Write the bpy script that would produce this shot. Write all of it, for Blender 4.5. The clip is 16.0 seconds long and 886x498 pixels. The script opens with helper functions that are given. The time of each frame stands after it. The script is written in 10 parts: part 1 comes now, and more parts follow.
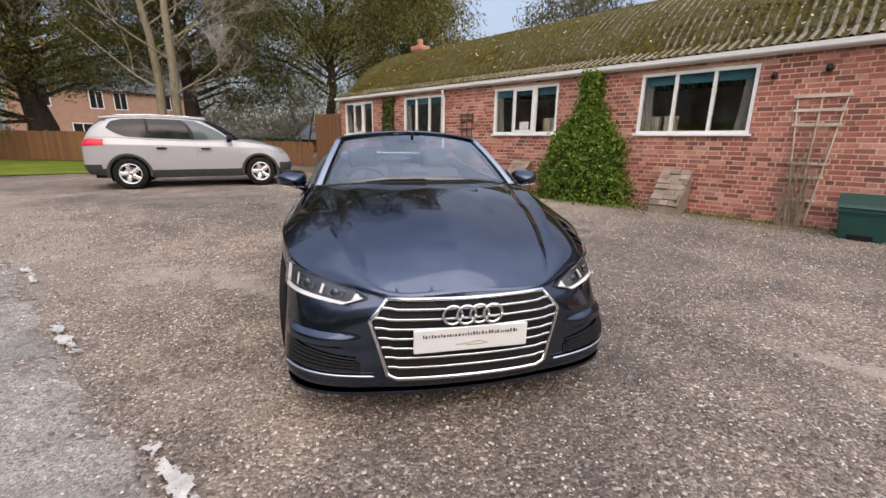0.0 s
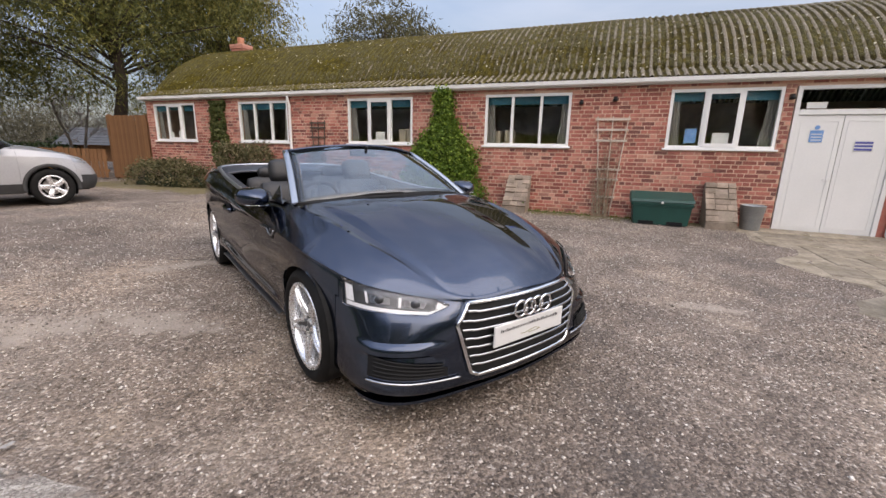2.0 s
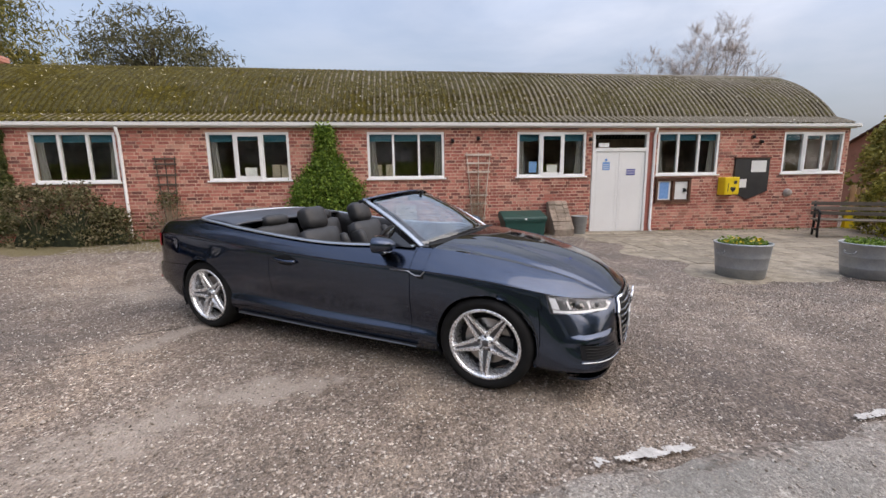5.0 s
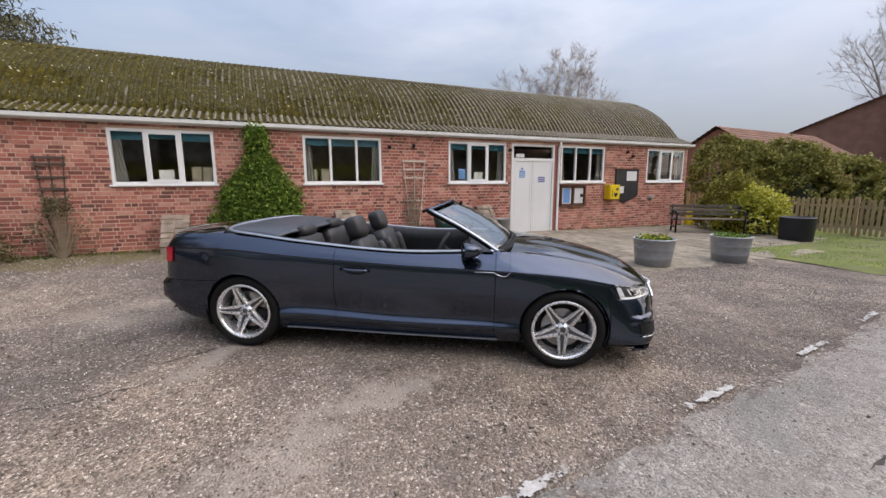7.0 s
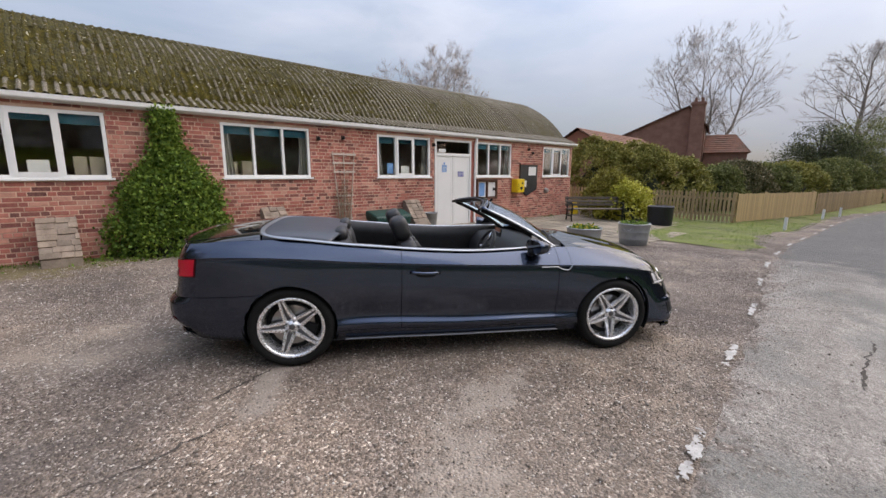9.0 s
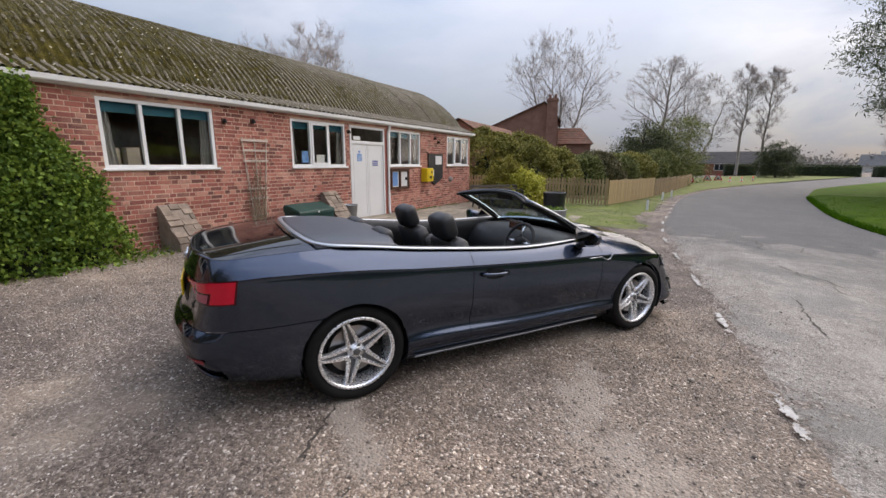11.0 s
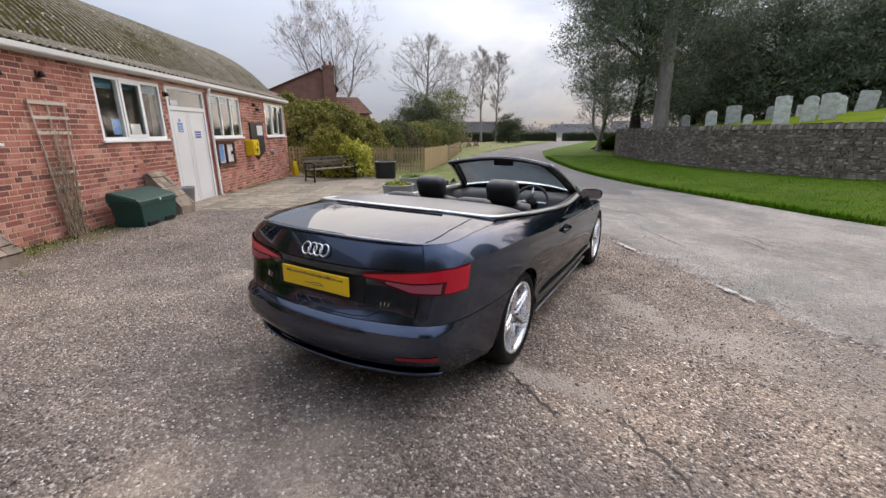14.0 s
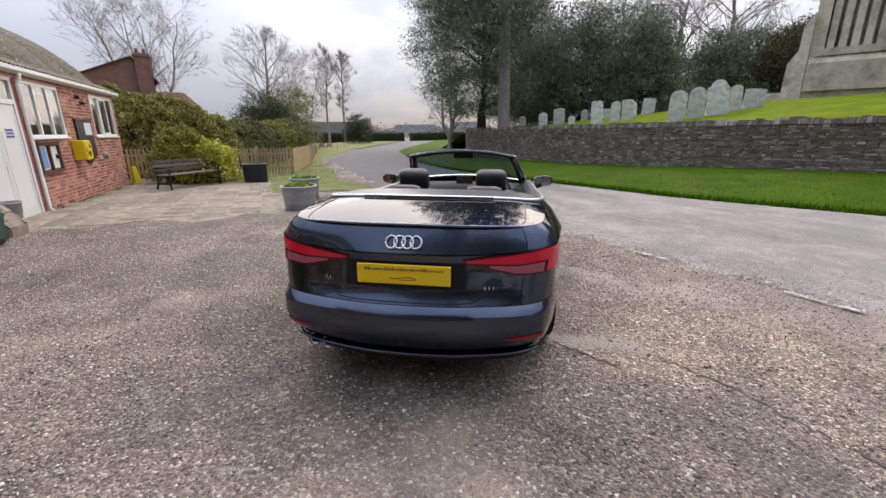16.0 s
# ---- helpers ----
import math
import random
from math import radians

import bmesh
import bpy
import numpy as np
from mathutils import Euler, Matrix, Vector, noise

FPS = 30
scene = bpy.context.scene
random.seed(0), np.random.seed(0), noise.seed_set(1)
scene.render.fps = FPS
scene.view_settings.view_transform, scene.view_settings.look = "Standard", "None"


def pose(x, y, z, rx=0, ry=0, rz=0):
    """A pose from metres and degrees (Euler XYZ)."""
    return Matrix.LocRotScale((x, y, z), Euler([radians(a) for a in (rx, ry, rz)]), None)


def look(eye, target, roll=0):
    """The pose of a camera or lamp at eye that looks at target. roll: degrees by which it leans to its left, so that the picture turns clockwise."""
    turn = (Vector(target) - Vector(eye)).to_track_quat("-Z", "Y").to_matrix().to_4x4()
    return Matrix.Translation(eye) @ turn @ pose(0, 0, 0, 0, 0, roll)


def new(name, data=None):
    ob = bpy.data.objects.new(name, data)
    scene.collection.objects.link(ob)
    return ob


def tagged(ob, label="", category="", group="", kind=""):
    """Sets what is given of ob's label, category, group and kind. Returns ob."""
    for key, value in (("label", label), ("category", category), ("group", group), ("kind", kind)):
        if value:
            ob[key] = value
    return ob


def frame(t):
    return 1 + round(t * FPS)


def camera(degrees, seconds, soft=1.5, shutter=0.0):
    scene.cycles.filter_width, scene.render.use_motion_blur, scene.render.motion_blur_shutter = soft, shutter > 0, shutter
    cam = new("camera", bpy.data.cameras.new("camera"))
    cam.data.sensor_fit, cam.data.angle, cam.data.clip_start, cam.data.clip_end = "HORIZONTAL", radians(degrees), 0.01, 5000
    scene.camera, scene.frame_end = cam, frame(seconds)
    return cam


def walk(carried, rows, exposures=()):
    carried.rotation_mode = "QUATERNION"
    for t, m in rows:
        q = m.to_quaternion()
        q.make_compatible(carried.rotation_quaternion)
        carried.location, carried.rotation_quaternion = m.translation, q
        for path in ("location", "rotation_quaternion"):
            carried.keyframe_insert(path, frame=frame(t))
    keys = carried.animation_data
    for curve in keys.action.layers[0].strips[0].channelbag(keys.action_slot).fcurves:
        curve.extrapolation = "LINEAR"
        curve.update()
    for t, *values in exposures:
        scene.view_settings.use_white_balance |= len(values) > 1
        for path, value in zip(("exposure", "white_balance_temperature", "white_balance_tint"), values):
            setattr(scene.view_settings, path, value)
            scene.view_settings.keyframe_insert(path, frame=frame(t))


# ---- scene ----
cam = camera(93.9, 16.0)
PATH = [
    (0, (0.251, 0.348, 1.301), (-1.133, 1.701, 0.802), 1.0),
    (0.5, (0.141, 0.195, 1.298), (-1.126, 1.664, 0.811), 1.0),
    (1, (-0.033, -0.074, 1.312), (-1.136, 1.525, 0.835), 1.1),
    (1.5, (-0.273, -0.245, 1.304), (-1.173, 1.478, 0.835), 1.3),
    (2, (-0.56, -0.424, 1.334), (-1.25, 1.398, 0.882), 1.3),
    (2.5, (-0.847, -0.706, 1.367), (-1.341, 1.184, 0.942), 1.4),
    (3, (-1.161, -0.869, 1.361), (-1.491, 1.064, 0.971), 1.1),
    (3.5, (-1.501, -0.977, 1.403), (-1.693, 0.981, 1.046), 0.6),
    (4, (-1.871, -1.164, 1.434), (-1.927, 0.807, 1.102), -0.0),
    (4.2, (-2.007, -1.209, 1.439), (-2.009, 0.764, 1.111), -0.3),
    (6.3, (-3.653, -1.289, 1.52), (-3.029, 0.583, 1.196), -0.5),
    (6.5, (-3.796, -1.26, 1.52), (-3.12, 0.595, 1.2), -0.5),
    (7, (-4.224, -1.18, 1.565), (-3.413, 0.619, 1.242), -0.2),
    (7.5, (-4.581, -0.985, 1.554), (-3.635, 0.747, 1.229), 0.1),
    (8, (-4.914, -0.775, 1.588), (-3.835, 0.877, 1.26), 0.2),
    (8.5, (-5.303, -0.565, 1.624), (-4.096, 0.994, 1.289), 0.2),
    (8.7, (-5.424, -0.462, 1.624), (-4.168, 1.056, 1.278), 0.2),
    (10.8, (-6.221, 0.941, 1.642), (-4.549, 1.963, 1.24), 0.3),
    (11, (-6.284, 1.077, 1.646), (-4.579, 2.039, 1.235), 0.3),
    (11.5, (-6.547, 1.419, 1.669), (-4.771, 2.232, 1.237), 0.3),
    (12, (-6.676, 1.782, 1.652), (-4.843, 2.434, 1.189), 0.2),
    (12.5, (-6.729, 2.209, 1.661), (-4.85, 2.693, 1.173), 0.2),
    (13, (-6.862, 2.602, 1.662), (-4.953, 2.909, 1.153), 0.1),
    (13.5, (-6.94, 2.978, 1.642), (-5.015, 3.102, 1.113), -0.1),
    (14, (-6.953, 3.363, 1.643), (-5.029, 3.304, 1.099), -0.2),
    (14.5, (-7.046, 3.766, 1.628), (-5.14, 3.528, 1.071), -0.4),
    (15, (-7.019, 4.094, 1.6), (-5.143, 3.68, 1.044), -0.6),
    (15.5, (-6.879, 4.357, 1.597), (-5.046, 3.774, 1.047), -0.7),
    (16, (-6.745, 4.614, 1.578), (-4.966, 3.879, 1.033), -0.4),
]
# the clip's camera darkens and cools a little in the middle of the walk
walk(cam, [(t, look(eye, target, roll)) for t, eye, target, roll in PATH],
     [(0.0, 0.50, 7240, 16.8), (3.5, 0.46, 7080, 16), (7.5, 0.34, 6980, 15), (11.0, 0.30, 6980, 15), (13.5, 0.42, 6980, 14.6), (16.0, 0.57, 7030, 15.5)])

# ---------------------------------------------------------------- sky and light
SUN_AZ, SUN_EL = radians(122), radians(36)
world = bpy.data.worlds.new("overcast_sky")
scene.world = world
world.use_nodes = True
_n, _l = world.node_tree.nodes, world.node_tree.links
_n.clear()
_out = _n.new("ShaderNodeOutputWorld")
_bg = _n.new("ShaderNodeBackground")
_sky = _n.new("ShaderNodeTexSky")
_sky.sky_type = "NISHITA"
_sky.sun_disc = False
_sky.sun_elevation, _sky.sun_rotation = SUN_EL, SUN_AZ
_sky.dust_density, _sky.air_density = 2.0, 1.0
_tc = _n.new("ShaderNodeTexCoord")
_map = _n.new("ShaderNodeMapping")
_map.inputs["Scale"].default_value = (1.0, 1.0, 3.2)
_cl = _n.new("ShaderNodeTexNoise")
_cl.inputs["Scale"].default_value, _cl.inputs["Detail"].default_value = 2.1, 7.0
_cl.inputs["Roughness"].default_value, _cl.inputs["Distortion"].default_value = 0.55, 0.4
_rp = _n.new("ShaderNodeValToRGB")
_rp.color_ramp.elements[0].position, _rp.color_ramp.elements[0].color = 0.34, (0.45, 0.45, 0.45, 1)
_rp.color_ramp.elements[1].position, _rp.color_ramp.elements[1].color = 0.62, (0.97, 0.97, 0.97, 1)
_tone = _n.new("ShaderNodeTexNoise")
_tone.inputs["Scale"].default_value, _tone.inputs["Detail"].default_value = 3.4, 6.0
_cc = _n.new("ShaderNodeMix")
_cc.data_type = "RGBA"
_cc.inputs["A"].default_value, _cc.inputs["B"].default_value = (3.6, 4.5, 6.1, 1), (5.5, 5.9, 6.6, 1)
_mx = _n.new("ShaderNodeMix")
_mx.data_type = "RGBA"
_l.new(_tc.outputs["Generated"], _map.inputs["Vector"])
_l.new(_map.outputs["Vector"], _cl.inputs["Vector"])
_l.new(_map.outputs["Vector"], _tone.inputs["Vector"])
_l.new(_cl.outputs["Fac"], _rp.inputs["Fac"])
_l.new(_tone.outputs["Fac"], _cc.inputs["Factor"])
_dir = _n.new("ShaderNodeVectorMath")      # the cloud thins out away from the sun
_dir.operation = "DOT_PRODUCT"
_dir.inputs[1].default_value = (-math.sin(SUN_AZ), -math.cos(SUN_AZ), 0.0)
_thin = _n.new("ShaderNodeMapRange")
_thin.interpolation_type = "SMOOTHSTEP"
_thin.inputs["From Min"].default_value, _thin.inputs["From Max"].default_value = -0.45, 0.75
_thin.inputs["To Min"].default_value, _thin.inputs["To Max"].default_value = 1.0, 0.42
_fac = _n.new("ShaderNodeMath")
_fac.operation = "MULTIPLY"
_l.new(_tc.outputs["Generated"], _dir.inputs[0])
_l.new(_dir.outputs["Value"], _thin.inputs["Value"])
_l.new(_rp.outputs["Color"], _fac.inputs[0])
_l.new(_thin.outputs["Result"], _fac.inputs[1])
_l.new(_fac.outputs[0], _mx.inputs["Factor"])
_l.new(_sky.outputs["Color"], _mx.inputs["A"])
_l.new(_cc.outputs["Result"], _mx.inputs["B"])
_sep = _n.new("ShaderNodeSeparateXYZ")
_l.new(_tc.outputs["Generated"], _sep.inputs[0])
_up = _n.new("ShaderNodeMath")          # an overcast sky is brightest overhead
_up.operation, _up.use_clamp = "MULTIPLY_ADD", False
_up.inputs[1].default_value, _up.inputs[2].default_value = 5.3, 1.0
_pos = _n.new("ShaderNodeMath")
_pos.operation = "MAXIMUM"
_pos.inputs[1].default_value = 0.0
_l.new(_sep.outputs["Z"], _pos.inputs[0])
_l.new(_pos.outputs[0], _up.inputs[0])
_mul = _n.new("ShaderNodeMix")
_mul.data_type, _mul.blend_type = "RGBA", "MULTIPLY"
_mul.inputs["Factor"].default_value = 1.0
_l.new(_mx.outputs["Result"], _mul.inputs["A"])
_l.new(_up.outputs[0], _mul.inputs["B"])
_l.new(_mul.outputs["Result"], _bg.inputs["Color"])
_bg.inputs["Strength"].default_value = 0.051
_l.new(_bg.outputs["Background"], _out.inputs["Surface"])

sun = new("sun", bpy.data.lights.new("sun", "SUN"))
sun.data.energy, sun.data.angle, sun.data.color = 2.0, radians(95), (1.0, 0.92, 0.81)
sun.matrix_world = look((0, 0, 30), (-30 * math.sin(SUN_AZ) * math.cos(SUN_EL), -30 * math.cos(SUN_AZ) * math.cos(SUN_EL), 30 - 30 * math.sin(SUN_EL)))


# ---------------------------------------------------------------- material tools
def nodes_of(name):
    m = bpy.data.materials.new(name)
    m.use_nodes = True
    t = m.node_tree
    return m, t, t.nodes["Principled BSDF"]


def tex(t, kind, scale, detail=4.0, rough=0.55, coord="Object", stretch=None):
    n = t.nodes.new("ShaderNodeTex" + kind)
    n.inputs["Scale"].default_value = scale
    if kind == "Noise":
        n.inputs["Detail"].default_value, n.inputs["Roughness"].default_value = detail, rough
    c = t.nodes.new("ShaderNodeTexCoord")
    if stretch:
        mp = t.nodes.new("ShaderNodeMapping")
        mp.inputs["Scale"].default_value = stretch
        t.links.new(c.outputs[coord], mp.inputs["Vector"])
        t.links.new(mp.outputs["Vector"], n.inputs["Vector"])
    else:
        t.links.new(c.outputs[coord], n.inputs["Vector"])
    return n


def ramp(t, fac, *stops):
    r = t.nodes.new("ShaderNodeValToRGB")
    e = r.color_ramp.elements
    while len(e) < len(stops):
        e.new(0.5)
    for el, (p, c) in zip(e, stops):
        el.position = p
        el.color = (*c, 1) if len(c) == 3 else c
    t.links.new(fac, r.inputs["Fac"])
    return r.outputs["Color"]


def mix(t, fac, a, b, blend="MIX"):
    m = t.nodes.new("ShaderNodeMix")
    m.data_type, m.blend_type = "RGBA", blend
    for key, v in (("Factor", fac), ("A", a), ("B", b)):
        if hasattr(v, "is_output"):
            t.links.new(v, m.inputs[key])
        elif key == "Factor":
            m.inputs[key].default_value = v
        else:
            m.inputs[key].default_value = (*v, 1)
    return m.outputs["Result"]


def math_node(t, op, a, b=0.0, clamp=False):
    m = t.nodes.new("ShaderNodeMath")
    m.operation, m.use_clamp = op, clamp
    for i, v in enumerate((a, b)):
        if hasattr(v, "is_output"):
            t.links.new(v, m.inputs[i])
        else:
            m.inputs[i].default_value = v
    return m.outputs[0]


def bump(t, p, height, strength=0.3, dist=0.01):
    b = t.nodes.new("ShaderNodeBump")
    b.inputs["Strength"].default_value, b.inputs["Distance"].default_value = strength, dist
    t.links.new(height, b.inputs["Height"])
    t.links.new(b.outputs["Normal"], p.inputs["Normal"])


def surface(name, dark, light, rough=0.7, scale=6.0, fine=60.0, strength=0.25, dist=0.004, metal=0.0, vary=0.0, coat=0.0, stretch=None, dirt=None):
    """A painted or natural surface: two tones in broad and fine grain, roughness that varies, fine relief."""
    m, t, p = nodes_of(name)
    big = tex(t, "Noise", scale, 5.0, 0.6, stretch=stretch)
    small = tex(t, "Noise", fine, 4.0, 0.6, stretch=stretch)
    f = math_node(t, "ADD", math_node(t, "MULTIPLY", big.outputs["Fac"], 0.65), math_node(t, "MULTIPLY", small.outputs["Fac"], 0.35))
    col = ramp(t, f, (0.32, dark), (0.68, light))
    if vary:
        info = t.nodes.new("ShaderNodeObjectInfo")
        k = math_node(t, "ADD", math_node(t, "MULTIPLY", info.outputs["Random"], vary), 1.0 - vary / 2)
        g = t.nodes.new("ShaderNodeCombineColor")
        for i in range(3):
            t.links.new(k, g.inputs[i])
        col = mix(t, 1.0, col, g.outputs[0], "MULTIPLY")
    if dirt:
        dn = tex(t, "Noise", scale * 0.45, 6.0, 0.7)
        col = mix(t, ramp(t, dn.outputs["Fac"], (0.5, (0, 0, 0)), (0.72, (0.8, 0.8, 0.8))), col, dirt)
    t.links.new(col, p.inputs["Base Color"])
    p.inputs["Metallic"].default_value = metal
    p.inputs["Coat Weight"].default_value = coat
    t.links.new(ramp(t, small.outputs["Fac"], (0.2, (rough * 0.85,) * 3), (0.8, (min(1, rough * 1.12),) * 3)), p.inputs["Roughness"])
    if strength:
        bump(t, p, f, strength, dist)
    return m


def plain(name, col, rough=0.5, metal=0.0, coat=0.0):
    m, t, p = nodes_of(name)
    p.inputs["Base Color"].default_value = (*col, 1)
    p.inputs["Roughness"].default_value, p.inputs["Metallic"].default_value, p.inputs["Coat Weight"].default_value = rough, metal, coat
    return m


# ---------------------------------------------------------------- mesh tools
def finish(ob, bm, material, smooth=False):
    bm.normal_update()
    for f in bm.faces:
        f.smooth = smooth
    me = bpy.data.meshes.new(ob if isinstance(ob, str) else ob.name)
    bm.to_mesh(me)
    bm.free()
    for m in material if isinstance(material, (list, tuple)) else [material]:
        me.materials.append(m)
    return me


def part(name, bm, material, parent=None, label="", smooth=False, at=None):
    """One bmesh as one mesh object, under a thing or a part."""
    ob = new(name, finish(name, bm, material, smooth))
    if at is not None:
        ob.matrix_basis = at
    if parent is not None:
        ob.parent = parent
    if label:
        ob["label"] = label
    return ob


def thing(name, label, category, at=None, group="", kind=""):
    ob = new(name)
    ob.empty_display_size = 0.2
    if at is not None:
        ob.matrix_basis = at
    return tagged(ob, label, category, group, kind)


def box(bm, x0, x1, y0, y1, z0, z1, bev=0.0, m=None):
    vs = [bm.verts.new((x, y, z)) for x in (x0, x1) for y in (y0, y1) for z in (z0, z1)]
    q = [(0, 1, 3, 2), (4, 6, 7, 5), (0, 4, 5, 1), (2, 3, 7, 6), (0, 2, 6, 4), (1, 5, 7, 3)]
    fs = [bm.faces.new([vs[i] for i in f]) for f in q]
    if bev:
        es = {e for f in fs for e in f.edges}
        r = bmesh.ops.bevel(bm, geom=list(es), offset=bev, segments=1 if bev < 0.006 else 2, affect="EDGES", profile=0.6)
        vs = list({v for f in r["faces"] for v in f.verts} | {v for v in vs if v.is_valid})
    if m is not None:
        bmesh.ops.transform(bm, matrix=m, verts=[v for v in vs if v.is_valid])
    return vs


def boxes(*specs, bev=0.0):
    bm = bmesh.new()
    for s in specs:
        box(bm, *s, bev=bev)
    return bm


def lathe(bm, rings, seg=32, axis="z", cap=True, m=None):
    """Revolve (radius, height) rings."""
    rows = []
    for r, h in rings:
        row = []
        for i in range(seg):
            a = 2 * math.pi * i / seg
            c, s = r * math.cos(a), r * math.sin(a)
            p = {"z": (c, s, h), "y": (c, h, s), "x": (h, c, s)}[axis]
            row.append(bm.verts.new(p))
        rows.append(row)
    for a, b in zip(rows, rows[1:]):
        for i in range(seg):
            j = (i + 1) % seg
            bm.faces.new((a[i], a[j], b[j], b[i]))
    if cap:
        for row in (rows[0], rows[-1]):
            if rings[rows.index(row)][0] > 1e-5:
                bm.faces.new(row)
    vs = [v for row in rows for v in row]
    if m is not None:
        bmesh.ops.transform(bm, matrix=m, verts=vs)
    return vs


def tube(bm, pts, radius, seg=8, taper=None):
    """A round bar along points; taper gives the radius at the end."""
    pts = [Vector(p) for p in pts]
    rows = []
    side = None
    for i, p in enumerate(pts):
        d = (pts[min(i + 1, len(pts) - 1)] - pts[max(i - 1, 0)]).normalized()
        side = d.orthogonal().normalized() if side is None else (side - d * side.dot(d)).normalized()
        up = d.cross(side)
        r = radius if taper is None else radius + (taper - radius) * i / max(1, len(pts) - 1)
        rows.append([bm.verts.new(p + (side * math.cos(2 * math.pi * k / seg) + up * math.sin(2 * math.pi * k / seg)) * r) for k in range(seg)])
    for a, b in zip(rows, rows[1:]):
        for k in range(seg):
            j = (k + 1) % seg
            bm.faces.new((a[k], a[j], b[j], b[k]))
    bm.faces.new(rows[0][::-1])
    bm.faces.new(rows[-1])
    return [v for r in rows for v in r]


def prism(bm, outline, y0, y1, m=None):
    """A flat outline of (x, z) given depth from y0 to y1."""
    a = [bm.verts.new((x, y0, z)) for x, z in outline]
    b = [bm.verts.new((x, y1, z)) for x, z in outline]
    n = len(a)
    bm.faces.new(a)
    bm.faces.new(b[::-1])
    for i in range(n):
        j = (i + 1) % n
        bm.faces.new((a[j], a[i], b[i], b[j]))
    if m is not None:
        bmesh.ops.transform(bm, matrix=m, verts=a + b)
    return a + b


def lerp_curve(pts, x):
    """Smooth curve through (x, y) pairs."""
    xs = [p[0] for p in pts]
    if x <= xs[0]:
        return pts[0][1] + (x - xs[0]) * (pts[1][1] - pts[0][1]) / (xs[1] - xs[0])
    if x >= xs[-1]:
        return pts[-1][1] + (x - xs[-1]) * (pts[-1][1] - pts[-2][1]) / (xs[-1] - xs[-2])
    for i in range(len(pts) - 1):
        if xs[i] <= x <= xs[i + 1]:
            h = xs[i + 1] - xs[i]
            s = (x - xs[i]) / h

            def slope(k):
                a, b = max(0, k - 1), min(len(pts) - 1, k + 1)
                return (pts[b][1] - pts[a][1]) / (xs[b] - xs[a])
            m0, m1 = slope(i) * h, slope(i + 1) * h
            return (2 * s**3 - 3 * s**2 + 1) * pts[i][1] + (s**3 - 2 * s**2 + s) * m0 + (3 * s**2 - 2 * s**3) * pts[i + 1][1] + (s**3 - s**2) * m1


def gz(x, y):
    """Height of the forecourt, which falls gently to the right and the road."""
    return 0.0141 * 20 * math.tanh((y - x) / 20)


# edges of the road, by x
NEAR = [(-60, -7.5), (-30, -3.6), (-15, -1.5), (-6.6, -0.06), (-4.8, 0.22), (-3.1, 0.36), (-1.3, 0.6), (0.4, 0.78), (4.1, 1.28), (7.45, 1.43), (10.3, 1.35), (14.85, 1.25), (20, 0.9), (27.7, -0.4), (35, -2.6), (45, -6.4), (60, -13.0), (90, -27.0)]
FAR = [(-60, -16), (-30, -12.0), (-15, -9.2), (-6, -7.2), (-2.7, -6.1), (-1, -5.4), (0.9, -4.75), (2.5, -4.5), (4.5, -4.15), (7, -3.75), (9.6, -3.6), (13.2, -3.75), (18, -4.35), (24.4, -5.3), (30, -6.5), (37, -8.4), (45, -12.0), (60, -19.5), (90, -34)]
WALL = [(-60, -15.5), (-30, -13.2), (-12, -12.2), (0, -11.5), (14, -11.3), (24, -11.5), (28, -12.3), (31, -14.5)]

# height of the wall's foot, by x
FOOT = [(-60, 0.6), (-12, 0.48), (-0.6, 0.32), (4.6, 0.12), (8.7, -0.12), (14.6, -0.28), (20, -0.30), (28, -0.25), (60, -0.3)]


def verge_z(x, y):
    """Height of the bank between the road and the churchyard wall."""
    f, w = lerp_curve(FAR, x), lerp_curve(WALL, x)
    s = min(1.0, max(0.0, (f - y) / max(0.5, f - w)))
    return gz(x, f) + 0.03 + (lerp_curve(FOOT, x) - 0.07 - gz(x, f)) * (s ** 1.1) + 0.10 * min(1, s * 9)

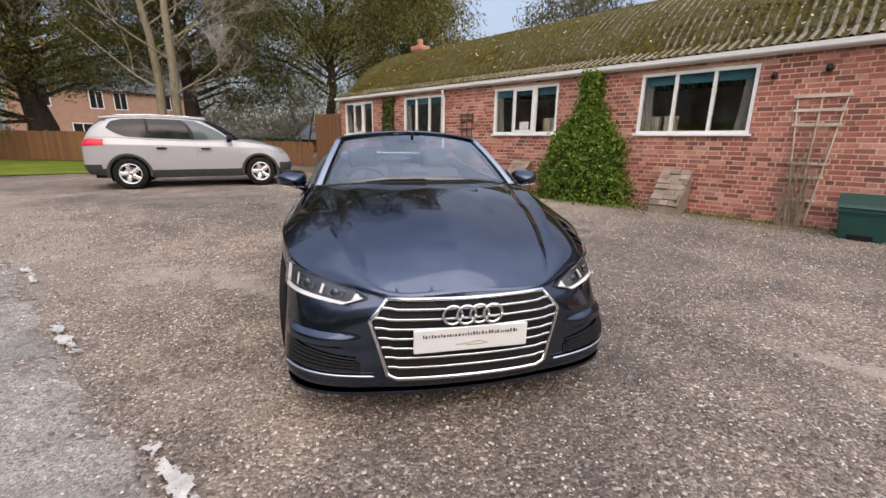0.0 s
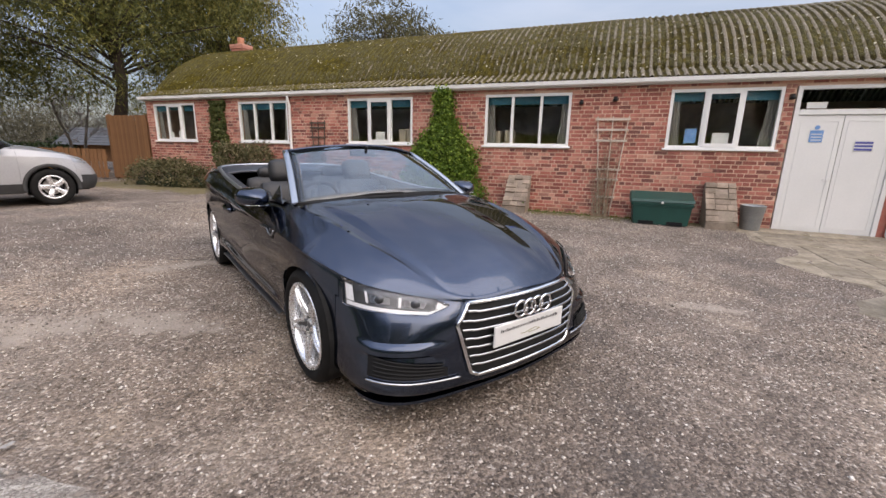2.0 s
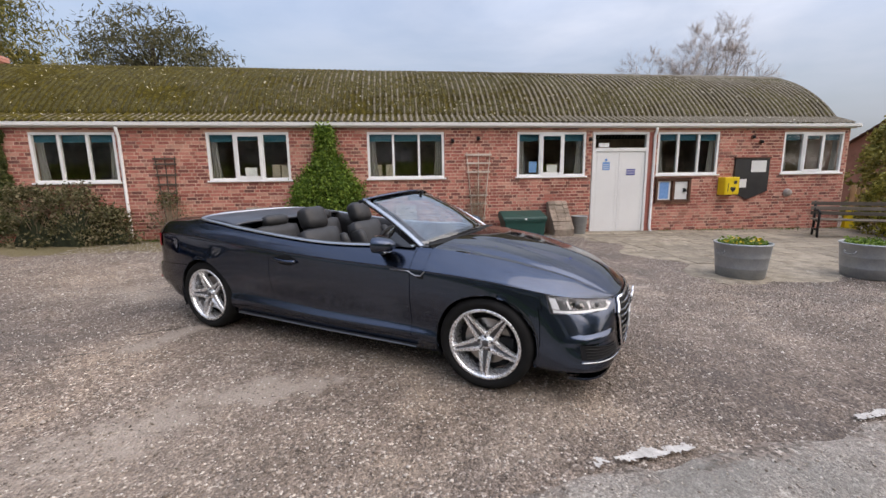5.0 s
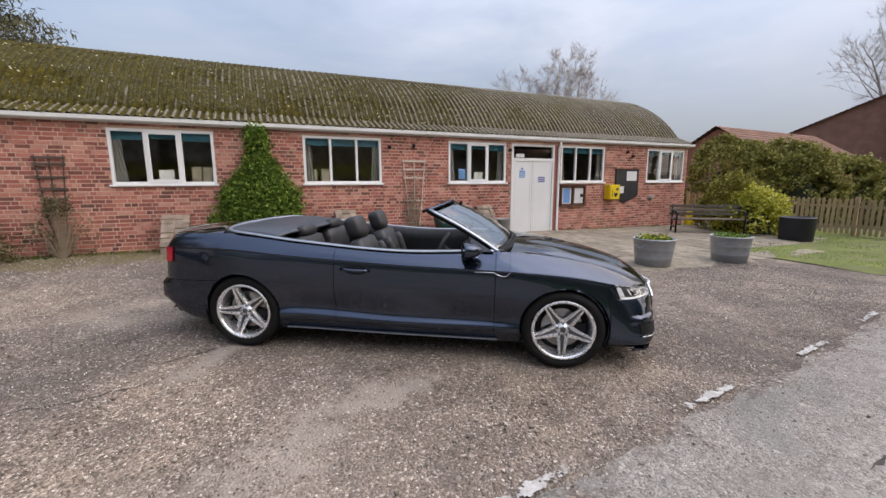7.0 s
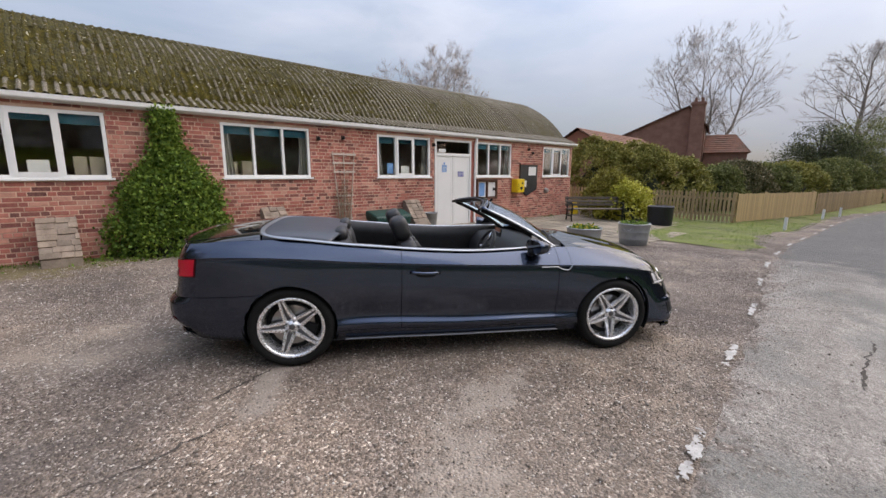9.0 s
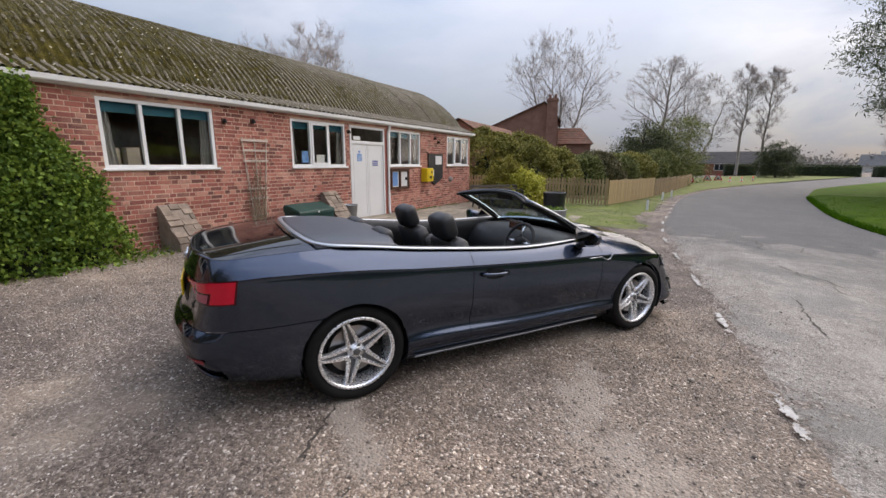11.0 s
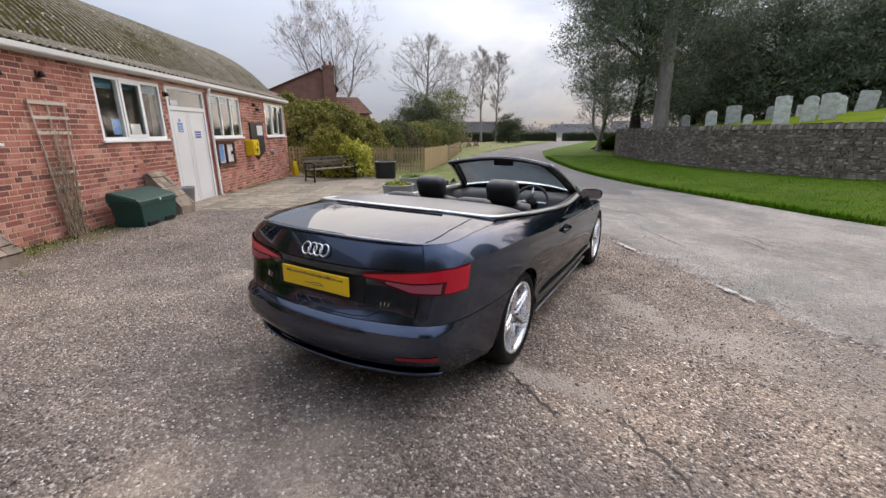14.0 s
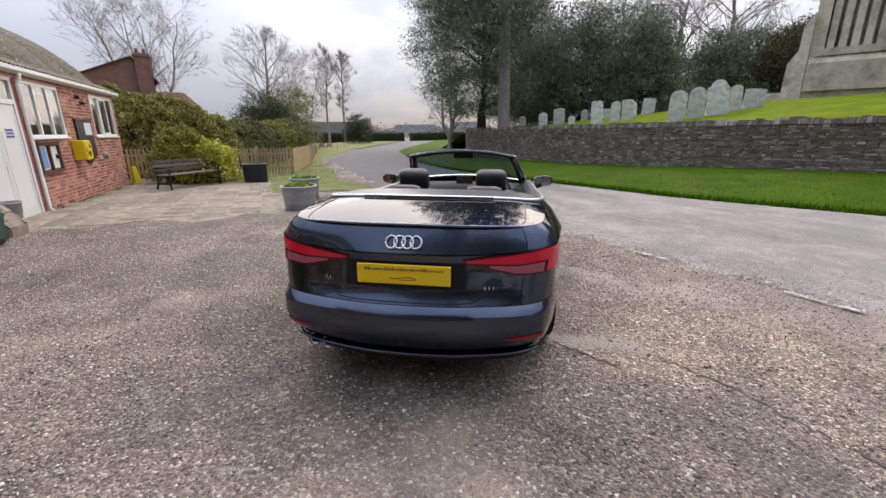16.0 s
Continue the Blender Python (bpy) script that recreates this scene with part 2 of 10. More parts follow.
# ---------------------------------------------------------------- ground, road, verges
def gravel_material():
    m, t, p = nodes_of("compacted_gravel")
    v = tex(t, "Voronoi", 62.0)
    v2 = tex(t, "Voronoi", 150.0)
    big = tex(t, "Noise", 0.42, 6.0, 0.62)
    mid = tex(t, "Noise", 2.6, 6.0, 0.65)
    fine = tex(t, "Noise", 38.0, 5.0, 0.7)
    stones = ramp(t, v.outputs["Color"], (0.0, (0.036, 0.028, 0.023)), (0.42, (0.165, 0.133, 0.110)), (0.74, (0.345, 0.280, 0.235)), (1.0, (0.84, 0.78, 0.71)))
    grit = ramp(t, v2.outputs["Color"], (0.0, (0.055, 0.044, 0.037)), (0.6, (0.208, 0.163, 0.134)), (1.0, (0.50, 0.435, 0.38)))
    col = mix(t, ramp(t, fine.outputs["Fac"], (0.42, (0, 0, 0)), (0.56, (1, 1, 1))), grit, stones)
    sand = mix(t, fine.outputs["Fac"], (0.33, 0.27, 0.215), (0.50, 0.425, 0.35))
    tar = mix(t, fine.outputs["Fac"], (0.085, 0.074, 0.066), (0.17, 0.15, 0.135))
    worn = math_node(t, "ADD", math_node(t, "MULTIPLY", big.outputs["Fac"], 0.7), math_node(t, "MULTIPLY", mid.outputs["Fac"], 0.3))
    sandy = ramp(t, worn, (0.53, (0, 0, 0)), (0.66, (0.45, 0.45, 0.45)))
    dark = ramp(t, worn, (0.34, (0.75, 0.75, 0.75)), (0.47, (0, 0, 0)))
    col = mix(t, sandy, col, sand)
    broad = tex(t, "Noise", 0.33, 4.0, 0.55)
    col = mix(t, 1.0, col, ramp(t, broad.outputs["Fac"], (0.34, (0.60, 0.58, 0.57)), (0.52, (1.0, 0.99, 0.97)), (0.68, (1.26, 1.20, 1.10))), "MULTIPLY")
    scuff = tex(t, "Noise", 1.7, 7.0, 0.75)
    col = mix(t, 1.0, col, ramp(t, scuff.outputs["Fac"], (0.36, (0.74, 0.73, 0.72)), (0.5, (1.0, 1.0, 1.0)), (0.64, (1.24, 1.22, 1.18))), "MULTIPLY")
    # pale dusty ground where cars turn in from the lane, and a darker patch behind the parking place
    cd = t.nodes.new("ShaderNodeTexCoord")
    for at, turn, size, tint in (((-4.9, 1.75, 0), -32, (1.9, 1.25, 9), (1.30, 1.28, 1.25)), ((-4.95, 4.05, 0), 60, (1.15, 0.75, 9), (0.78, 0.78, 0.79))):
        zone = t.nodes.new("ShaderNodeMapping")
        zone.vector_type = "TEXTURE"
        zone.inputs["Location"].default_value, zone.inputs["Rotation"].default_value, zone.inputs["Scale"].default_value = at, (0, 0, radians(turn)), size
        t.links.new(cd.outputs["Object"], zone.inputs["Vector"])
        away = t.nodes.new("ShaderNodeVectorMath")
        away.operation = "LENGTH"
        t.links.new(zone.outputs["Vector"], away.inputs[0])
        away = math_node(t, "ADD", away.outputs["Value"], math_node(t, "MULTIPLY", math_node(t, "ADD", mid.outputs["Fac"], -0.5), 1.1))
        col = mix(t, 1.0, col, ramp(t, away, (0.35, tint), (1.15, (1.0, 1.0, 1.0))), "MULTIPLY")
    # damp mossy margin along the foot of the hall, wider by the shrubs
    c0 = t.nodes.new("ShaderNodeTexCoord")
    sx = t.nodes.new("ShaderNodeSeparateXYZ")
    t.links.new(c0.outputs["Object"], sx.inputs[0])
    wide = math_node(t, "MULTIPLY", math_node(t, "ADD", sx.outputs["X"], 3.2), -0.22)
    edge = math_node(t, "ADD", math_node(t, "ADD", sx.outputs["Y"], -8.25), math_node(t, "MINIMUM", math_node(t, "MAXIMUM", wide, 0.0), 1.35))
    margin = math_node(t, "ADD", edge, math_node(t, "MULTIPLY", math_node(t, "ADD", mid.outputs["Fac"], -0.5), 2.4))
    inside = math_node(t, "MULTIPLY", math_node(t, "LESS_THAN", sx.outputs["X"], 2.0), math_node(t, "GREATER_THAN", sx.outputs["X"], -15.0))
    inside = math_node(t, "MULTIPLY", inside, math_node(t, "LESS_THAN", sx.outputs["Y"], 9.2))
    col = mix(t, math_node(t, "MULTIPLY", inside, ramp(t, margin, (0.0, (0, 0, 0)), (0.3, (0.75, 0.75, 0.75)))), col, mix(t, fine.outputs["Fac"], (0.085, 0.070, 0.024), (0.24, 0.20, 0.075)))
    # bare patches where the loose chippings are worn off
    c = t.nodes.new("ShaderNodeTexCoord")
    rag = tex(t, "Noise", 5.0, 6.0, 0.7)
    bare = None
    for px, py, turn, a, b in ((-3.55, 1.48, 12, 0.68, 0.26), (-4.18, 1.08, 40, 0.58, 0.30), (-4.62, 2.66, 50, 0.36, 0.13), (0.4, 3.65, 10, 0.45, 0.12), (-4.70, 2.50, 55, 0.40, 0.16)):
        mp = t.nodes.new("ShaderNodeMapping")
        mp.vector_type = "TEXTURE"
        mp.inputs["Location"].default_value, mp.inputs["Rotation"].default_value, mp.inputs["Scale"].default_value = (px, py, 0), (0, 0, radians(turn)), (a, b, 9)
        t.links.new(c.outputs["Object"], mp.inputs["Vector"])
        ln = t.nodes.new("ShaderNodeVectorMath")
        ln.operation = "LENGTH"
        t.links.new(mp.outputs["Vector"], ln.inputs[0])
        k = math_node(t, "SUBTRACT", 1.0, ln.outputs["Value"])
        bare = k if bare is None else math_node(t, "MAXIMUM", bare, k)
    bare = math_node(t, "ADD", bare, math_node(t, "MULTIPLY", math_node(t, "ADD", rag.outputs["Fac"], -0.5), 3.2))
    col = mix(t, ramp(t, bare, (0.05, (0, 0, 0)), (0.6, (0.80, 0.80, 0.80))), col, mix(t, fine.outputs["Fac"], (0.36, 0.30, 0.245), (0.46, 0.39, 0.325)))
    col = mix(t, dark, col, tar)
    # dry dusty margin along the lane
    lane = math_node(t, "SUBTRACT", math_node(t, "SUBTRACT", sx.outputs["Y"], math_node(t, "MULTIPLY", sx.outputs["X"], 0.155)), 0.96)
    lane = math_node(t, "ADD", lane, math_node(t, "MULTIPLY", math_node(t, "ADD", rag.outputs["Fac"], -0.5), 2.2))
    west = ramp(t, math_node(t, "MULTIPLY", math_node(t, "ADD", sx.outputs["X"], 2.6), -0.4), (0.0, (0, 0, 0)), (1.0, (1, 1, 1)))
    col = mix(t, math_node(t, "MULTIPLY", west, ramp(t, lane, (0.5, (0.42, 0.42, 0.42)), (2.0, (0, 0, 0)))), col, sand)
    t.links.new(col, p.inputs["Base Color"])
    p.inputs["Roughness"].default_value = 0.88
    p.inputs["Specular IOR Level"].default_value = 0.35
    h = math_node(t, "SUBTRACT", math_node(t, "MULTIPLY", fine.outputs["Fac"], 0.6), math_node(t, "MULTIPLY", v.outputs["Distance"], 1.0))
    bump(t, p, h, 1.0, 0.014)
    return m


def asphalt_material():
    m, t, p = nodes_of("worn_asphalt")
    v = tex(t, "Voronoi", 130.0)
    big = tex(t, "Noise", 0.6, 6.0, 0.65, stretch=(0.35, 1.6, 1))
    mid = tex(t, "Noise", 4.0, 6.0, 0.7)
    fine = tex(t, "Noise", 90.0, 4.0, 0.7)
    v2 = tex(t, "Voronoi", 48.0)
    chips = ramp(t, v2.outputs["Color"], (0.0, (0.10, 0.088, 0.077)), (0.45, (0.275, 0.245, 0.216)), (0.8, (0.44, 0.40, 0.355)), (1.0, (0.74, 0.69, 0.62)))
    base = ramp(t, v.outputs["Color"], (0.0, (0.125, 0.113, 0.101)), (0.5, (0.335, 0.305, 0.274)), (1.0, (0.64, 0.595, 0.54)))
    base = mix(t, ramp(t, fine.outputs["Fac"], (0.44, (0, 0, 0)), (0.60, (0.85, 0.85, 0.85))), base, chips)
    k = math_node(t, "ADD", math_node(t, "MULTIPLY", big.outputs["Fac"], 0.6), math_node(t, "MULTIPLY", mid.outputs["Fac"], 0.4))
    tone = ramp(t, k, (0.35, (0.66, 0.65, 0.63)), (0.62, (1.22, 1.21, 1.19)))
    col = mix(t, 1.0, base, tone, "MULTIPLY")
    patch_ = tex(t, "Noise", 0.8, 5.0, 0.6)
    col = mix(t, ramp(t, patch_.outputs["Fac"], (0.50, (0, 0, 0)), (0.60, (0.6, 0.6, 0.6))), col, mix(t, fine.outputs["Fac"], (0.17, 0.168, 0.15), (0.30, 0.295, 0.27)))
    col = mix(t, ramp(t, patch_.outputs["Fac"], (0.36, (0.55, 0.55, 0.55)), (0.46, (0, 0, 0))), col, mix(t, fine.outputs["Fac"], (0.34, 0.305, 0.27), (0.47, 0.43, 0.385)))
    # the younger, darker surface further along the lane
    c0 = t.nodes.new("ShaderNodeTexCoord")
    sx = t.nodes.new("ShaderNodeSeparateXYZ")
    t.links.new(c0.outputs["Object"], sx.inputs[0])
    newer = math_node(t, "ADD", math_node(t, "MULTIPLY", sx.outputs["X"], 0.12), math_node(t, "MULTIPLY", patch_.outputs["Fac"], 0.8))
    col = mix(t, ramp(t, newer, (0.5, (0, 0, 0)), (1.5, (0.50, 0.50, 0.50)), (3.2, (0.80, 0.80, 0.80))), col, mix(t, fine.outputs["Fac"], (0.085, 0.083, 0.08), (0.17, 0.166, 0.16)))
    # the forecourt's brown grit spreads over the broken edge
    rag = tex(t, "Noise", 3.2, 7.0, 0.72)
    inset = math_node(t, "SUBTRACT", math_node(t, "ADD", math_node(t, "MULTIPLY", sx.outputs["X"], 0.12), 0.735), sx.outputs["Y"])
    spill = math_node(t, "ADD", inset, math_node(t, "MULTIPLY", math_node(t, "ADD", rag.outputs["Fac"], -0.5), -1.9))
    grit = ramp(t, v2.outputs["Color"], (0.0, (0.040, 0.031, 0.026)), (0.45, (0.185, 0.150, 0.124)), (0.78, (0.36, 0.295, 0.248)), (1.0, (0.78, 0.72, 0.65)))
    near_lane = math_node(t, "MULTIPLY", math_node(t, "GREATER_THAN", sx.outputs["X"], -14.0), math_node(t, "LESS_THAN", sx.outputs["X"], 9.0))
    col = mix(t, math_node(t, "MULTIPLY", near_lane, ramp(t, spill, (-0.02, (0.9, 0.9, 0.9)), (0.26, (0, 0, 0)))), col, grit)
    t.links.new(col, p.inputs["Base Color"])
    p.inputs["Roughness"].default_value = 0.88
    p.inputs["Specular IOR Level"].default_value = 0.2
    bump(t, p, math_node(t, "SUBTRACT", fine.outputs["Fac"], math_node(t, "ADD", math_node(t, "MULTIPLY", v.outputs["Distance"], 0.5), math_node(t, "MULTIPLY", v2.outputs["Distance"], 0.8))), 0.9, 0.010)
    return m


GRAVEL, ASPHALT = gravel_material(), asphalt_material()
GRASS = surface("short_grass", (0.080, 0.120, 0.014), (0.19, 0.235, 0.036), 0.9, 1.3, 55.0, 0.9, 0.02, dirt=(0.10, 0.095, 0.04))
LUSH = surface("lush_grass", (0.0259, 0.0619, 0.0022), (0.0756, 0.1332, 0.0043), 0.9, 0.8, 50.0, 0.9, 0.02, dirt=(0.075, 0.090, 0.020))
# yellower, brighter grass: the sunlight on the bank is put into its colour
SUNNY = surface("sunlit_mossy_grass", (0.062, 0.105, 0.006), (0.20, 0.255, 0.010), 0.9, 0.9, 40.0, 0.9, 0.02)
for _m in (GRASS, LUSH, SUNNY):
    _m.node_tree.nodes["Principled BSDF"].inputs["Specular IOR Level"].default_value = 0.06
PAINT = surface("worn_road_paint", (0.30, 0.28, 0.26), (0.66, 0.64, 0.60), 0.8, 14.0, 120.0, 0.3, 0.003, dirt=(0.20, 0.18, 0.16))


def grid_mesh(xs, ys, zf):
    bm = bmesh.new()
    rows = [[bm.verts.new((x, y, zf(x, y))) for y in ys] for x in xs]
    for a, b in zip(rows, rows[1:]):
        for i in range(len(ys) - 1):
            bm.faces.new((a[i], b[i], b[i + 1], a[i + 1]))
    return bm


def spread(lo, hi, near_lo, near_hi, step, far):
    """Positions that are dense in the middle and widen to the outside."""
    out = list(np.arange(near_lo, near_hi + step / 2, step))
    p, s = near_lo, step
    while p > lo:
        s *= far
        p -= s
        out.insert(0, max(p, lo))
    p, s = near_hi, step
    while p < hi:
        s *= far
        p += s
        out.append(min(p, hi))
    return out


def ground_z(x, y):
    lump = 0.006 * noise.noise((x * 1.3, y * 1.3, 0)) + 0.012 * noise.noise((x * 0.4, y * 0.4, 3))
    return gz(x, y) + lump - 0.02 * max(0.0, min(1.0, (math.hypot(x, y) - 40) / 40)) * 10


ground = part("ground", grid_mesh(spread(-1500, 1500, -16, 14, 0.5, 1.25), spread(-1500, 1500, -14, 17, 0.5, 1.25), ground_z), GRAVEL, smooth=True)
tagged(ground, "compacted grey-brown gravel forecourt with sandy worn patches", "ground", kind="structure")


def strip(xs, edge_a, edge_b, zf, cross=8, ragged=0.0, seed=0):
    bm = bmesh.new()
    rows = []
    for x in xs:
        a = edge_a(x) + ragged * (noise.noise((x * 2.1, seed, 0)) + 0.6 * noise.noise((x * 7.0, seed, 5)))
        b = edge_b(x) + ragged * (noise.noise((x * 2.1, seed + 9, 0)) + 0.6 * noise.noise((x * 7.0, seed + 9, 5)))
        cuts = [0.0, 0.035] + [i / cross for i in range(1, cross)] + [0.988, 1.0]
        rows.append([bm.verts.new((x, a + (b - a) * c, zf(x, a + (b - a) * c) - (0.045 if c in (0.0, 1.0) else 0.0))) for c in cuts])
    for p, q in zip(rows, rows[1:]):
        for i in range(len(p) - 1):
            bm.faces.new((p[i], p[i + 1], q[i + 1], q[i]))
    return bm


near_e, far_e, wall_e = (lambda x: lerp_curve(NEAR, x)), (lambda x: lerp_curve(FAR, x)), (lambda x: lerp_curve(WALL, x))
road_x = list(np.arange(-60, -16, 1.5)) + list(np.arange(-16, 22, 0.12)) + list(np.arange(22, 91, 1.5))
road = part("road", strip(road_x, near_e, lambda x: far_e(x) - 0.15, lambda x, y: gz(x, y) + 0.022, 10, 0.085), ASPHALT, smooth=True)
tagged(road, "narrow pale grey asphalt village lane with ragged edge", "road", kind="structure")

verge = part("grass_verge", strip(road_x, lambda x: far_e(x) + 0.02, lambda x: wall_e(x) - 0.2, lambda x, y: verge_z(x, y) + 0.012 * noise.noise((x * 2, y * 2, 1)), 18, 0.07, 4), LUSH, smooth=True)
tagged(verge, "bright green mown grass bank below the churchyard wall", "grass verge", kind="structure")


def dash(x0, length, width, seed):
    """One worn edge-line mark with broken outline."""
    rng = random.Random(seed)
    bm = bmesh.new()
    nx, ny = 64, 9
    grid = []
    for i in range(nx + 1):
        row = []
        for j in range(ny + 1):
            x = x0 - length / 2 + length * i / nx + rng.uniform(-0.004, 0.004)
            y = near_e(x) - 0.05 + width * (j / ny - 0.5) * 1.35 + rng.uniform(-0.004, 0.004)
            row.append(bm.verts.new((x, y, gz(x, y) + 0.0255)))
        grid.append(row)
    for i in range(nx):
        for j in range(ny):
            x, y = grid[i][j].co.x, grid[i][j].co.y
            edge = min(j, ny - 1 - j) / 2.5 + 0.0, min(i, nx - 1 - i) / 5.0
            worn = 0.55 * noise.noise((x * 7, y * 7, seed)) + 0.5 * noise.noise((x * 28, y * 28, seed))
            if worn > 0.34 - 0.55 * min(1.0, *edge):
                bm.faces.new((grid[i][j], grid[i + 1][j], grid[i + 1][j + 1], grid[i][j + 1]))
    bmesh.ops.delete(bm, geom=[v for v in bm.verts if not v.link_faces], context="VERTS")
    return bm


for i in range(-6, 16):
    xc = -4.85 + 1.75 * i
    ob = part("road_mark", dash(xc, 0.64, 0.068, i + 50), PAINT, road)


def crack(pts, width, seed, lift=0.004):
    """An open crack in the forecourt: a narrow dark groove along a wandering line."""
    rng = random.Random(seed)
    line = []
    for (x0, y0), (x1, y1) in zip(pts, pts[1:]):
        for k in range(7):
            q = k / 7
            line.append((x0 + (x1 - x0) * q + rng.gauss(0, 0.012), y0 + (y1 - y0) * q + rng.gauss(0, 0.012)))
    rows = []
    for k, (x, y) in enumerate(line):
        a, b = line[max(0, k - 1)], line[min(len(line) - 1, k + 1)]
        n = Vector((a[1] - b[1], b[0] - a[0], 0)).normalized()
        w = width * rng.uniform(0.15, 1.0) * min(1, k / 3, (len(line) - 1 - k) / 3)
        rows.append([Vector((x, y, (ground_z(x, y) if lift < 0.01 else gz(x, y)) + lift)) + n * w * e for e in (-1, 0, 1)])
    bm = bmesh.new()
    vs = [[bm.verts.new(p) for p in r] for r in rows]
    for a, b in zip(vs, vs[1:]):
        for i in range(2):
            bm.faces.new((a[i], b[i], b[i + 1], a[i + 1]))
    return bm


CRACK = surface("dark_crack_soil", (0.035, 0.028, 0.023), (0.10, 0.083, 0.068), 0.95, 20.0, 90.0, 0.5, 0.005)
part("crack", crack([(-4.99, 2.32), (-5.22, 2.27), (-5.45, 2.20), (-5.71, 2.22), (-5.91, 2.19), (-6.10, 2.19), (-6.5, 2.10)], 0.012, 1), CRACK, ground)
part("crack", crack([(-4.52, 2.87), (-4.70, 2.79), (-4.91, 2.69), (-5.02, 2.66)], 0.012, 2), CRACK, ground)
rng_c = random.Random(17)
for k in range(16):           # open cracks wandering along the lane
    x, off, pts = rng_c.uniform(-10, 6), rng_c.choice((0.9, 1.5, 1.9, 2.6, 3.4)), []
    for q in range(rng_c.randint(3, 7)):
        pts.append((x, near_e(x) - off))
        x += rng_c.uniform(0.25, 0.5)
        off = max(0.5, off + rng_c.uniform(-0.22, 0.22))
    part("crack", crack(pts, rng_c.uniform(0.010, 0.022), 20 + k, 0.0262), CRACK, road)

# ---------------------------------------------------------------- village hall
FY = 8.88                  # front face of the wall
HX0, HX1 = -14.05, 9.78    # its ends
DEEP = 16.72
ARC_Y, ARC_Z, ARC_R = 12.8, 0.34, 4.41
WINDOWS = [(-13.74, -12.0), (-10.32, -8.6), (-6.73, -4.93), (-3.16, -1.33), (0.48, 2.26), (4.19, 5.92), (7.80, 9.62)]
SILL, HEAD = 1.52, 2.60
DOOR0, DOOR1, DOORH = 2.44, 3.94, 2.12


def brick_material():
    m, t, p = nodes_of("red_brick")
    info = t.nodes.new("ShaderNodeObjectInfo")
    geo = t.nodes.new("ShaderNodeNewGeometry")
    rnd = math_node(t, "FRACT", math_node(t, "ADD", geo.outputs["Random Per Island"], math_node(t, "MULTIPLY", info.outputs["Random"], 7.31)))
    tone = ramp(t, rnd, (0.0, (0.090, 0.033, 0.036)), (0.18, (0.22, 0.062, 0.055)), (0.50, (0.41, 0.122, 0.096)), (0.78, (0.55, 0.215, 0.168)), (0.92, (0.62, 0.33, 0.25)), (1.0, (0.16, 0.064, 0.060)))
    c = tex(t, "Noise", 24.0, 5.0, 0.7)
    col = mix(t, ramp(t, c.outputs["Fac"], (0.35, (0, 0, 0)), (0.75, (0.55, 0.55, 0.55))), tone, (0.42, 0.20, 0.14))
    soot = tex(t, "Noise", 9.0, 4.0, 0.7)
    col = mix(t, ramp(t, soot.outputs["Fac"], (0.5, (0, 0, 0)), (0.8, (0.6, 0.6, 0.6))), col, (0.13, 0.07, 0.055))
    # bleached and limy areas, and damp darker ones, some courses across
    geo_p = t.nodes.new("ShaderNodeMapping")
    geo_p.inputs["Scale"].default_value = (0.75, 1, 1.25)
    t.links.new(geo.outputs["Position"], geo_p.inputs["Vector"])
    patchy = t.nodes.new("ShaderNodeTexNoise")
    patchy.inputs["Scale"].default_value, patchy.inputs["Detail"].default_value, patchy.inputs["Roughness"].default_value = 1.5, 6.0, 0.68
    t.links.new(geo_p.outputs["Vector"], patchy.inputs["Vector"])
    col = mix(t, ramp(t, patchy.outputs["Fac"], (0.54, (0, 0, 0)), (0.74, (0.5, 0.5, 0.5))), col, (0.64, 0.36, 0.26))
    col = mix(t, ramp(t, patchy.outputs["Fac"], (0.32, (0.55, 0.55, 0.55)), (0.46, (0, 0, 0))), col, (0.20, 0.065, 0.045))
    t.links.new(col, p.inputs["Base Color"])
    p.inputs["Roughness"].default_value = 0.9
    bump(t, p, c.outputs["Fac"], 0.5, 0.004)
    return m


BRICK = brick_material()
MORTAR = surface("lime_mortar", (0.46, 0.285, 0.20), (0.74, 0.52, 0.40), 0.95, 2.6, 90.0, 0.5, 0.003, dirt=(0.20, 0.115, 0.085))
UPVC = surface("white_plastic_frame", (0.80, 0.80, 0.79), (0.87, 0.87, 0.86), 0.35, 2.0, 30.0, 0.04, 0.001)
WOODWHITE = surface("white_painted_board", (0.66, 0.65, 0.63), (0.78, 0.77, 0.75), 0.5, 1.6, 30.0, 0.1, 0.002, dirt=(0.5, 0.47, 0.42))


def glass_material(name="window_glass", tint=(0.93, 0.96, 0.95), rough=0.02, ior=1.45):
    m, t, p = nodes_of(name)
    p.inputs["Base Color"].default_value = (*tint, 1)
    p.inputs["Transmission Weight"].default_value, p.inputs["Roughness"].default_value, p.inputs["IOR"].default_value = 1.0, rough, ior
    return m


GLASS = glass_material()
hall = thing("village_hall", "long single-storey red-brick village hall with mossy arched corrugated roof", "building")

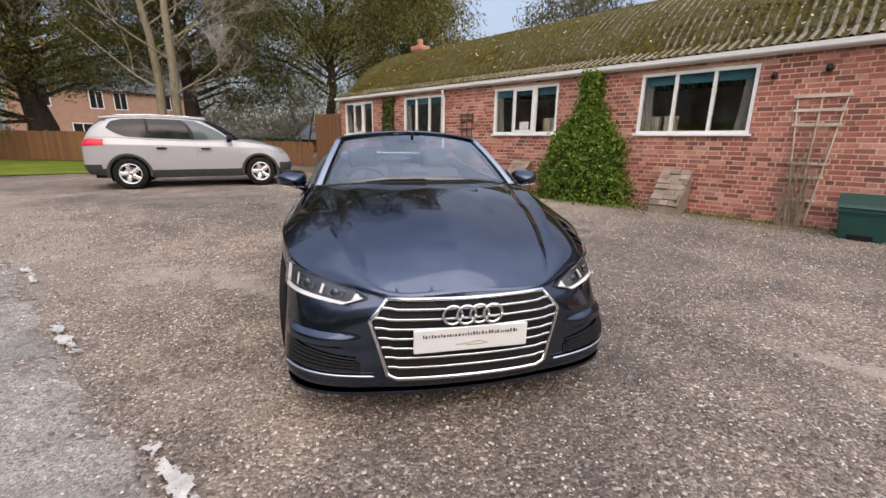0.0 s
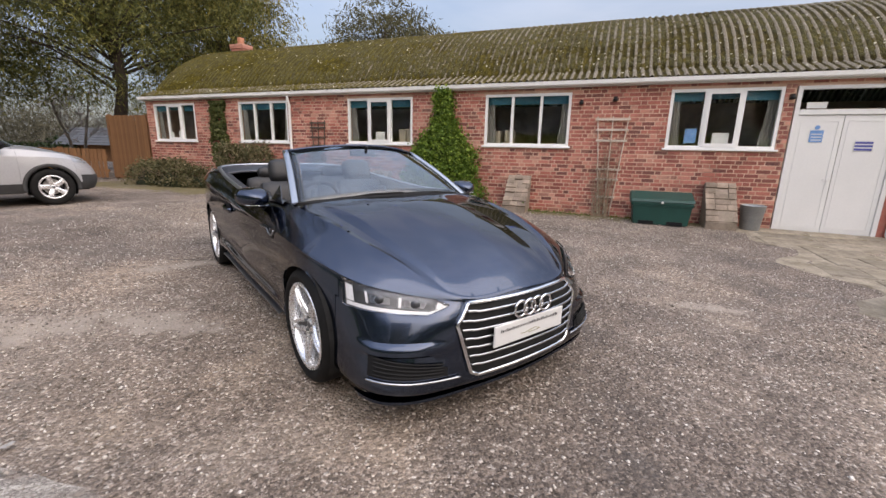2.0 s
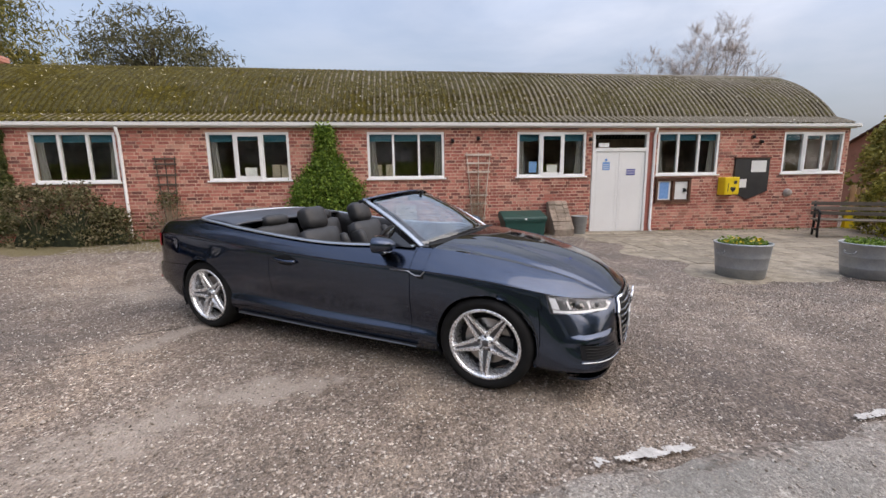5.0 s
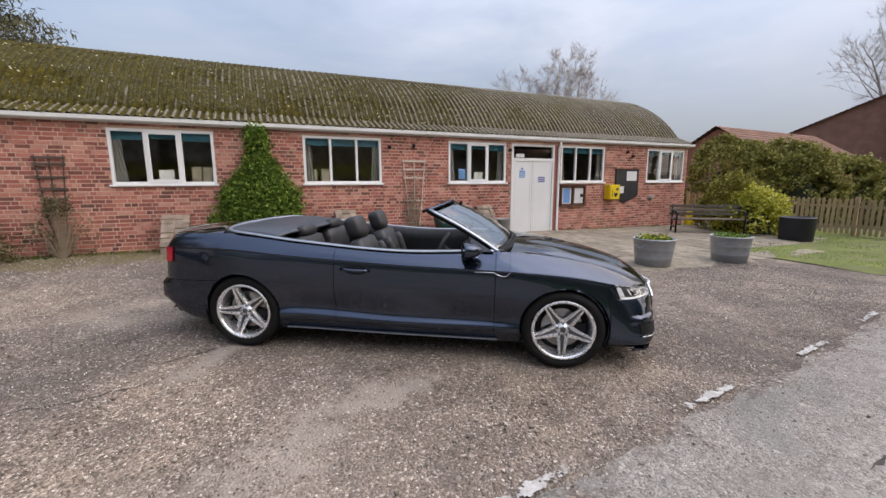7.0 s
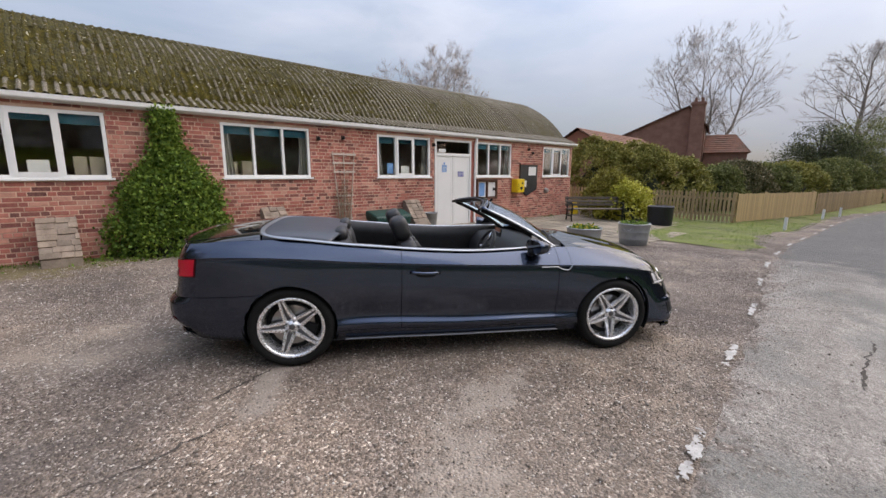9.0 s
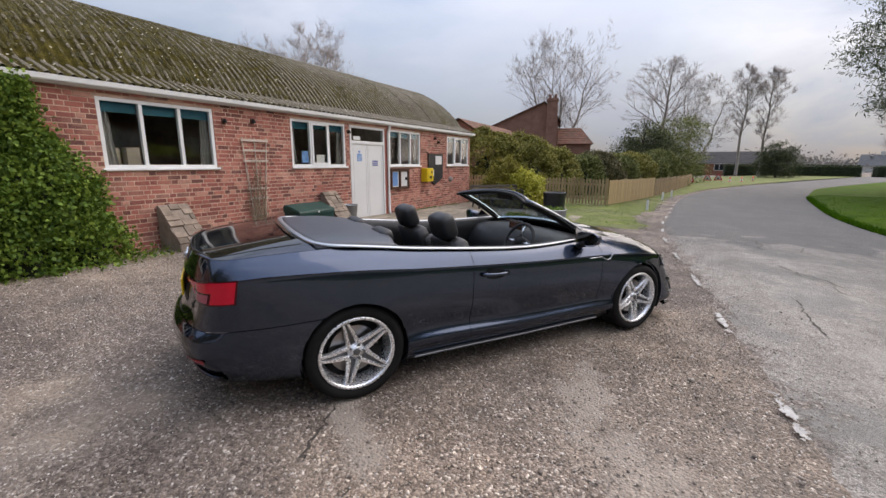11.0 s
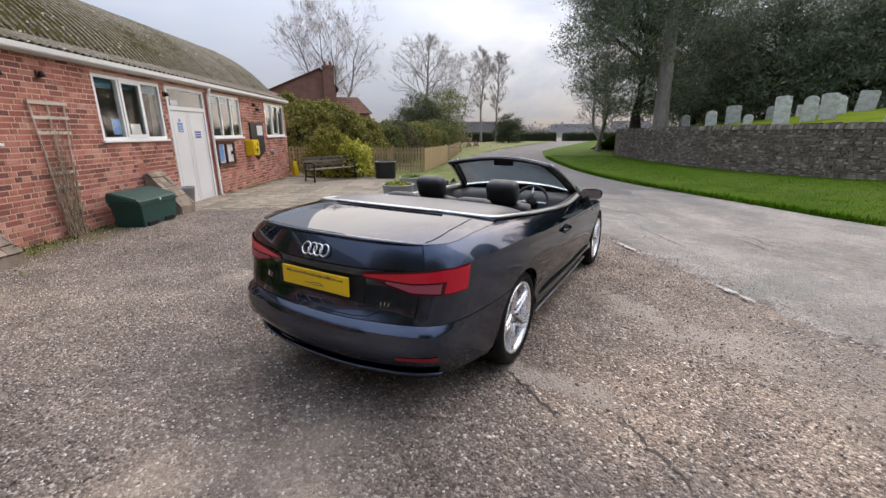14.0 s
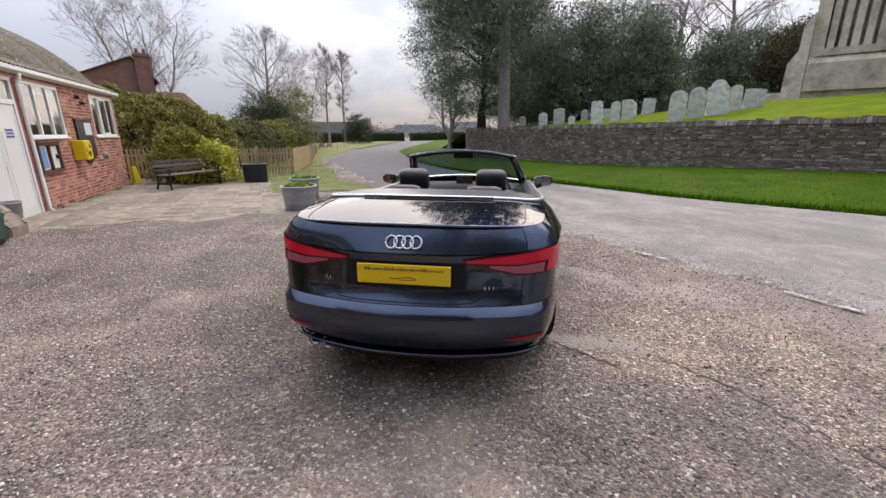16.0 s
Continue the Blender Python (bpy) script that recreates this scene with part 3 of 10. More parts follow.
def lattice(bm, xs, zs, solid, y0, y1):
    """One connected slab over the solid cells of a grid."""
    v = {}

    def at(i, j, k):
        if (i, j, k) not in v:
            v[i, j, k] = bm.verts.new((xs[i], (y0, y1)[k], zs[j]))
        return v[i, j, k]
    full = {(i, j) for i in range(len(xs) - 1) for j in range(len(zs) - 1) if solid(i, j)}
    for i, j in full:
        bm.faces.new((at(i, j, 0), at(i + 1, j, 0), at(i + 1, j + 1, 0), at(i, j + 1, 0)))
        bm.faces.new((at(i, j, 1), at(i, j + 1, 1), at(i + 1, j + 1, 1), at(i + 1, j, 1)))
        for di, dj, p, q in ((-1, 0, (i, j + 1), (i, j)), (1, 0, (i + 1, j), (i + 1, j + 1)), (0, -1, (i, j), (i + 1, j)), (0, 1, (i + 1, j + 1), (i, j + 1))):
            if (i + di, j + dj) not in full:
                bm.faces.new((at(*p, 0), at(*p, 1), at(*q, 1), at(*q, 0)))


# front wall core, with the openings cut out
holes = [(a, b, SILL, HEAD) for a, b in WINDOWS] + [(DOOR0 - 0.02, DOOR1 + 0.12, -0.3, HEAD)]
bm = bmesh.new()
gx = sorted({HX0, HX1, *[h[0] for h in holes], *[h[1] for h in holes]})
gzs = [-0.25, SILL, HEAD, 2.72]
lattice(bm, gx, gzs, lambda i, j: not any(h[0] - 1e-6 <= gx[i] < h[1] - 1e-6 and h[2] - 1e-6 <= max(gzs[j], -0.25) < h[3] - 1e-6 for h in holes), FY, FY + 0.22)
wall_front = part("wall_front", bm, MORTAR, hall, "red brick wall in flush lime mortar")
for sx in (HX0, HX1 - 0.22):      # end walls up under the arch
    bm = bmesh.new()
    pts = [(FY + 0.22, -0.25), (DEEP, -0.25), (DEEP, 2.7)]
    for k in range(13):
        a = radians(37 + 106 * k / 12)
        pts.append((ARC_Y + (ARC_R - 0.06) * math.cos(a), ARC_Z + (ARC_R - 0.06) * math.sin(a)))
    pts.append((FY + 0.22, 2.7))
    vs0 = [bm.verts.new((sx, y, z)) for y, z in pts]
    vs1 = [bm.verts.new((sx + 0.22, y, z)) for y, z in pts]
    bm.faces.new(vs0)
    bm.faces.new(vs1[::-1])
    for i in range(len(pts)):
        j = (i + 1) % len(pts)
        bm.faces.new((vs0[i], vs1[i], vs1[j], vs0[j]))
    part("wall_end", bm, MORTAR, hall)
part("wall_back", boxes((HX0 + 0.22, HX1 - 0.22, DEEP - 0.5, DEEP, -0.25, 3.12)), MORTAR, hall)
# near-black colour carries the dimness of the unlit room
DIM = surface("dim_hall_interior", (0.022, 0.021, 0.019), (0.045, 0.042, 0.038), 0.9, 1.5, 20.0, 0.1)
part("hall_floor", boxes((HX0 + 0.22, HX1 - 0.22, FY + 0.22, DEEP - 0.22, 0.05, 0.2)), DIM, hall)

# arched corrugated roof in sheets, with a flatter skirt over the wall
PITCH, AMP = 0.146, 0.024


def roof_material():
    m, t, p = nodes_of("mossy_asbestos_cement")
    geo = t.nodes.new("ShaderNodeNewGeometry")
    n1 = tex(t, "Noise", 0.55, 6.0, 0.65)
    n2 = tex(t, "Noise", 5.5, 6.0, 0.7)
    n3 = tex(t, "Noise", 45.0, 4.0, 0.7)
    c = t.nodes.new("ShaderNodeTexCoord")
    sep = t.nodes.new("ShaderNodeSeparateXYZ")
    t.links.new(c.outputs["Object"], sep.inputs[0])
    sheet = mix(t, n2.outputs["Fac"], (0.070, 0.058, 0.040), (0.30, 0.262, 0.205))
    lichen = ramp(t, n3.outputs["Fac"], (0.55, (0, 0, 0)), (0.68, (0.8, 0.8, 0.8)))
    sheet = mix(t, lichen, sheet, (0.56, 0.53, 0.45))
    tuft = math_node(t, "ADD", math_node(t, "MULTIPLY", n2.outputs["Fac"], 0.6), math_node(t, "MULTIPLY", n3.outputs["Fac"], 0.6))
    green = ramp(t, tuft, (0.42, (0.010, 0.009, 0.002)), (0.58, (0.046, 0.038, 0.006)), (0.76, (0.135, 0.106, 0.015)))
    brown = ramp(t, tuft, (0.44, (0.011, 0.008, 0.004)), (0.60, (0.038, 0.029, 0.011)), (0.78, (0.105, 0.083, 0.032)))
    # green moss on the shaded left end, brown growth in the troughs further on
    along = math_node(t, "MULTIPLY", math_node(t, "ADD", sep.outputs["X"], -1.0), -0.055)
    moss = mix(t, math_node(t, "ADD", along, n1.outputs["Fac"], True), brown, green)
    trough = t.nodes.new("ShaderNodeVertexColor")
    trough.layer_name = "trough"
    k = math_node(t, "ADD", math_node(t, "MULTIPLY", n1.outputs["Fac"], 0.55), math_node(t, "MULTIPLY", n2.outputs["Fac"], 0.95))
    k = math_node(t, "ADD", k, math_node(t, "MULTIPLY", along, 0.30))
    k = math_node(t, "ADD", k, math_node(t, "MULTIPLY", math_node(t, "ADD", trough.outputs["Color"], -0.30), 0.80))
    low = math_node(t, "LESS_THAN", sep.outputs["Z"], 3.06)
    k = math_node(t, "SUBTRACT", k, math_node(t, "MULTIPLY", low, 0.13))
    col = mix(t, ramp(t, k, (0.51, (0, 0, 0)), (0.64, (1, 1, 1))), sheet, moss)
    # pale lichen spots scattered over everything
    spots = tex(t, "Voronoi", 9.0)
    sp = math_node(t, "MULTIPLY", math_node(t, "LESS_THAN", spots.outputs["Distance"], 0.20), math_node(t, "GREATER_THAN", n2.outputs["Fac"], 0.53))
    col = mix(t, math_node(t, "MULTIPLY", sp, 0.85), col, (0.56, 0.53, 0.43))
    t.links.new(col, p.inputs["Base Color"])
    p.inputs["Roughness"].default_value = 0.95
    p.inputs["Specular IOR Level"].default_value = 0.15
    bump(t, p, math_node(t, "ADD", n3.outputs["Fac"], k), 0.6, 0.015)
    return m


ROOF = roof_material()
roof = part("roof", boxes((HX0 + 0.02, HX1 - 0.02, 9.4, 9.46, 2.74, 2.80)), MORTAR, hall, "mossy corrugated barrel roof")


def corrugated(path, x0, n, lift):
    """A corrugated sheet that follows a path of (y, z) with n waves from x0."""
    bm = bmesh.new()
    col = bm.loops.layers.color.new("trough")
    sub = 6
    rows = []
    for i in range(n * sub + 1):
        x = x0 + PITCH * i / sub
        wv = math.cos(2 * math.pi * i / sub)
        row = []
        for j, (y, z) in enumerate(path):
            a, b = path[max(0, j - 1)], path[min(len(path) - 1, j + 1)]
            ny, nz = -(b[1] - a[1]), b[0] - a[0]
            ln = math.hypot(ny, nz) or 1
            h = AMP * wv + lift + 0.004 * noise.noise((x * 2, y * 3, z * 3))
            v = bm.verts.new((x, y + ny / ln * h, z + nz / ln * h))
            row.append((v, 0.5 - 0.5 * wv))
        rows.append(row)
    for a, b in zip(rows, rows[1:]):
        for j in range(len(path) - 1):
            quad = (a[j], b[j], b[j + 1], a[j + 1])
            f = bm.faces.new([q[0] for q in quad])
            for lp, q in zip(f.loops, quad):
                lp[col] = (q[1], q[1], q[1], 1)
    return bm


def arc(a0, a1, steps):
    return [(ARC_Y + ARC_R * math.cos(radians(a0 + (a1 - a0) * k / steps)), ARC_Z + ARC_R * math.sin(radians(a0 + (a1 - a0) * k / steps))) for k in range(steps + 1)]


n_wave = 7
cols = int((HX1 - HX0) / (PITCH * n_wave)) + 1
for c in range(cols):
    x0 = HX0 - 0.02 + c * PITCH * n_wave
    n = n_wave if c < cols - 1 else max(2, int((HX1 + 0.04 - x0) / PITCH))
    skirt = [(FY - 0.14 + 0.60 * k / 5, 2.812 + 0.238 * k / 5 + 0.01 * math.sin(math.pi * k / 5)) for k in range(6)]
    part("roof_sheet", corrugated(skirt, x0, n, 0.008 + 0.003 * (c % 2)), ROOF, roof, smooth=True)
    part("roof_sheet", corrugated(arc(142.5, 112, 9), x0, n, 0.030 + 0.003 * (c % 2)), ROOF, roof, smooth=True)
    part("roof_sheet", corrugated(arc(113.0, 85, 7), x0, n, 0.042 + 0.003 * (c % 2)), ROOF, roof, smooth=True)
    part("roof_sheet", corrugated(arc(86.5, 38, 9), x0, n, 0.050 + 0.003 * (c % 2)), ROOF, roof, smooth=True)

# cushions of moss that fill the troughs
g = np.random.default_rng(77)
n = 36000
mx_ = HX0 + (HX1 - HX0) * g.random(n) ** 1.12
mx_ = (np.round((mx_ - HX0 + 0.02) / PITCH - 0.5) + 0.5) * PITCH + HX0 - 0.02 + g.normal(0, 0.020, n)
ma_ = np.radians(g.uniform(91, 141, n))
thick_ = np.array([noise.noise((x_ * 0.5, a_ * 5, 1)) + 0.5 * noise.noise((x_ * 2.2, a_ * 14, 4)) for x_, a_ in zip(mx_, ma_)]) + 0.34 - 0.012 * (mx_ - HX0)
ok = (thick_ > 0) & (mx_ < HX1 - 0.05)
mx_, ma_, thick_ = mx_[ok], ma_[ok], thick_[ok]
n = len(mx_)
sz_ = g.uniform(0.020, 0.042, n) * (0.7 + np.clip(thick_, 0, 0.6))
nrm = np.stack([np.zeros(n), np.cos(ma_), np.sin(ma_)], 1)
tan = np.stack([np.zeros(n), -np.sin(ma_), np.cos(ma_)], 1)
ctr = np.stack([mx_, ARC_Y + (ARC_R + 0.030) * np.cos(ma_), ARC_Z + (ARC_R + 0.030) * np.sin(ma_)], 1)
ring = [(1, 0, 0), (0.5, 0.9, 0), (-0.5, 0.9, 0), (-1, 0, 0), (-0.5, -0.9, 0), (0.5, -0.9, 0), (0, 0, 0.62)]
V_ = np.stack([ctr + sz_[:, None] * (a * np.array([1.0, 0, 0]) * g.uniform(0.7, 1.2, (n, 1)) + b * 1.9 * tan * g.uniform(0.6, 1.3, (n, 1)) + c * nrm) for a, b, c in ring], 1).reshape(-1, 3)
F_ = (np.array([(i, (i + 1) % 6, 6) for i in range(6)])[None] + 7 * np.arange(n)[:, None, None]).reshape(-1, 3)
me = bpy.data.meshes.new("moss")
me.from_pydata(V_.tolist(), [], F_.tolist())
me.materials.append(surface("cushion_moss", (0.014, 0.012, 0.003), (0.105, 0.088, 0.014), 0.95, 7.0, 60.0, 0.7, 0.012))
ob = new("moss", me)
ob.parent = roof
tagged(ob, "thick olive moss in the troughs", kind="stuff")

# gutter, fascia and downpipes
bm = bmesh.new()
box(bm, HX0 - 0.1, HX1 + 0.1, FY - 0.079, FY - 0.003, 2.692, 2.760, 0.004)
part("fascia", bm, WOODWHITE, hall)
bm = bmesh.new()
prof = [(FY - 0.048, 2.785), (FY - 0.048, 2.70), (FY - 0.075, 2.692), (FY - 0.108, 2.700), (FY - 0.122, 2.722), (FY - 0.126, 2.790), (FY - 0.132, 2.794), (FY - 0.130, 2.802), (FY - 0.118, 2.800), (FY - 0.114, 2.726), (FY - 0.104, 2.708), (FY - 0.075, 2.700), (FY - 0.056, 2.706), (FY - 0.056, 2.785)]
prof = [(y_ - 0.034, 2.80 + (z_ - 2.80) * 0.82) for y_, z_ in prof]
ends = [[bm.verts.new((x, y, z)) for y, z in prof] for x in (HX0 - 0.15, HX1 + 0.15)]
for i in range(len(prof)):
    j = (i + 1) % len(prof)
    bm.faces.new((ends[0][i], ends[0][j], ends[1][j], ends[1][i]))
for e in ends:
    bm.faces.new(e)
bmesh.ops.recalc_face_normals(bm, faces=bm.faces)
part("gutter", bm, UPVC, hall)
for xp, low in ((-8.5, 0.24), (4.08, 0.06)):
    bm = bmesh.new()
    tube(bm, [(xp, FY - 0.105, 2.70), (xp, FY - 0.10, 2.62), (xp, FY - 0.045, 2.5), (xp, FY - 0.045, low + 0.08), (xp, FY - 0.1, low)], 0.034, 12)
    part("downpipe", bm, UPVC, hall, smooth=True)
bm = bmesh.new()

# ---------------------------------------------------------------- car bodies
def hermite(P, t, tq):
    """Points on the smooth curve through the rows of P at the parameters t."""
    n = len(P)
    M = np.zeros_like(P)
    for k in range(n):
        a, b = max(0, k - 1), min(n - 1, k + 1)
        M[k] = (P[b] - P[a]) / (t[b] - t[a])
    out = []
    for q in tq:
        i = min(n - 2, max(0, int(np.searchsorted(t, q, side="right")) - 1))
        h = t[i + 1] - t[i]
        s = (q - t[i]) / h
        out.append((2 * s**3 - 3 * s**2 + 1) * P[i] + (s**3 - 2 * s**2 + s) * h * M[i] + (3 * s**2 - 2 * s**3) * P[i + 1] + (s**3 - s**2) * h * M[i + 1])
    return np.array(out)


class Skin:
    """The left half of a car's outer skin, nose to tail round the side, lofted over its levels.
    v runs from 0 (lowest level) up; crease: the level at which the surface breaks."""

    def __init__(self, levels, crease, usub=12, vsub=8, bulge=0.0, more_v=(), fold=None):
        L = np.array(levels, float)
        self.L = L
        n = L.shape[1]
        ref = L[len(L) // 2]
        t = np.concatenate([[0], np.cumsum(np.linalg.norm(np.diff(ref, axis=0), axis=1))])
        self.t = t
        self.u = np.concatenate([np.linspace(k, k + 1, usub, endpoint=False) for k in range(n - 1)] + [[n - 1.0]])
        tq = np.interp(self.u, np.arange(n), t)
        rows = []
        for lev in L:
            m = np.array([1, -1, 1])
            ext = np.vstack([lev[1] * m, lev, lev[-2] * m])
            te = np.concatenate([[-t[1]], t, [2 * t[-1] - t[-2]]])
            rows.append(hermite(ext, te, tq))
        rows = np.array(rows)                      # level, u, xyz
        self.v = np.unique(np.round(np.concatenate([np.linspace(0, len(L) - 1, (len(L) - 1) * vsub + 1), np.array(more_v, float)]), 5))
        nl = len(L)
        P = np.zeros((len(self.u), len(self.v), 3))
        for i in range(len(self.u)):
            col = rows[:, i]
            lo = hermite(col[:crease + 1], np.arange(crease + 1.0), self.v[self.v <= crease])
            P[i] = lo if crease == nl - 1 else np.vstack([lo, hermite(col[crease:], np.arange(crease, nl, 1.0), self.v[self.v > crease])])
        P[0, :, 1] = P[-1, :, 1] = 0
        if bulge:          # the shoulder above the crease is gently rounded
            up_ = self.v > crease
            out_ = np.sin(np.pi * (self.v[up_] - crease))[None, :] * bulge * np.clip(P[:, up_, 1] / 0.5, 0, 1)
            P[:, up_, 1] += out_ * 0.75
            P[:, up_, 2] += out_ * 0.65
        if fold:
            fold(P, self.u, self.v)
        self.P = P
        N = np.cross(np.gradient(P, axis=0), np.gradient(P, axis=1))
        N /= np.maximum(1e-9, np.linalg.norm(N, axis=2, keepdims=True))
        if N[len(N) // 2, len(self.v) // 2, 1] < 0:
            N = -N
        self.N = N

    def at(self, u, v, off=0.0):
        """A point of the skin, pushed outwards by off."""
        i = min(len(self.u) - 1.001, max(0, np.interp(u, self.u, np.arange(len(self.u)))))
        j = min(len(self.v) - 1.001, max(0, np.interp(v, self.v, np.arange(len(self.v)))))
        a, b, i, j = i % 1, j % 1, int(i), int(j)
        f = lambda A: (A[i, j] * (1 - a) + A[i + 1, j] * a) * (1 - b) + (A[i, j + 1] * (1 - a) + A[i + 1, j + 1] * a) * b
        return Vector(f(self.P) + off * f(self.N))

    def end_x(self, y, z, front=True):
        """How far the nose or tail reaches at that breadth and height."""
        P = self.P.reshape(-1, 3)
        P = P[P[:, 0] > 1.5] if front else P[P[:, 0] < -1.5]
        d = (P[:, 1] - abs(y))**2 + (P[:, 2] - z)**2
        k = np.argsort(d)[:4]
        w = 1 / (d[k] + 1e-5)
        return float((P[k, 0] * w).sum() / w.sum())


def panel(name, skin, keep, material, parent, sides=(1,), arches=(), groove=0.0022, extra=None, label="", push=None):
    """A body panel: the cells of the skin for which keep(centre, u, v) holds, with a rolled-in edge."""
    bm = bmesh.new()
    nu, nv = skin.P.shape[:2]
    for s in sides:
        cells = []
        for i in range(nu - 1):
            for j in range(nv - 1):
                c = (skin.P[i, j] + skin.P[i + 1, j + 1]) / 2
                if keep(c, (skin.u[i] + skin.u[i + 1]) / 2, (skin.v[j] + skin.v[j + 1]) / 2):
                    cells.append((i, j))
        made = {}

        def vert(i, j):
            if (i, j) not in made:
                p = skin.P[i, j].copy()
                if push:
                    p = p + push(p, skin.u[i], skin.v[j])
                for ax, az, ar in arches:
                    d = math.hypot(p[0] - ax, p[2] - az)
                    if d < ar and p[1] > 0.5:
                        k = ar / max(d, 1e-4)
                        p[0], p[2] = ax + (p[0] - ax) * k, az + (p[2] - az) * k
                made[i, j] = bm.verts.new((p[0], s * p[1], p[2]))
            return made[i, j]
        for i, j in cells:
            quad = [(i, j), (i + 1, j), (i + 1, j + 1), (i, j + 1)]
            if any(all(math.hypot(skin.P[q][0] - ax, skin.P[q][2] - az) < ar and skin.P[q][1] > 0.5 for q in quad) for ax, az, ar in arches):
                continue
            vs = [vert(*q) for q in quad]
            if s > 0:
                vs = vs[::-1]
            try:
                bm.faces.new(vs)
            except ValueError:
                pass
    if extra:
        extra(bm)
    bmesh.ops.remove_doubles(bm, verts=bm.verts, dist=0.0004)
    bmesh.ops.recalc_face_normals(bm, faces=bm.faces)
    mid = sum((f.calc_center_median() for f in bm.faces), Vector()) / max(1, len(bm.faces))
    if sum(f.normal.dot(f.calc_center_median() - Vector((mid.x * 0.6, 0, 0.45))) for f in bm.faces) < 0:
        bmesh.ops.reverse_faces(bm, faces=bm.faces)
    roll_edge(bm, groove)
    ob = part(name, bm, material, parent, label, smooth=True)
    ob.data.set_sharp_from_angle(angle=radians(30))
    return ob


def roll_edge(bm, groove):
    bm.normal_update()
    bmesh.ops.inset_region(bm, faces=bm.faces, thickness=groove, depth=0.0, use_boundary=True, use_even_offset=True)
    bm.normal_update()
    rim = {v for e in bm.edges if e.is_boundary for v in e.verts}
    for v in rim:
        n = Vector()
        for f in v.link_faces:
            n += f.normal
        if n.length:
            v.co -= n.normalized() * 0.007


def sheet(rows, off=0.0, flip=False):
    """A bmesh over a grid of points."""
    bm = bmesh.new()
    vs = [[bm.verts.new(p) for p in r] for r in rows]
    for a, b in zip(vs, vs[1:]):
        for i in range(len(a) - 1):
            q = (a[i], b[i], b[i + 1], a[i + 1])
            bm.faces.new(q[::-1] if flip else q)
    return bm


def patch(skin, s, u0, u1, low, high, off, nu=24, nv=6):
    """A patch that lies on the skin between the curves low(u) and high(u) of v."""
    rows = []
    for i in range(nu + 1):
        u = u0 + (u1 - u0) * i / nu
        a, b = low(u), high(u)
        rows.append([Vector((p.x, s * p.y, p.z)) for p in (skin.at(u, a + (b - a) * j / nv, off) for j in range(nv + 1))])
    bm = sheet(rows, flip=s > 0)
    return bm


def thicken(bm, d):
    """Give an open sheet depth d behind its face."""
    bm.normal_update()
    old = list(bm.verts)
    n = {v: v.normal.copy() for v in old}
    back = {v: bm.verts.new(v.co - n[v] * d) for v in old}
    faces = list(bm.faces)
    rim = [e for e in bm.edges if e.is_boundary]
    for e in rim:
        l = e.link_loops[0]
        a, b = l.vert, l.link_loop_next.vert
        bm.faces.new((b, a, back[a], back[b]))
    for f in faces:
        bm.faces.new([back[v] for v in f.verts][::-1])
    return bm




def metallic(name, col, metal=0.55, rough=0.32):
    m, t, p = nodes_of(name)
    fl = tex(t, "Noise", 900.0, 2.0, 0.5)
    col1 = ramp(t, fl.outputs["Fac"], (0.3, tuple(c * 0.8 for c in col)), (0.7, tuple(c * 1.25 for c in col)))
    t.links.new(col1, p.inputs["Base Color"])
    p.inputs["Metallic"].default_value, p.inputs["Roughness"].default_value = metal, rough
    p.inputs["Coat Weight"].default_value, p.inputs["Coat Roughness"].default_value, p.inputs["Coat IOR"].default_value = 1.0, 0.012, 1.50
    p.inputs["Specular IOR Level"].default_value = 0.12
    p.inputs["Specular Tint"].default_value = (0.14, 0.155, 0.19, 1)
    n = tex(t, "Noise", 7.0, 3.0, 0.5)
    b = t.nodes.new("ShaderNodeBump")
    b.inputs["Strength"].default_value, b.inputs["Distance"].default_value = 0.02, 0.003
    t.links.new(n.outputs["Fac"], b.inputs["Height"])
    t.links.new(b.outputs["Normal"], p.inputs["Coat Normal"])
    return m


CHROME = plain("chrome", (0.80, 0.80, 0.81), 0.09, 1.0)
ALU = plain("satin_aluminium", (0.74, 0.75, 0.77), 0.24, 1.0)
RIM = surface("silver_alloy", (0.84, 0.84, 0.85), (0.93, 0.93, 0.94), 0.28, 8.0, 90.0, 0.02, 0.001, metal=0.75, coat=0.5)
RIM_DARK = plain("dark_alloy_barrel", (0.16, 0.16, 0.165), 0.45, 0.7)
TYRE = surface("tyre_rubber", (0.006, 0.006, 0.006), (0.015, 0.0145, 0.014), 0.75, 8.0, 140.0, 0.3, 0.002)
BLACK = plain("black_plastic", (0.012, 0.012, 0.013), 0.45)
GLOSSBLACK = plain("gloss_black", (0.008, 0.008, 0.009), 0.08, 0.0, 1.0)
MATTBLACK = surface("matt_black_plastic", (0.010, 0.010, 0.010), (0.022, 0.022, 0.022), 0.8, 20.0, 200.0, 0.2, 0.002)
LEATHER = surface("black_leather", (0.012, 0.012, 0.013), (0.026, 0.026, 0.028), 0.5, 14.0, 160.0, 0.25, 0.002)
CARGLASS = glass_material("windscreen_glass", (0.45, 0.56, 0.64), 0.0, 1.9)
PRIVACY = plain("dark_privacy_glass", (0.012, 0.014, 0.016), 0.05)
PRIVACY.node_tree.nodes["Principled BSDF"].inputs["Specular IOR Level"].default_value = 0.35
LAMPGLASS = glass_material("lamp_lens", (0.97, 0.97, 0.98), 0.0, 1.25)
LAMPWHITE = plain("white_light_guide", (0.62, 0.63, 0.65), 0.3)
REDLENS = plain("red_lamp_lens", (0.62, 0.006, 0.028), 0.16)
DARKRED = plain("dark_red_lens", (0.075, 0.004, 0.008), 0.16)
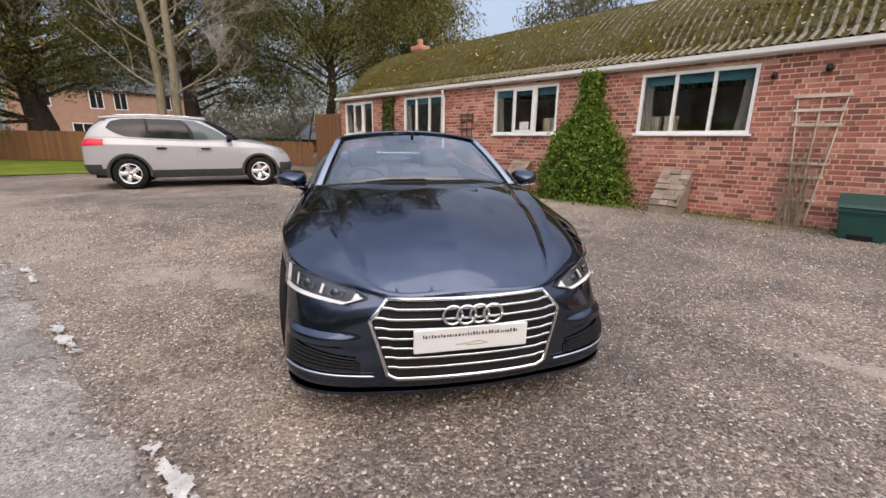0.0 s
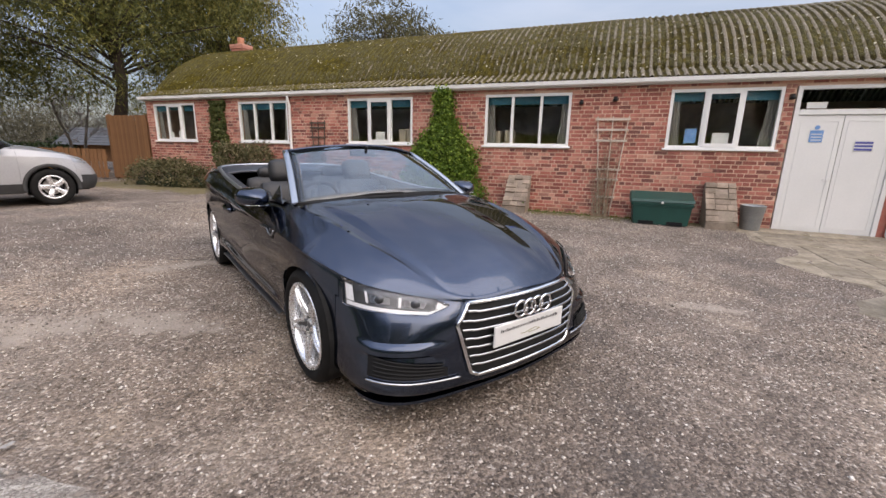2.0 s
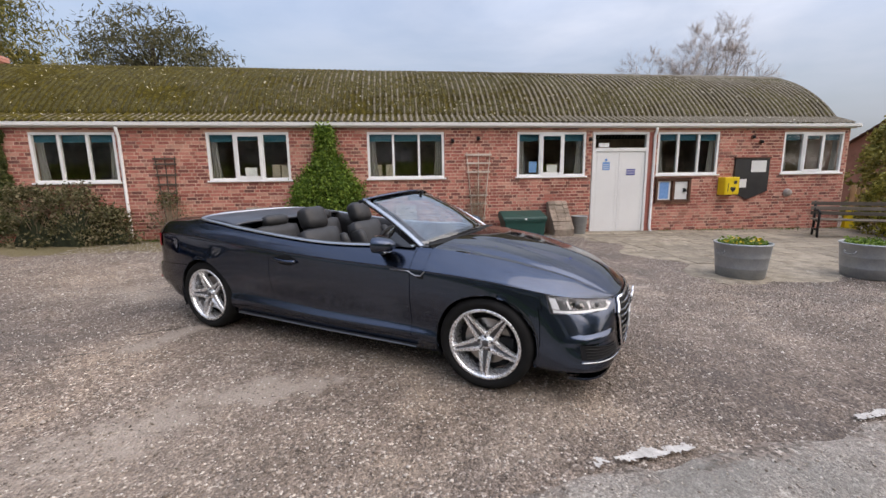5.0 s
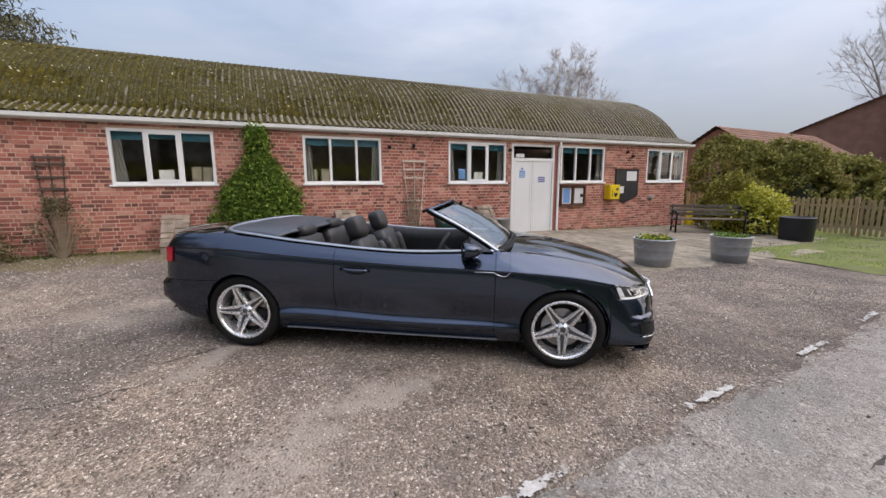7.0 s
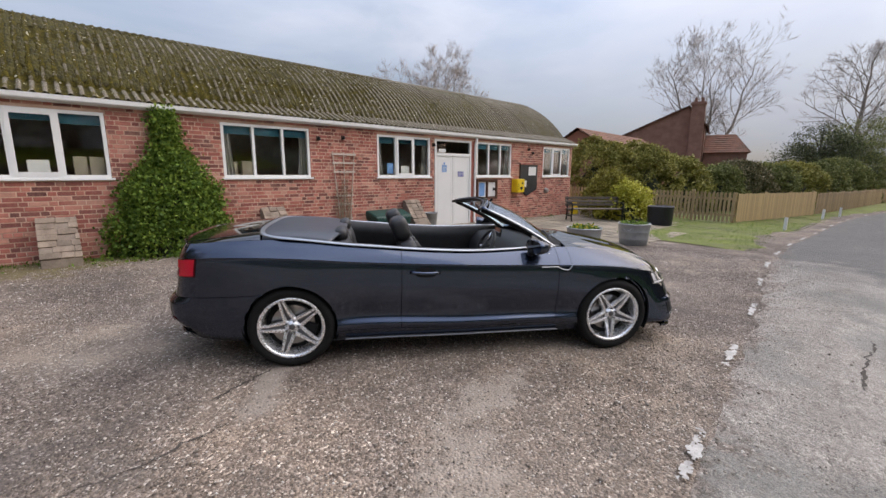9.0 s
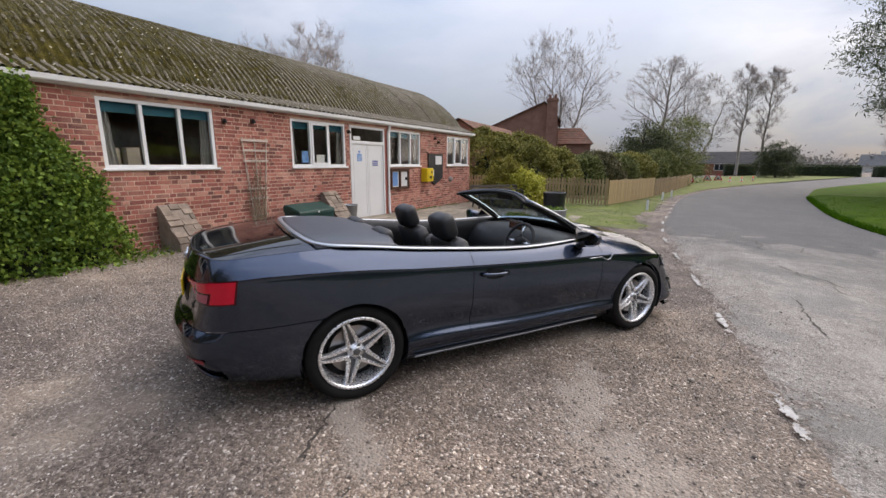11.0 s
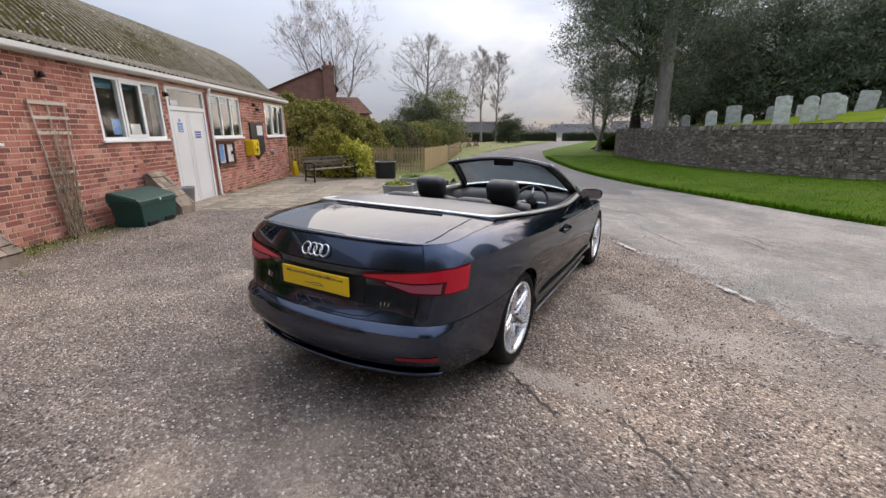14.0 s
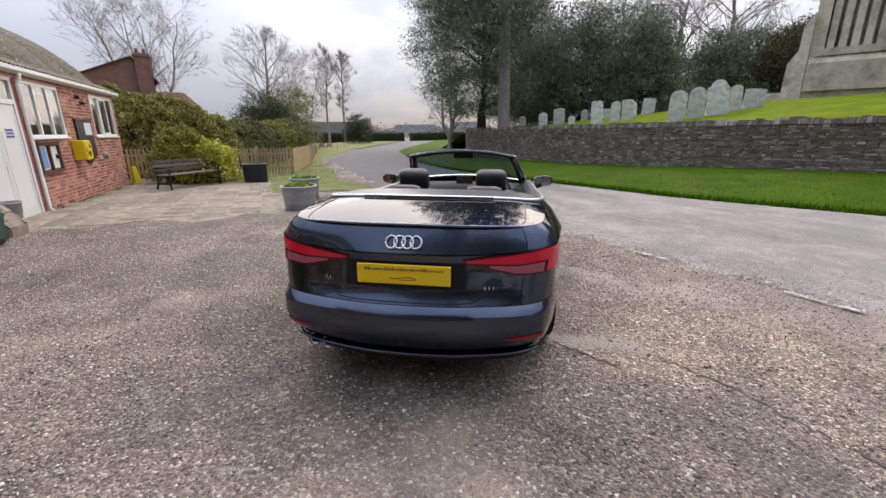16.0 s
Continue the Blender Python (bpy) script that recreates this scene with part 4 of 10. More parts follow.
DISC = plain("brake_disc_steel", (0.36, 0.35, 0.34), 0.35, 1.0)
PLATEWHITE = surface("white_plate", (0.68, 0.68, 0.67), (0.76, 0.76, 0.75), 0.35, 6.0, 80.0, 0.03, 0.001)
PLATEYELLOW = surface("yellow_plate", (0.78, 0.50, 0.006), (0.84, 0.56, 0.012), 0.35, 6.0, 80.0, 0.03, 0.001)
INK = plain("dark_lettering_ink", (0.03, 0.03, 0.035), 0.6)
for _m in (TYRE, BLACK, MATTBLACK):
    _m.node_tree.nodes["Principled BSDF"].inputs["Specular IOR Level"].default_value = 0.2
GREYINK = plain("olive_lettering_ink", (0.22, 0.20, 0.08), 0.6)


def wheel(parent, m, r=0.333, rim=0.252, w=0.235, spokes=5, name="wheel", twin=True):
    """A road wheel with its outer face towards -y."""
    hub = new(name)
    hub.matrix_basis = m
    hub.parent = parent
    bm = bmesh.new()
    h = w / 2
    lathe(bm, [(rim - 0.004, -h * 0.80), (rim + 0.012, -h * 0.96), (rim + 0.035, -h * 1.04), (r - 0.030, -h * 1.02), (r - 0.010, -h * 0.90), (r, -h * 0.72), (r, h * 0.72), (r - 0.02, h), (rim, h * 0.9)], 56, "y", cap=False)
    part("tyre", bm, TYRE, hub, smooth=True)
    bm = bmesh.new()
    for k in range(4):        # tread grooves as raised ribs' gaps
        yg = -h * 0.55 + k * h * 0.36
        lathe(bm, [(r + 0.0015, yg - 0.004), (r + 0.0015, yg + 0.004)], 56, "y", cap=False)
    part("tread", bm, MATTBLACK, hub)
    bm = bmesh.new()
    lathe(bm, [(rim - 0.012, -h * 0.62), (rim + 0.004, -h * 0.90), (rim + 0.002, -h * 0.97), (rim - 0.010, -h * 0.98), (rim - 0.020, -h * 0.90), (rim - 0.026, -h * 0.70), (rim - 0.036, -h * 0.2), (rim - 0.038, h * 0.85), (rim - 0.002, h * 0.95)], 56, "y", cap=False)
    part("rim", bm, RIM, hub, smooth=True)
    bm = bmesh.new()
    lathe(bm, [(0.0, h * 0.1), (rim - 0.04, h * 0.1)], 40, "y", cap=False)
    part("backing_plate", bm, MATTBLACK, hub)
    bm = bmesh.new()
    lathe(bm, [(0.06, -0.02), (rim * 0.66, -0.02), (rim * 0.66, 0.004), (0.06, 0.004)], 40, "y", cap=False)
    part("brake_disc", bm, DISC, hub)
    bm = bmesh.new()
    box(bm, 0.085, rim * 0.74, -0.045, 0.02, -0.055, 0.055, 0.01)
    part("brake_caliper", bm, BLACK, hub)
    for k in range(spokes):
        bm = bmesh.new()
        a0 = 2 * math.pi * k / spokes + math.pi / 2
        R = Matrix.Rotation(a0, 4, "Y")
        arms = (-1, 1) if twin else (0,)
        for sgn in arms:
            pts = []
            for q in range(7):
                s = q / 6
                rad = 0.045 + (rim - 0.022 - 0.045) * s
                side = sgn * (0.0375 - 0.0235 * s ** 0.8) * (1 if twin else 0)
                wd = (0.0185 - 0.0090 * s ** 0.7) if twin else (0.040 - 0.012 * s + 0.02 * s * s)
                dy = -h * 0.62 - h * 0.22 * math.sin(s * math.pi * 0.55)
                pts.append((rad, side, wd, dy))
            rows = [[bm.verts.new(Vector((rd, y, sd + ww))) for ww, y in ((-wd, dy + 0.004), (-wd * 0.55, dy - 0.008), (wd * 0.55, dy - 0.008), (wd, dy + 0.004), (wd * 0.8, dy + 0.035), (-wd * 0.8, dy + 0.035))] for rd, sd, wd, dy in pts]
            for a, b in zip(rows, rows[1:]):
                for i in range(6):
                    j = (i + 1) % 6
                    bm.faces.new((a[i], a[j], b[j], b[i]))
            bm.faces.new(rows[0])
            bm.faces.new(rows[-1][::-1])
        if twin:               # web in the groove between the two blades, darkened to draw the groove's shade
            rows = [[bm.verts.new((0.045 + (rim - 0.067) * q / 6, -h * 0.62 - h * 0.22 * math.sin(q / 6 * math.pi * 0.55) + 0.021, e * (0.030 - 0.018 * (q / 6) ** 0.8))) for e in (-1, 1)] for q in range(7)]
            web = bmesh.new()
            for a, b in zip(rows, rows[1:]):
                web.faces.new([web.verts.new(R @ q.co) for q in (a[0], a[1], b[1], b[0])])
            bmesh.ops.remove_doubles(web, verts=web.verts, dist=0.0002)
            bmesh.ops.delete(bm, geom=[q for r_ in rows for q in r_], context="VERTS")
            part("spoke_web", web, RIM_DARK, hub)
        bmesh.ops.transform(bm, matrix=R, verts=bm.verts)
        bmesh.ops.recalc_face_normals(bm, faces=bm.faces)
        part("spoke", bm, RIM, hub)
    bm = bmesh.new()
    lathe(bm, [(0.0, -h * 0.70), (0.028, -h * 0.70), (0.031, -h * 0.68), (0.058, -h * 0.58), (0.062, -h * 0.3)], 28, "y", cap=False)
    part("hub_cap", bm, RIM, hub, smooth=True)
    bm = bmesh.new()
    lathe(bm, [(0.0, -h * 0.715), (0.022, -h * 0.712), (0.025, -h * 0.69)], 20, "y", cap=False)
    part("cap_disc", bm, RIM_DARK, hub, smooth=True)
    for k in range(5):
        a = 2 * math.pi * (k + 0.5) / 5 + math.pi / 2
        bm = bmesh.new()
        lathe(bm, [(0.0, -h * 0.76), (0.008, -h * 0.76), (0.008, -h * 0.6)], 8, "y", cap=False, m=Matrix.Translation((0.05 * math.cos(a), 0, -0.05 * math.sin(a))))
        part("wheel_bolt", bm, RIM_DARK, hub)
    return hub

# ---------------------------------------------------------------- windows and door of the hall
BLIND = surface("blue_roller_blind", (0.012, 0.10, 0.15), (0.02, 0.15, 0.21), 0.7, 3.0, 40.0, 0.1, 0.002)
CURTAIN = surface("pale_curtain", (0.13, 0.125, 0.115), (0.22, 0.21, 0.195), 0.9, 2.0, 60.0, 0.2, 0.004)
PAPER = surface("white_paper", (0.66, 0.66, 0.65), (0.74, 0.74, 0.73), 0.8, 5.0, 60.0, 0.02, 0.001)
BLUEPRINT = surface("blue_printed_paper", (0.10, 0.24, 0.52), (0.20, 0.38, 0.68), 0.7, 12.0, 60.0, 0.02, 0.001)


def ring_frame(bm, x0, x1, z0, z1, w, y0, y1, bev=0.004):
    lattice(bm, [x0, x0 + w, x1 - w, x1], [z0, z0 + w, z1 - w, z1], lambda i, j: (i, j) != (1, 1), y0, y1)
    if bev:
        bmesh.ops.bevel(bm, geom=[e for e in bm.edges if e.calc_face_angle(0) > 1], offset=bev, segments=1, affect="EDGES")


def hall_window(i, a, b, opening, blind_drop):
    z0, z1 = SILL, HEAD
    bm = bmesh.new()
    third = (b - a) / 3
    xs = [a + 0.004, a + 0.056, a + third - 0.026, a + third + 0.026, b - third - 0.026, b - third + 0.026, b - 0.056, b - 0.004]
    lattice(bm, xs, [z0 + 0.004, z0 + 0.056, z1 - 0.054, z1 - 0.002], lambda i, j: j != 1 or i % 2 == 0, FY + 0.004, FY + 0.075)
    bmesh.ops.bevel(bm, geom=[e for e in bm.edges if e.calc_face_angle(0) > 1], offset=0.004, segments=1, affect="EDGES")
    win = part("window", bm, UPVC, hall, "white three-light window")
    part("window_sill", boxes((a - 0.04, b + 0.04, FY - 0.05, FY + 0.002, z0 - 0.035, z0 + 0.004), bev=0.005), UPVC, win)
    for k in range(3):
        x0, x1 = a + third * k + 0.03, a + third * (k + 1) - 0.03
        if k == opening:
            bm = bmesh.new()
            ring_frame(bm, x0 - 0.012, x1 + 0.012, z0 + 0.045, z1 - 0.042, 0.055, FY - 0.012, FY + 0.003)
            part("casement", bm, UPVC, win)
        pane = part("pane", boxes((x0 - 0.01, x1 + 0.01, FY + 0.030, FY + 0.036, z0 + 0.05, z1 - 0.05)), GLASS, win)
        pane.visible_shadow = False
        drop = blind_drop * (1 if k != opening else 0.8)
        part("blind", boxes((x0, x1, FY + 0.10, FY + 0.106, z1 - 0.06 - drop, z1 - 0.02)), BLIND, win)
    for s, x in ((1, a + 0.03), (-1, b - 0.03)):
        rows = []
        for q in range(7):
            rows.append([Vector((x + s * (0.02 + 0.025 * q) + s * 0.10 * max(0, 0.55 - zz) * (q / 6), FY + 0.13 + 0.012 * (q % 2), z0 + 0.03 + zz * 1.0)) for zz in (0.0, 0.2, 0.4, 0.7, 1.0)])
        if not (i == 2 and s < 0):
            part("curtain", thicken(sheet(rows, flip=s > 0), 0.004), CURTAIN, win)
    return win


halls = []
for i, (a, b) in enumerate(WINDOWS):
    halls.append(hall_window(i, a, b, {0: 1, 2: 1, 4: 1, 6: 1}.get(i, -1), 0.15))
for i, dx, w, h, mtl in ((0, 0.95, 0.2, 0.2, PAPER), (2, 0.78, 0.26, 0.19, PAPER), (4, 0.78, 0.27, 0.19, PAPER), (4, 0.32, 0.20, 0.27, BLUEPRINT), (0, 0.6, 0.12, 0.16, PAPER)):
    x = WINDOWS[i][0] + dx
    part("notice", boxes((x, x + w, FY + 0.040, FY + 0.042, SILL + 0.10, SILL + 0.10 + h)), mtl, halls[i])
# boxes stacked on the sills inside
CARTON = surface("pale_card_box", (0.36, 0.31, 0.24), (0.46, 0.41, 0.33), 0.85, 8.0, 60.0, 0.1, 0.003)
for i, dx, w, h in ((2, 1.33, 0.18, 0.36), (2, 1.54, 0.20, 0.36), (3, 0.10, 0.22, 0.33), (3, 0.42, 0.20, 0.34), (4, 0.08, 0.14, 0.24)):
    x = WINDOWS[i][0] + dx
    bm = bmesh.new()
    box(bm, x, x + w, FY + 0.22, FY + 0.40, SILL - 0.02, SILL + h, 0.004)
    for q in range(4):
        box(bm, x + 0.01, x + w - 0.01, FY + 0.217, FY + 0.222, SILL + 0.03 + q * h / 4.6, SILL + 0.05 + q * h / 4.6)
    part("storage_box", bm, CARTON, hall)
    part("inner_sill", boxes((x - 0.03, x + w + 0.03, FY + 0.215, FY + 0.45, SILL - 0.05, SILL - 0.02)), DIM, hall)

DOORWHITE = surface("white_door_panel", (0.72, 0.72, 0.71), (0.79, 0.79, 0.78), 0.42, 1.2, 30.0, 0.05, 0.001)
bm = bmesh.new()
box(bm, DOOR0, DOOR0 + 0.07, FY - 0.004, FY + 0.09, 0.06, HEAD, 0.004)
box(bm, DOOR1 - 0.06, DOOR1 + 0.01, FY - 0.004, FY + 0.09, 0.06, HEAD, 0.004)
box(bm, DOOR0 + 0.07, DOOR1 - 0.06, FY - 0.004, FY + 0.09, HEAD - 0.06, HEAD, 0.004)
box(bm, DOOR0 + 0.07, DOOR1 - 0.06, FY - 0.004, FY + 0.09, DOORH, DOORH + 0.09, 0.004)
door_frame = part("door_frame", bm, DOORWHITE, hall, "white double entrance door")
part("threshold", boxes((DOOR0 - 0.05, DOOR1 + 0.1, FY - 0.08, FY + 0.12, 0.0, 0.062), bev=0.008), surface("concrete_step", (0.30, 0.28, 0.25), (0.42, 0.40, 0.36), 0.9, 4, 60), hall)
mid = DOOR0 + 0.07 + 0.66
for k, (x0, x1) in enumerate(((DOOR0 + 0.073, mid - 0.004), (mid + 0.004, DOOR1 - 0.063))):
    bm = bmesh.new()
    box(bm, x0, x1, FY + 0.020, FY + 0.065, 0.075, DOORH - 0.003, 0.003)
    part("door_leaf", bm, DOORWHITE, door_frame)
    bm = bmesh.new()
    ring_frame(bm, x0 + 0.06, x1 - 0.06, 0.16, DOORH - 0.10, 0.012, FY + 0.014, FY + 0.021, 0.002)
    part("door_moulding", bm, DOORWHITE, door_frame)
bm = bmesh.new()
tube(bm, [(mid - 0.05, FY + 0.02, 1.02), (mid - 0.05, FY - 0.02, 1.02), (mid - 0.14, FY - 0.02, 1.02)], 0.009, 8)
box(bm, mid - 0.07, mid - 0.03, FY + 0.010, FY + 0.021, 0.92, 1.10, 0.004)
part("door_handle", bm, DOORWHITE, door_frame)
p = part("transom_pane", boxes((DOOR0 + 0.07, DOOR1 - 0.06, FY + 0.030, FY + 0.036, DOORH + 0.09, HEAD - 0.06)), GLASS, door_frame)
p.visible_shadow = False
part("notice", boxes((DOOR0 + 0.17, DOOR0 + 0.45, FY + 0.026, FY + 0.028, DOORH + 0.11, DOORH + 0.21)), PAPER, door_frame)
NAVYPRINT = surface("dark_blue_print", (0.05, 0.06, 0.28), (0.09, 0.10, 0.38), 0.6, 10, 60, 0.02)
sign = part("door_sign", boxes((DOOR0 + 0.29, DOOR0 + 0.48, FY + 0.012, FY + 0.016, 1.66, 1.86)), BLUEPRINT, door_frame)
for q in range(3):
    part("print_bar", boxes((DOOR0 + 0.31, DOOR0 + 0.46, FY + 0.009, FY + 0.0125, 1.69 + q * 0.05, 1.705 + q * 0.05)), PAPER, sign)
bm = bmesh.new()
lathe(bm, [(0.0, 0.0), (0.036, 0.0), (0.036, 0.004), (0.0, 0.004)], 18, "y", m=Matrix.Translation((DOOR0 + 0.38, FY + 0.010, 1.91)))
part("round_mark", bm, BLUEPRINT, door_frame)
sign = part("door_sign", boxes((mid + 0.20, mid + 0.46, FY + 0.012, FY + 0.016, 1.52, 1.70)), PAPER, door_frame)
for q in range(3):
    part("print_bar", boxes((mid + 0.21, mid + 0.45, FY + 0.009, FY + 0.0125, 1.53 + q * 0.056, 1.565 + q * 0.056)), NAVYPRINT, sign)
part("side_infill", boxes((DOOR1 + 0.012, DOOR1 + 0.118, FY + 0.006, FY + 0.10, 0.05, HEAD)), BRICK, hall)

# roof trim: small pale patch sheet and the chimney
CHIM = thing("chimney_stack", "short red-brick chimney with clay pot behind the hall's ridge", "chimney", at=Matrix.Translation((-13.6, 12.4, 4.55)))
bm = bmesh.new()
for k in range(7):
    w = 0.27 if k < 5 else 0.31
    box(bm, -w, w, -w * 0.8, w * 0.8, k * 0.078 - 0.04, k * 0.078 + 0.03, 0.004)
part("stack", bm, BRICK, CHIM)
bm = bmesh.new()
lathe(bm, [(0.13, 0.49), (0.11, 0.62), (0.12, 0.75), (0.09, 0.75), (0.08, 0.55)], 16)
part("pot", bm, surface("terracotta", (0.32, 0.13, 0.07), (0.45, 0.20, 0.12), 0.85, 9, 60), CHIM, smooth=True)

# ---------------------------------------------------------------- fixtures on the front wall
OAK = surface("brown_stained_wood", (0.07, 0.030, 0.018), (0.13, 0.055, 0.03), 0.6, 3.0, 40.0, 0.2, 0.003, stretch=(1, 1, 8))
board = thing("notice_board", "brown wooden double notice board with papers behind glass", "notice board", at=Matrix.Translation((4.18, FY - 0.004, 0.80)))
bm = bmesh.new()
ring_frame(bm, 0, 0.98, 0, 0.62, 0.055, -0.07, 0.0, 0.005)
box(bm, 0.465, 0.515, -0.068, 0.0, 0.056, 0.564, 0.003)
part("frame", bm, OAK, board)
part("back_panel", boxes((0.05, 0.93, -0.02, -0.004, 0.05, 0.57)), OAK, board)
part("paper", boxes((0.12, 0.38, -0.026, -0.021, 0.10, 0.53)), BLUEPRINT, board)
part("paper", boxes((0.085, 0.43, -0.0235, -0.0205, 0.075, 0.55)), PAPER, board)
part("paper", boxes((0.56, 0.90, -0.026, -0.021, 0.08, 0.54)), PAPER, board)
part("rain_hood", boxes((-0.03, 1.01, -0.10, 0.0, 0.622, 0.645), bev=0.004), OAK, board)
YELLOW = surface("yellow_coated_steel", (0.72, 0.50, 0.010), (0.80, 0.58, 0.02), 0.4, 4.0, 50.0, 0.03, 0.001)
aed = thing("defibrillator_cabinet", "bright yellow wall-mounted defibrillator cabinet", "wall cabinet", at=Matrix.Translation((5.97, FY - 0.004, 0.98)))
bm = bmesh.new()
box(bm, 0, 0.42, -0.24, 0.0, 0, 0.46, 0.02)
part("body", bm, YELLOW, aed, smooth=False)
bm = bmesh.new()
prism(bm, [(0.02, 0.02), (0.40, 0.02), (0.40, 0.40), (0.36, 0.44), (0.06, 0.44), (0.02, 0.40)], -0.258, -0.241)
part("door", bm, YELLOW, aed)
bm = bmesh.new()
for s in (-1, 1):
    lathe(bm, [(0.0, -0.262), (0.042, -0.262), (0.042, -0.258)], 16, "y", m=Matrix.Translation((0.235 + s * 0.035, 0, 0.16)))
prism(bm, [(0.165, 0.145), (0.235, 0.06), (0.305, 0.145)], -0.262, -0.2585)
part("heart_mark", bm, INK, aed)
part("dark_panel", boxes((0.25, 0.33, -0.262, -0.2585, 0.28, 0.36)), INK, aed)
part("print_bar", boxes((0.08, 0.10, -0.262, -0.2585, 0.08, 0.30)), INK, aed)
bb = thing("black_notice_board", "black shield-shaped notice board with a white sheet", "notice board", at=Matrix.Translation((6.40, FY - 0.004, 0.86)))
bm = bmesh.new()
prism(bm, [(0.0, 0.20), (0.42, -0.02), (1.0, 0.20), (1.0, 1.06), (0.0, 1.06)], -0.05, 0.0)
part("panel", bm, surface("black_painted_board", (0.014, 0.014, 0.016), (0.028, 0.028, 0.03), 0.5, 4, 40, 0.05), bb)
bm = bmesh.new()
box(bm, -0.02, 1.02, -0.07, 0.0, 1.062, 1.09, 0.003)
part("top_rail", bm, OAK, bb)
part("paper", boxes((0.46, 0.90, -0.056, -0.051, 0.70, 1.0)), PAPER, bb)
part("leaflet", boxes((0.16, 0.36, -0.055, -0.051, 0.30, 0.52)), PAPER, bb)
for x, z in ((-1.13, 2.40), (-0.50, 2.45), (5.0, 1.12), (6.85, 2.47), (7.1, 2.35), (2.36, 2.42)):
    lp = thing("wall_lamp" if z > 2 else "bell_push", "small dark fitting on the brick wall", "wall fitting", at=Matrix.Translation((x, FY - 0.004, z)))
    bm = bmesh.new()
    box(bm, -0.035, 0.035, -0.03, 0, -0.05, 0.05, 0.006)
    part("bracket", bm, OAK if z > 2 else BLACK, lp)
    bm = bmesh.new()
    lathe(bm, [(0.0, 0.04), (0.03, 0.03), (0.045, -0.03), (0.04, -0.04), (0.0, -0.035)], 12, "z", m=Matrix.Translation((0, -0.06, 0)))
    part("cap", bm, BLACK, lp, smooth=True)
vent = thing("flue_vent", "round pale flue cowl low on the brick wall", "vent", at=Matrix.Translation((8.05, FY - 0.004, 1.0)))
bm = bmesh.new()
lathe(bm, [(0.0, -0.10), (0.07, -0.10), (0.085, -0.08), (0.085, -0.03), (0.11, -0.02), (0.11, 0.0)], 18, "y")
part("cowl", bm, surface("weathered_metal", (0.22, 0.18, 0.16), (0.40, 0.36, 0.33), 0.6, 10, 60), vent, smooth=True)

# trellises with dry climbers
LATH = surface("weathered_lath", (0.46, 0.39, 0.32), (0.68, 0.60, 0.52), 0.9, 4.0, 60.0, 0.3, 0.003)
LATHDARK = surface("damp_dark_lath", (0.06, 0.045, 0.035), (0.12, 0.09, 0.07), 0.9, 4.0, 60.0, 0.3, 0.003)
TWIG = surface("dry_twig", (0.19, 0.14, 0.095), (0.40, 0.31, 0.22), 0.95, 8.0, 60.0, 0.3, 0.003)


def trellis(name, label, x, z0, z1, w0, w1, bars, material, lean):
    tr = thing(name, label, "trellis", at=Matrix.Translation((x, FY - 0.008, 0)))
    for k in (-1, 0, 1):
        bm = bmesh.new()
        tube(bm, [(k * w0 / 2, -0.02, z0), (k * w1 / 2 + lean, -0.022, z1)], 0.013, 5)
        part("upright", bm, material, tr)
    for z in bars:
        s = (z - z0) / (z1 - z0)
        w = (w0 + (w1 - w0) * s) / 2 + 0.04
        bm = bmesh.new()
        box(bm, -w + lean * s, w + lean * s, -0.05, -0.032, z - 0.021, z + 0.021, 0.002)
        part("rung", bm, material, tr)
    return tr


def climber(x, z0, z1, spread_, n, seed, label, name="dry_climber"):
    rng = random.Random(seed)
    th = thing(name, label, "climbing plant", at=Matrix.Translation((x, FY - 0.05, 0)))
    bm = bmesh.new()
    for k in range(n):
        px, pz = rng.uniform(-spread_, spread_) * 0.7, z0
        pts = [(px, -0.02 - rng.random() * 0.10, pz)]
        top = z0 + (z1 - z0) * rng.uniform(0.35, 1.0)
        while pz < top:
            pz += rng.uniform(0.08, 0.2)
            px += rng.uniform(-0.06, 0.06) - 0.04 * px
            pts.append((px, -0.01 - rng.random() * 0.07, pz))
        if len(pts) > 2:
            tube(bm, pts, rng.uniform(0.004, 0.009), 4, 0.002)
    part("stem_mass", bm, TWIG, th)
    return th


trellis("fan_trellis", "weathered pale wooden fan trellis fixed to the brick wall", -0.50, 0.15, 2.12, 0.22, 0.58, (0.52, 0.88, 1.08, 1.65, 1.86, 2.06), LATH, 0.0)
climber(-0.55, 0.08, 1.75, 0.22, 46, 3, "tangle of bare brown climber stems on the trellis")
trellis("fan_trellis", "dark weathered fan trellis fixed to the brick wall", -7.62, 0.35, 2.08, 0.20, 0.42, (1.05, 1.25, 1.45, 1.66, 1.90, 2.02), LATHDARK, 0.0)
climber(-7.55, 0.20, 1.15, 0.30, 40, 5, "brown leafless shrub stems against the wall")

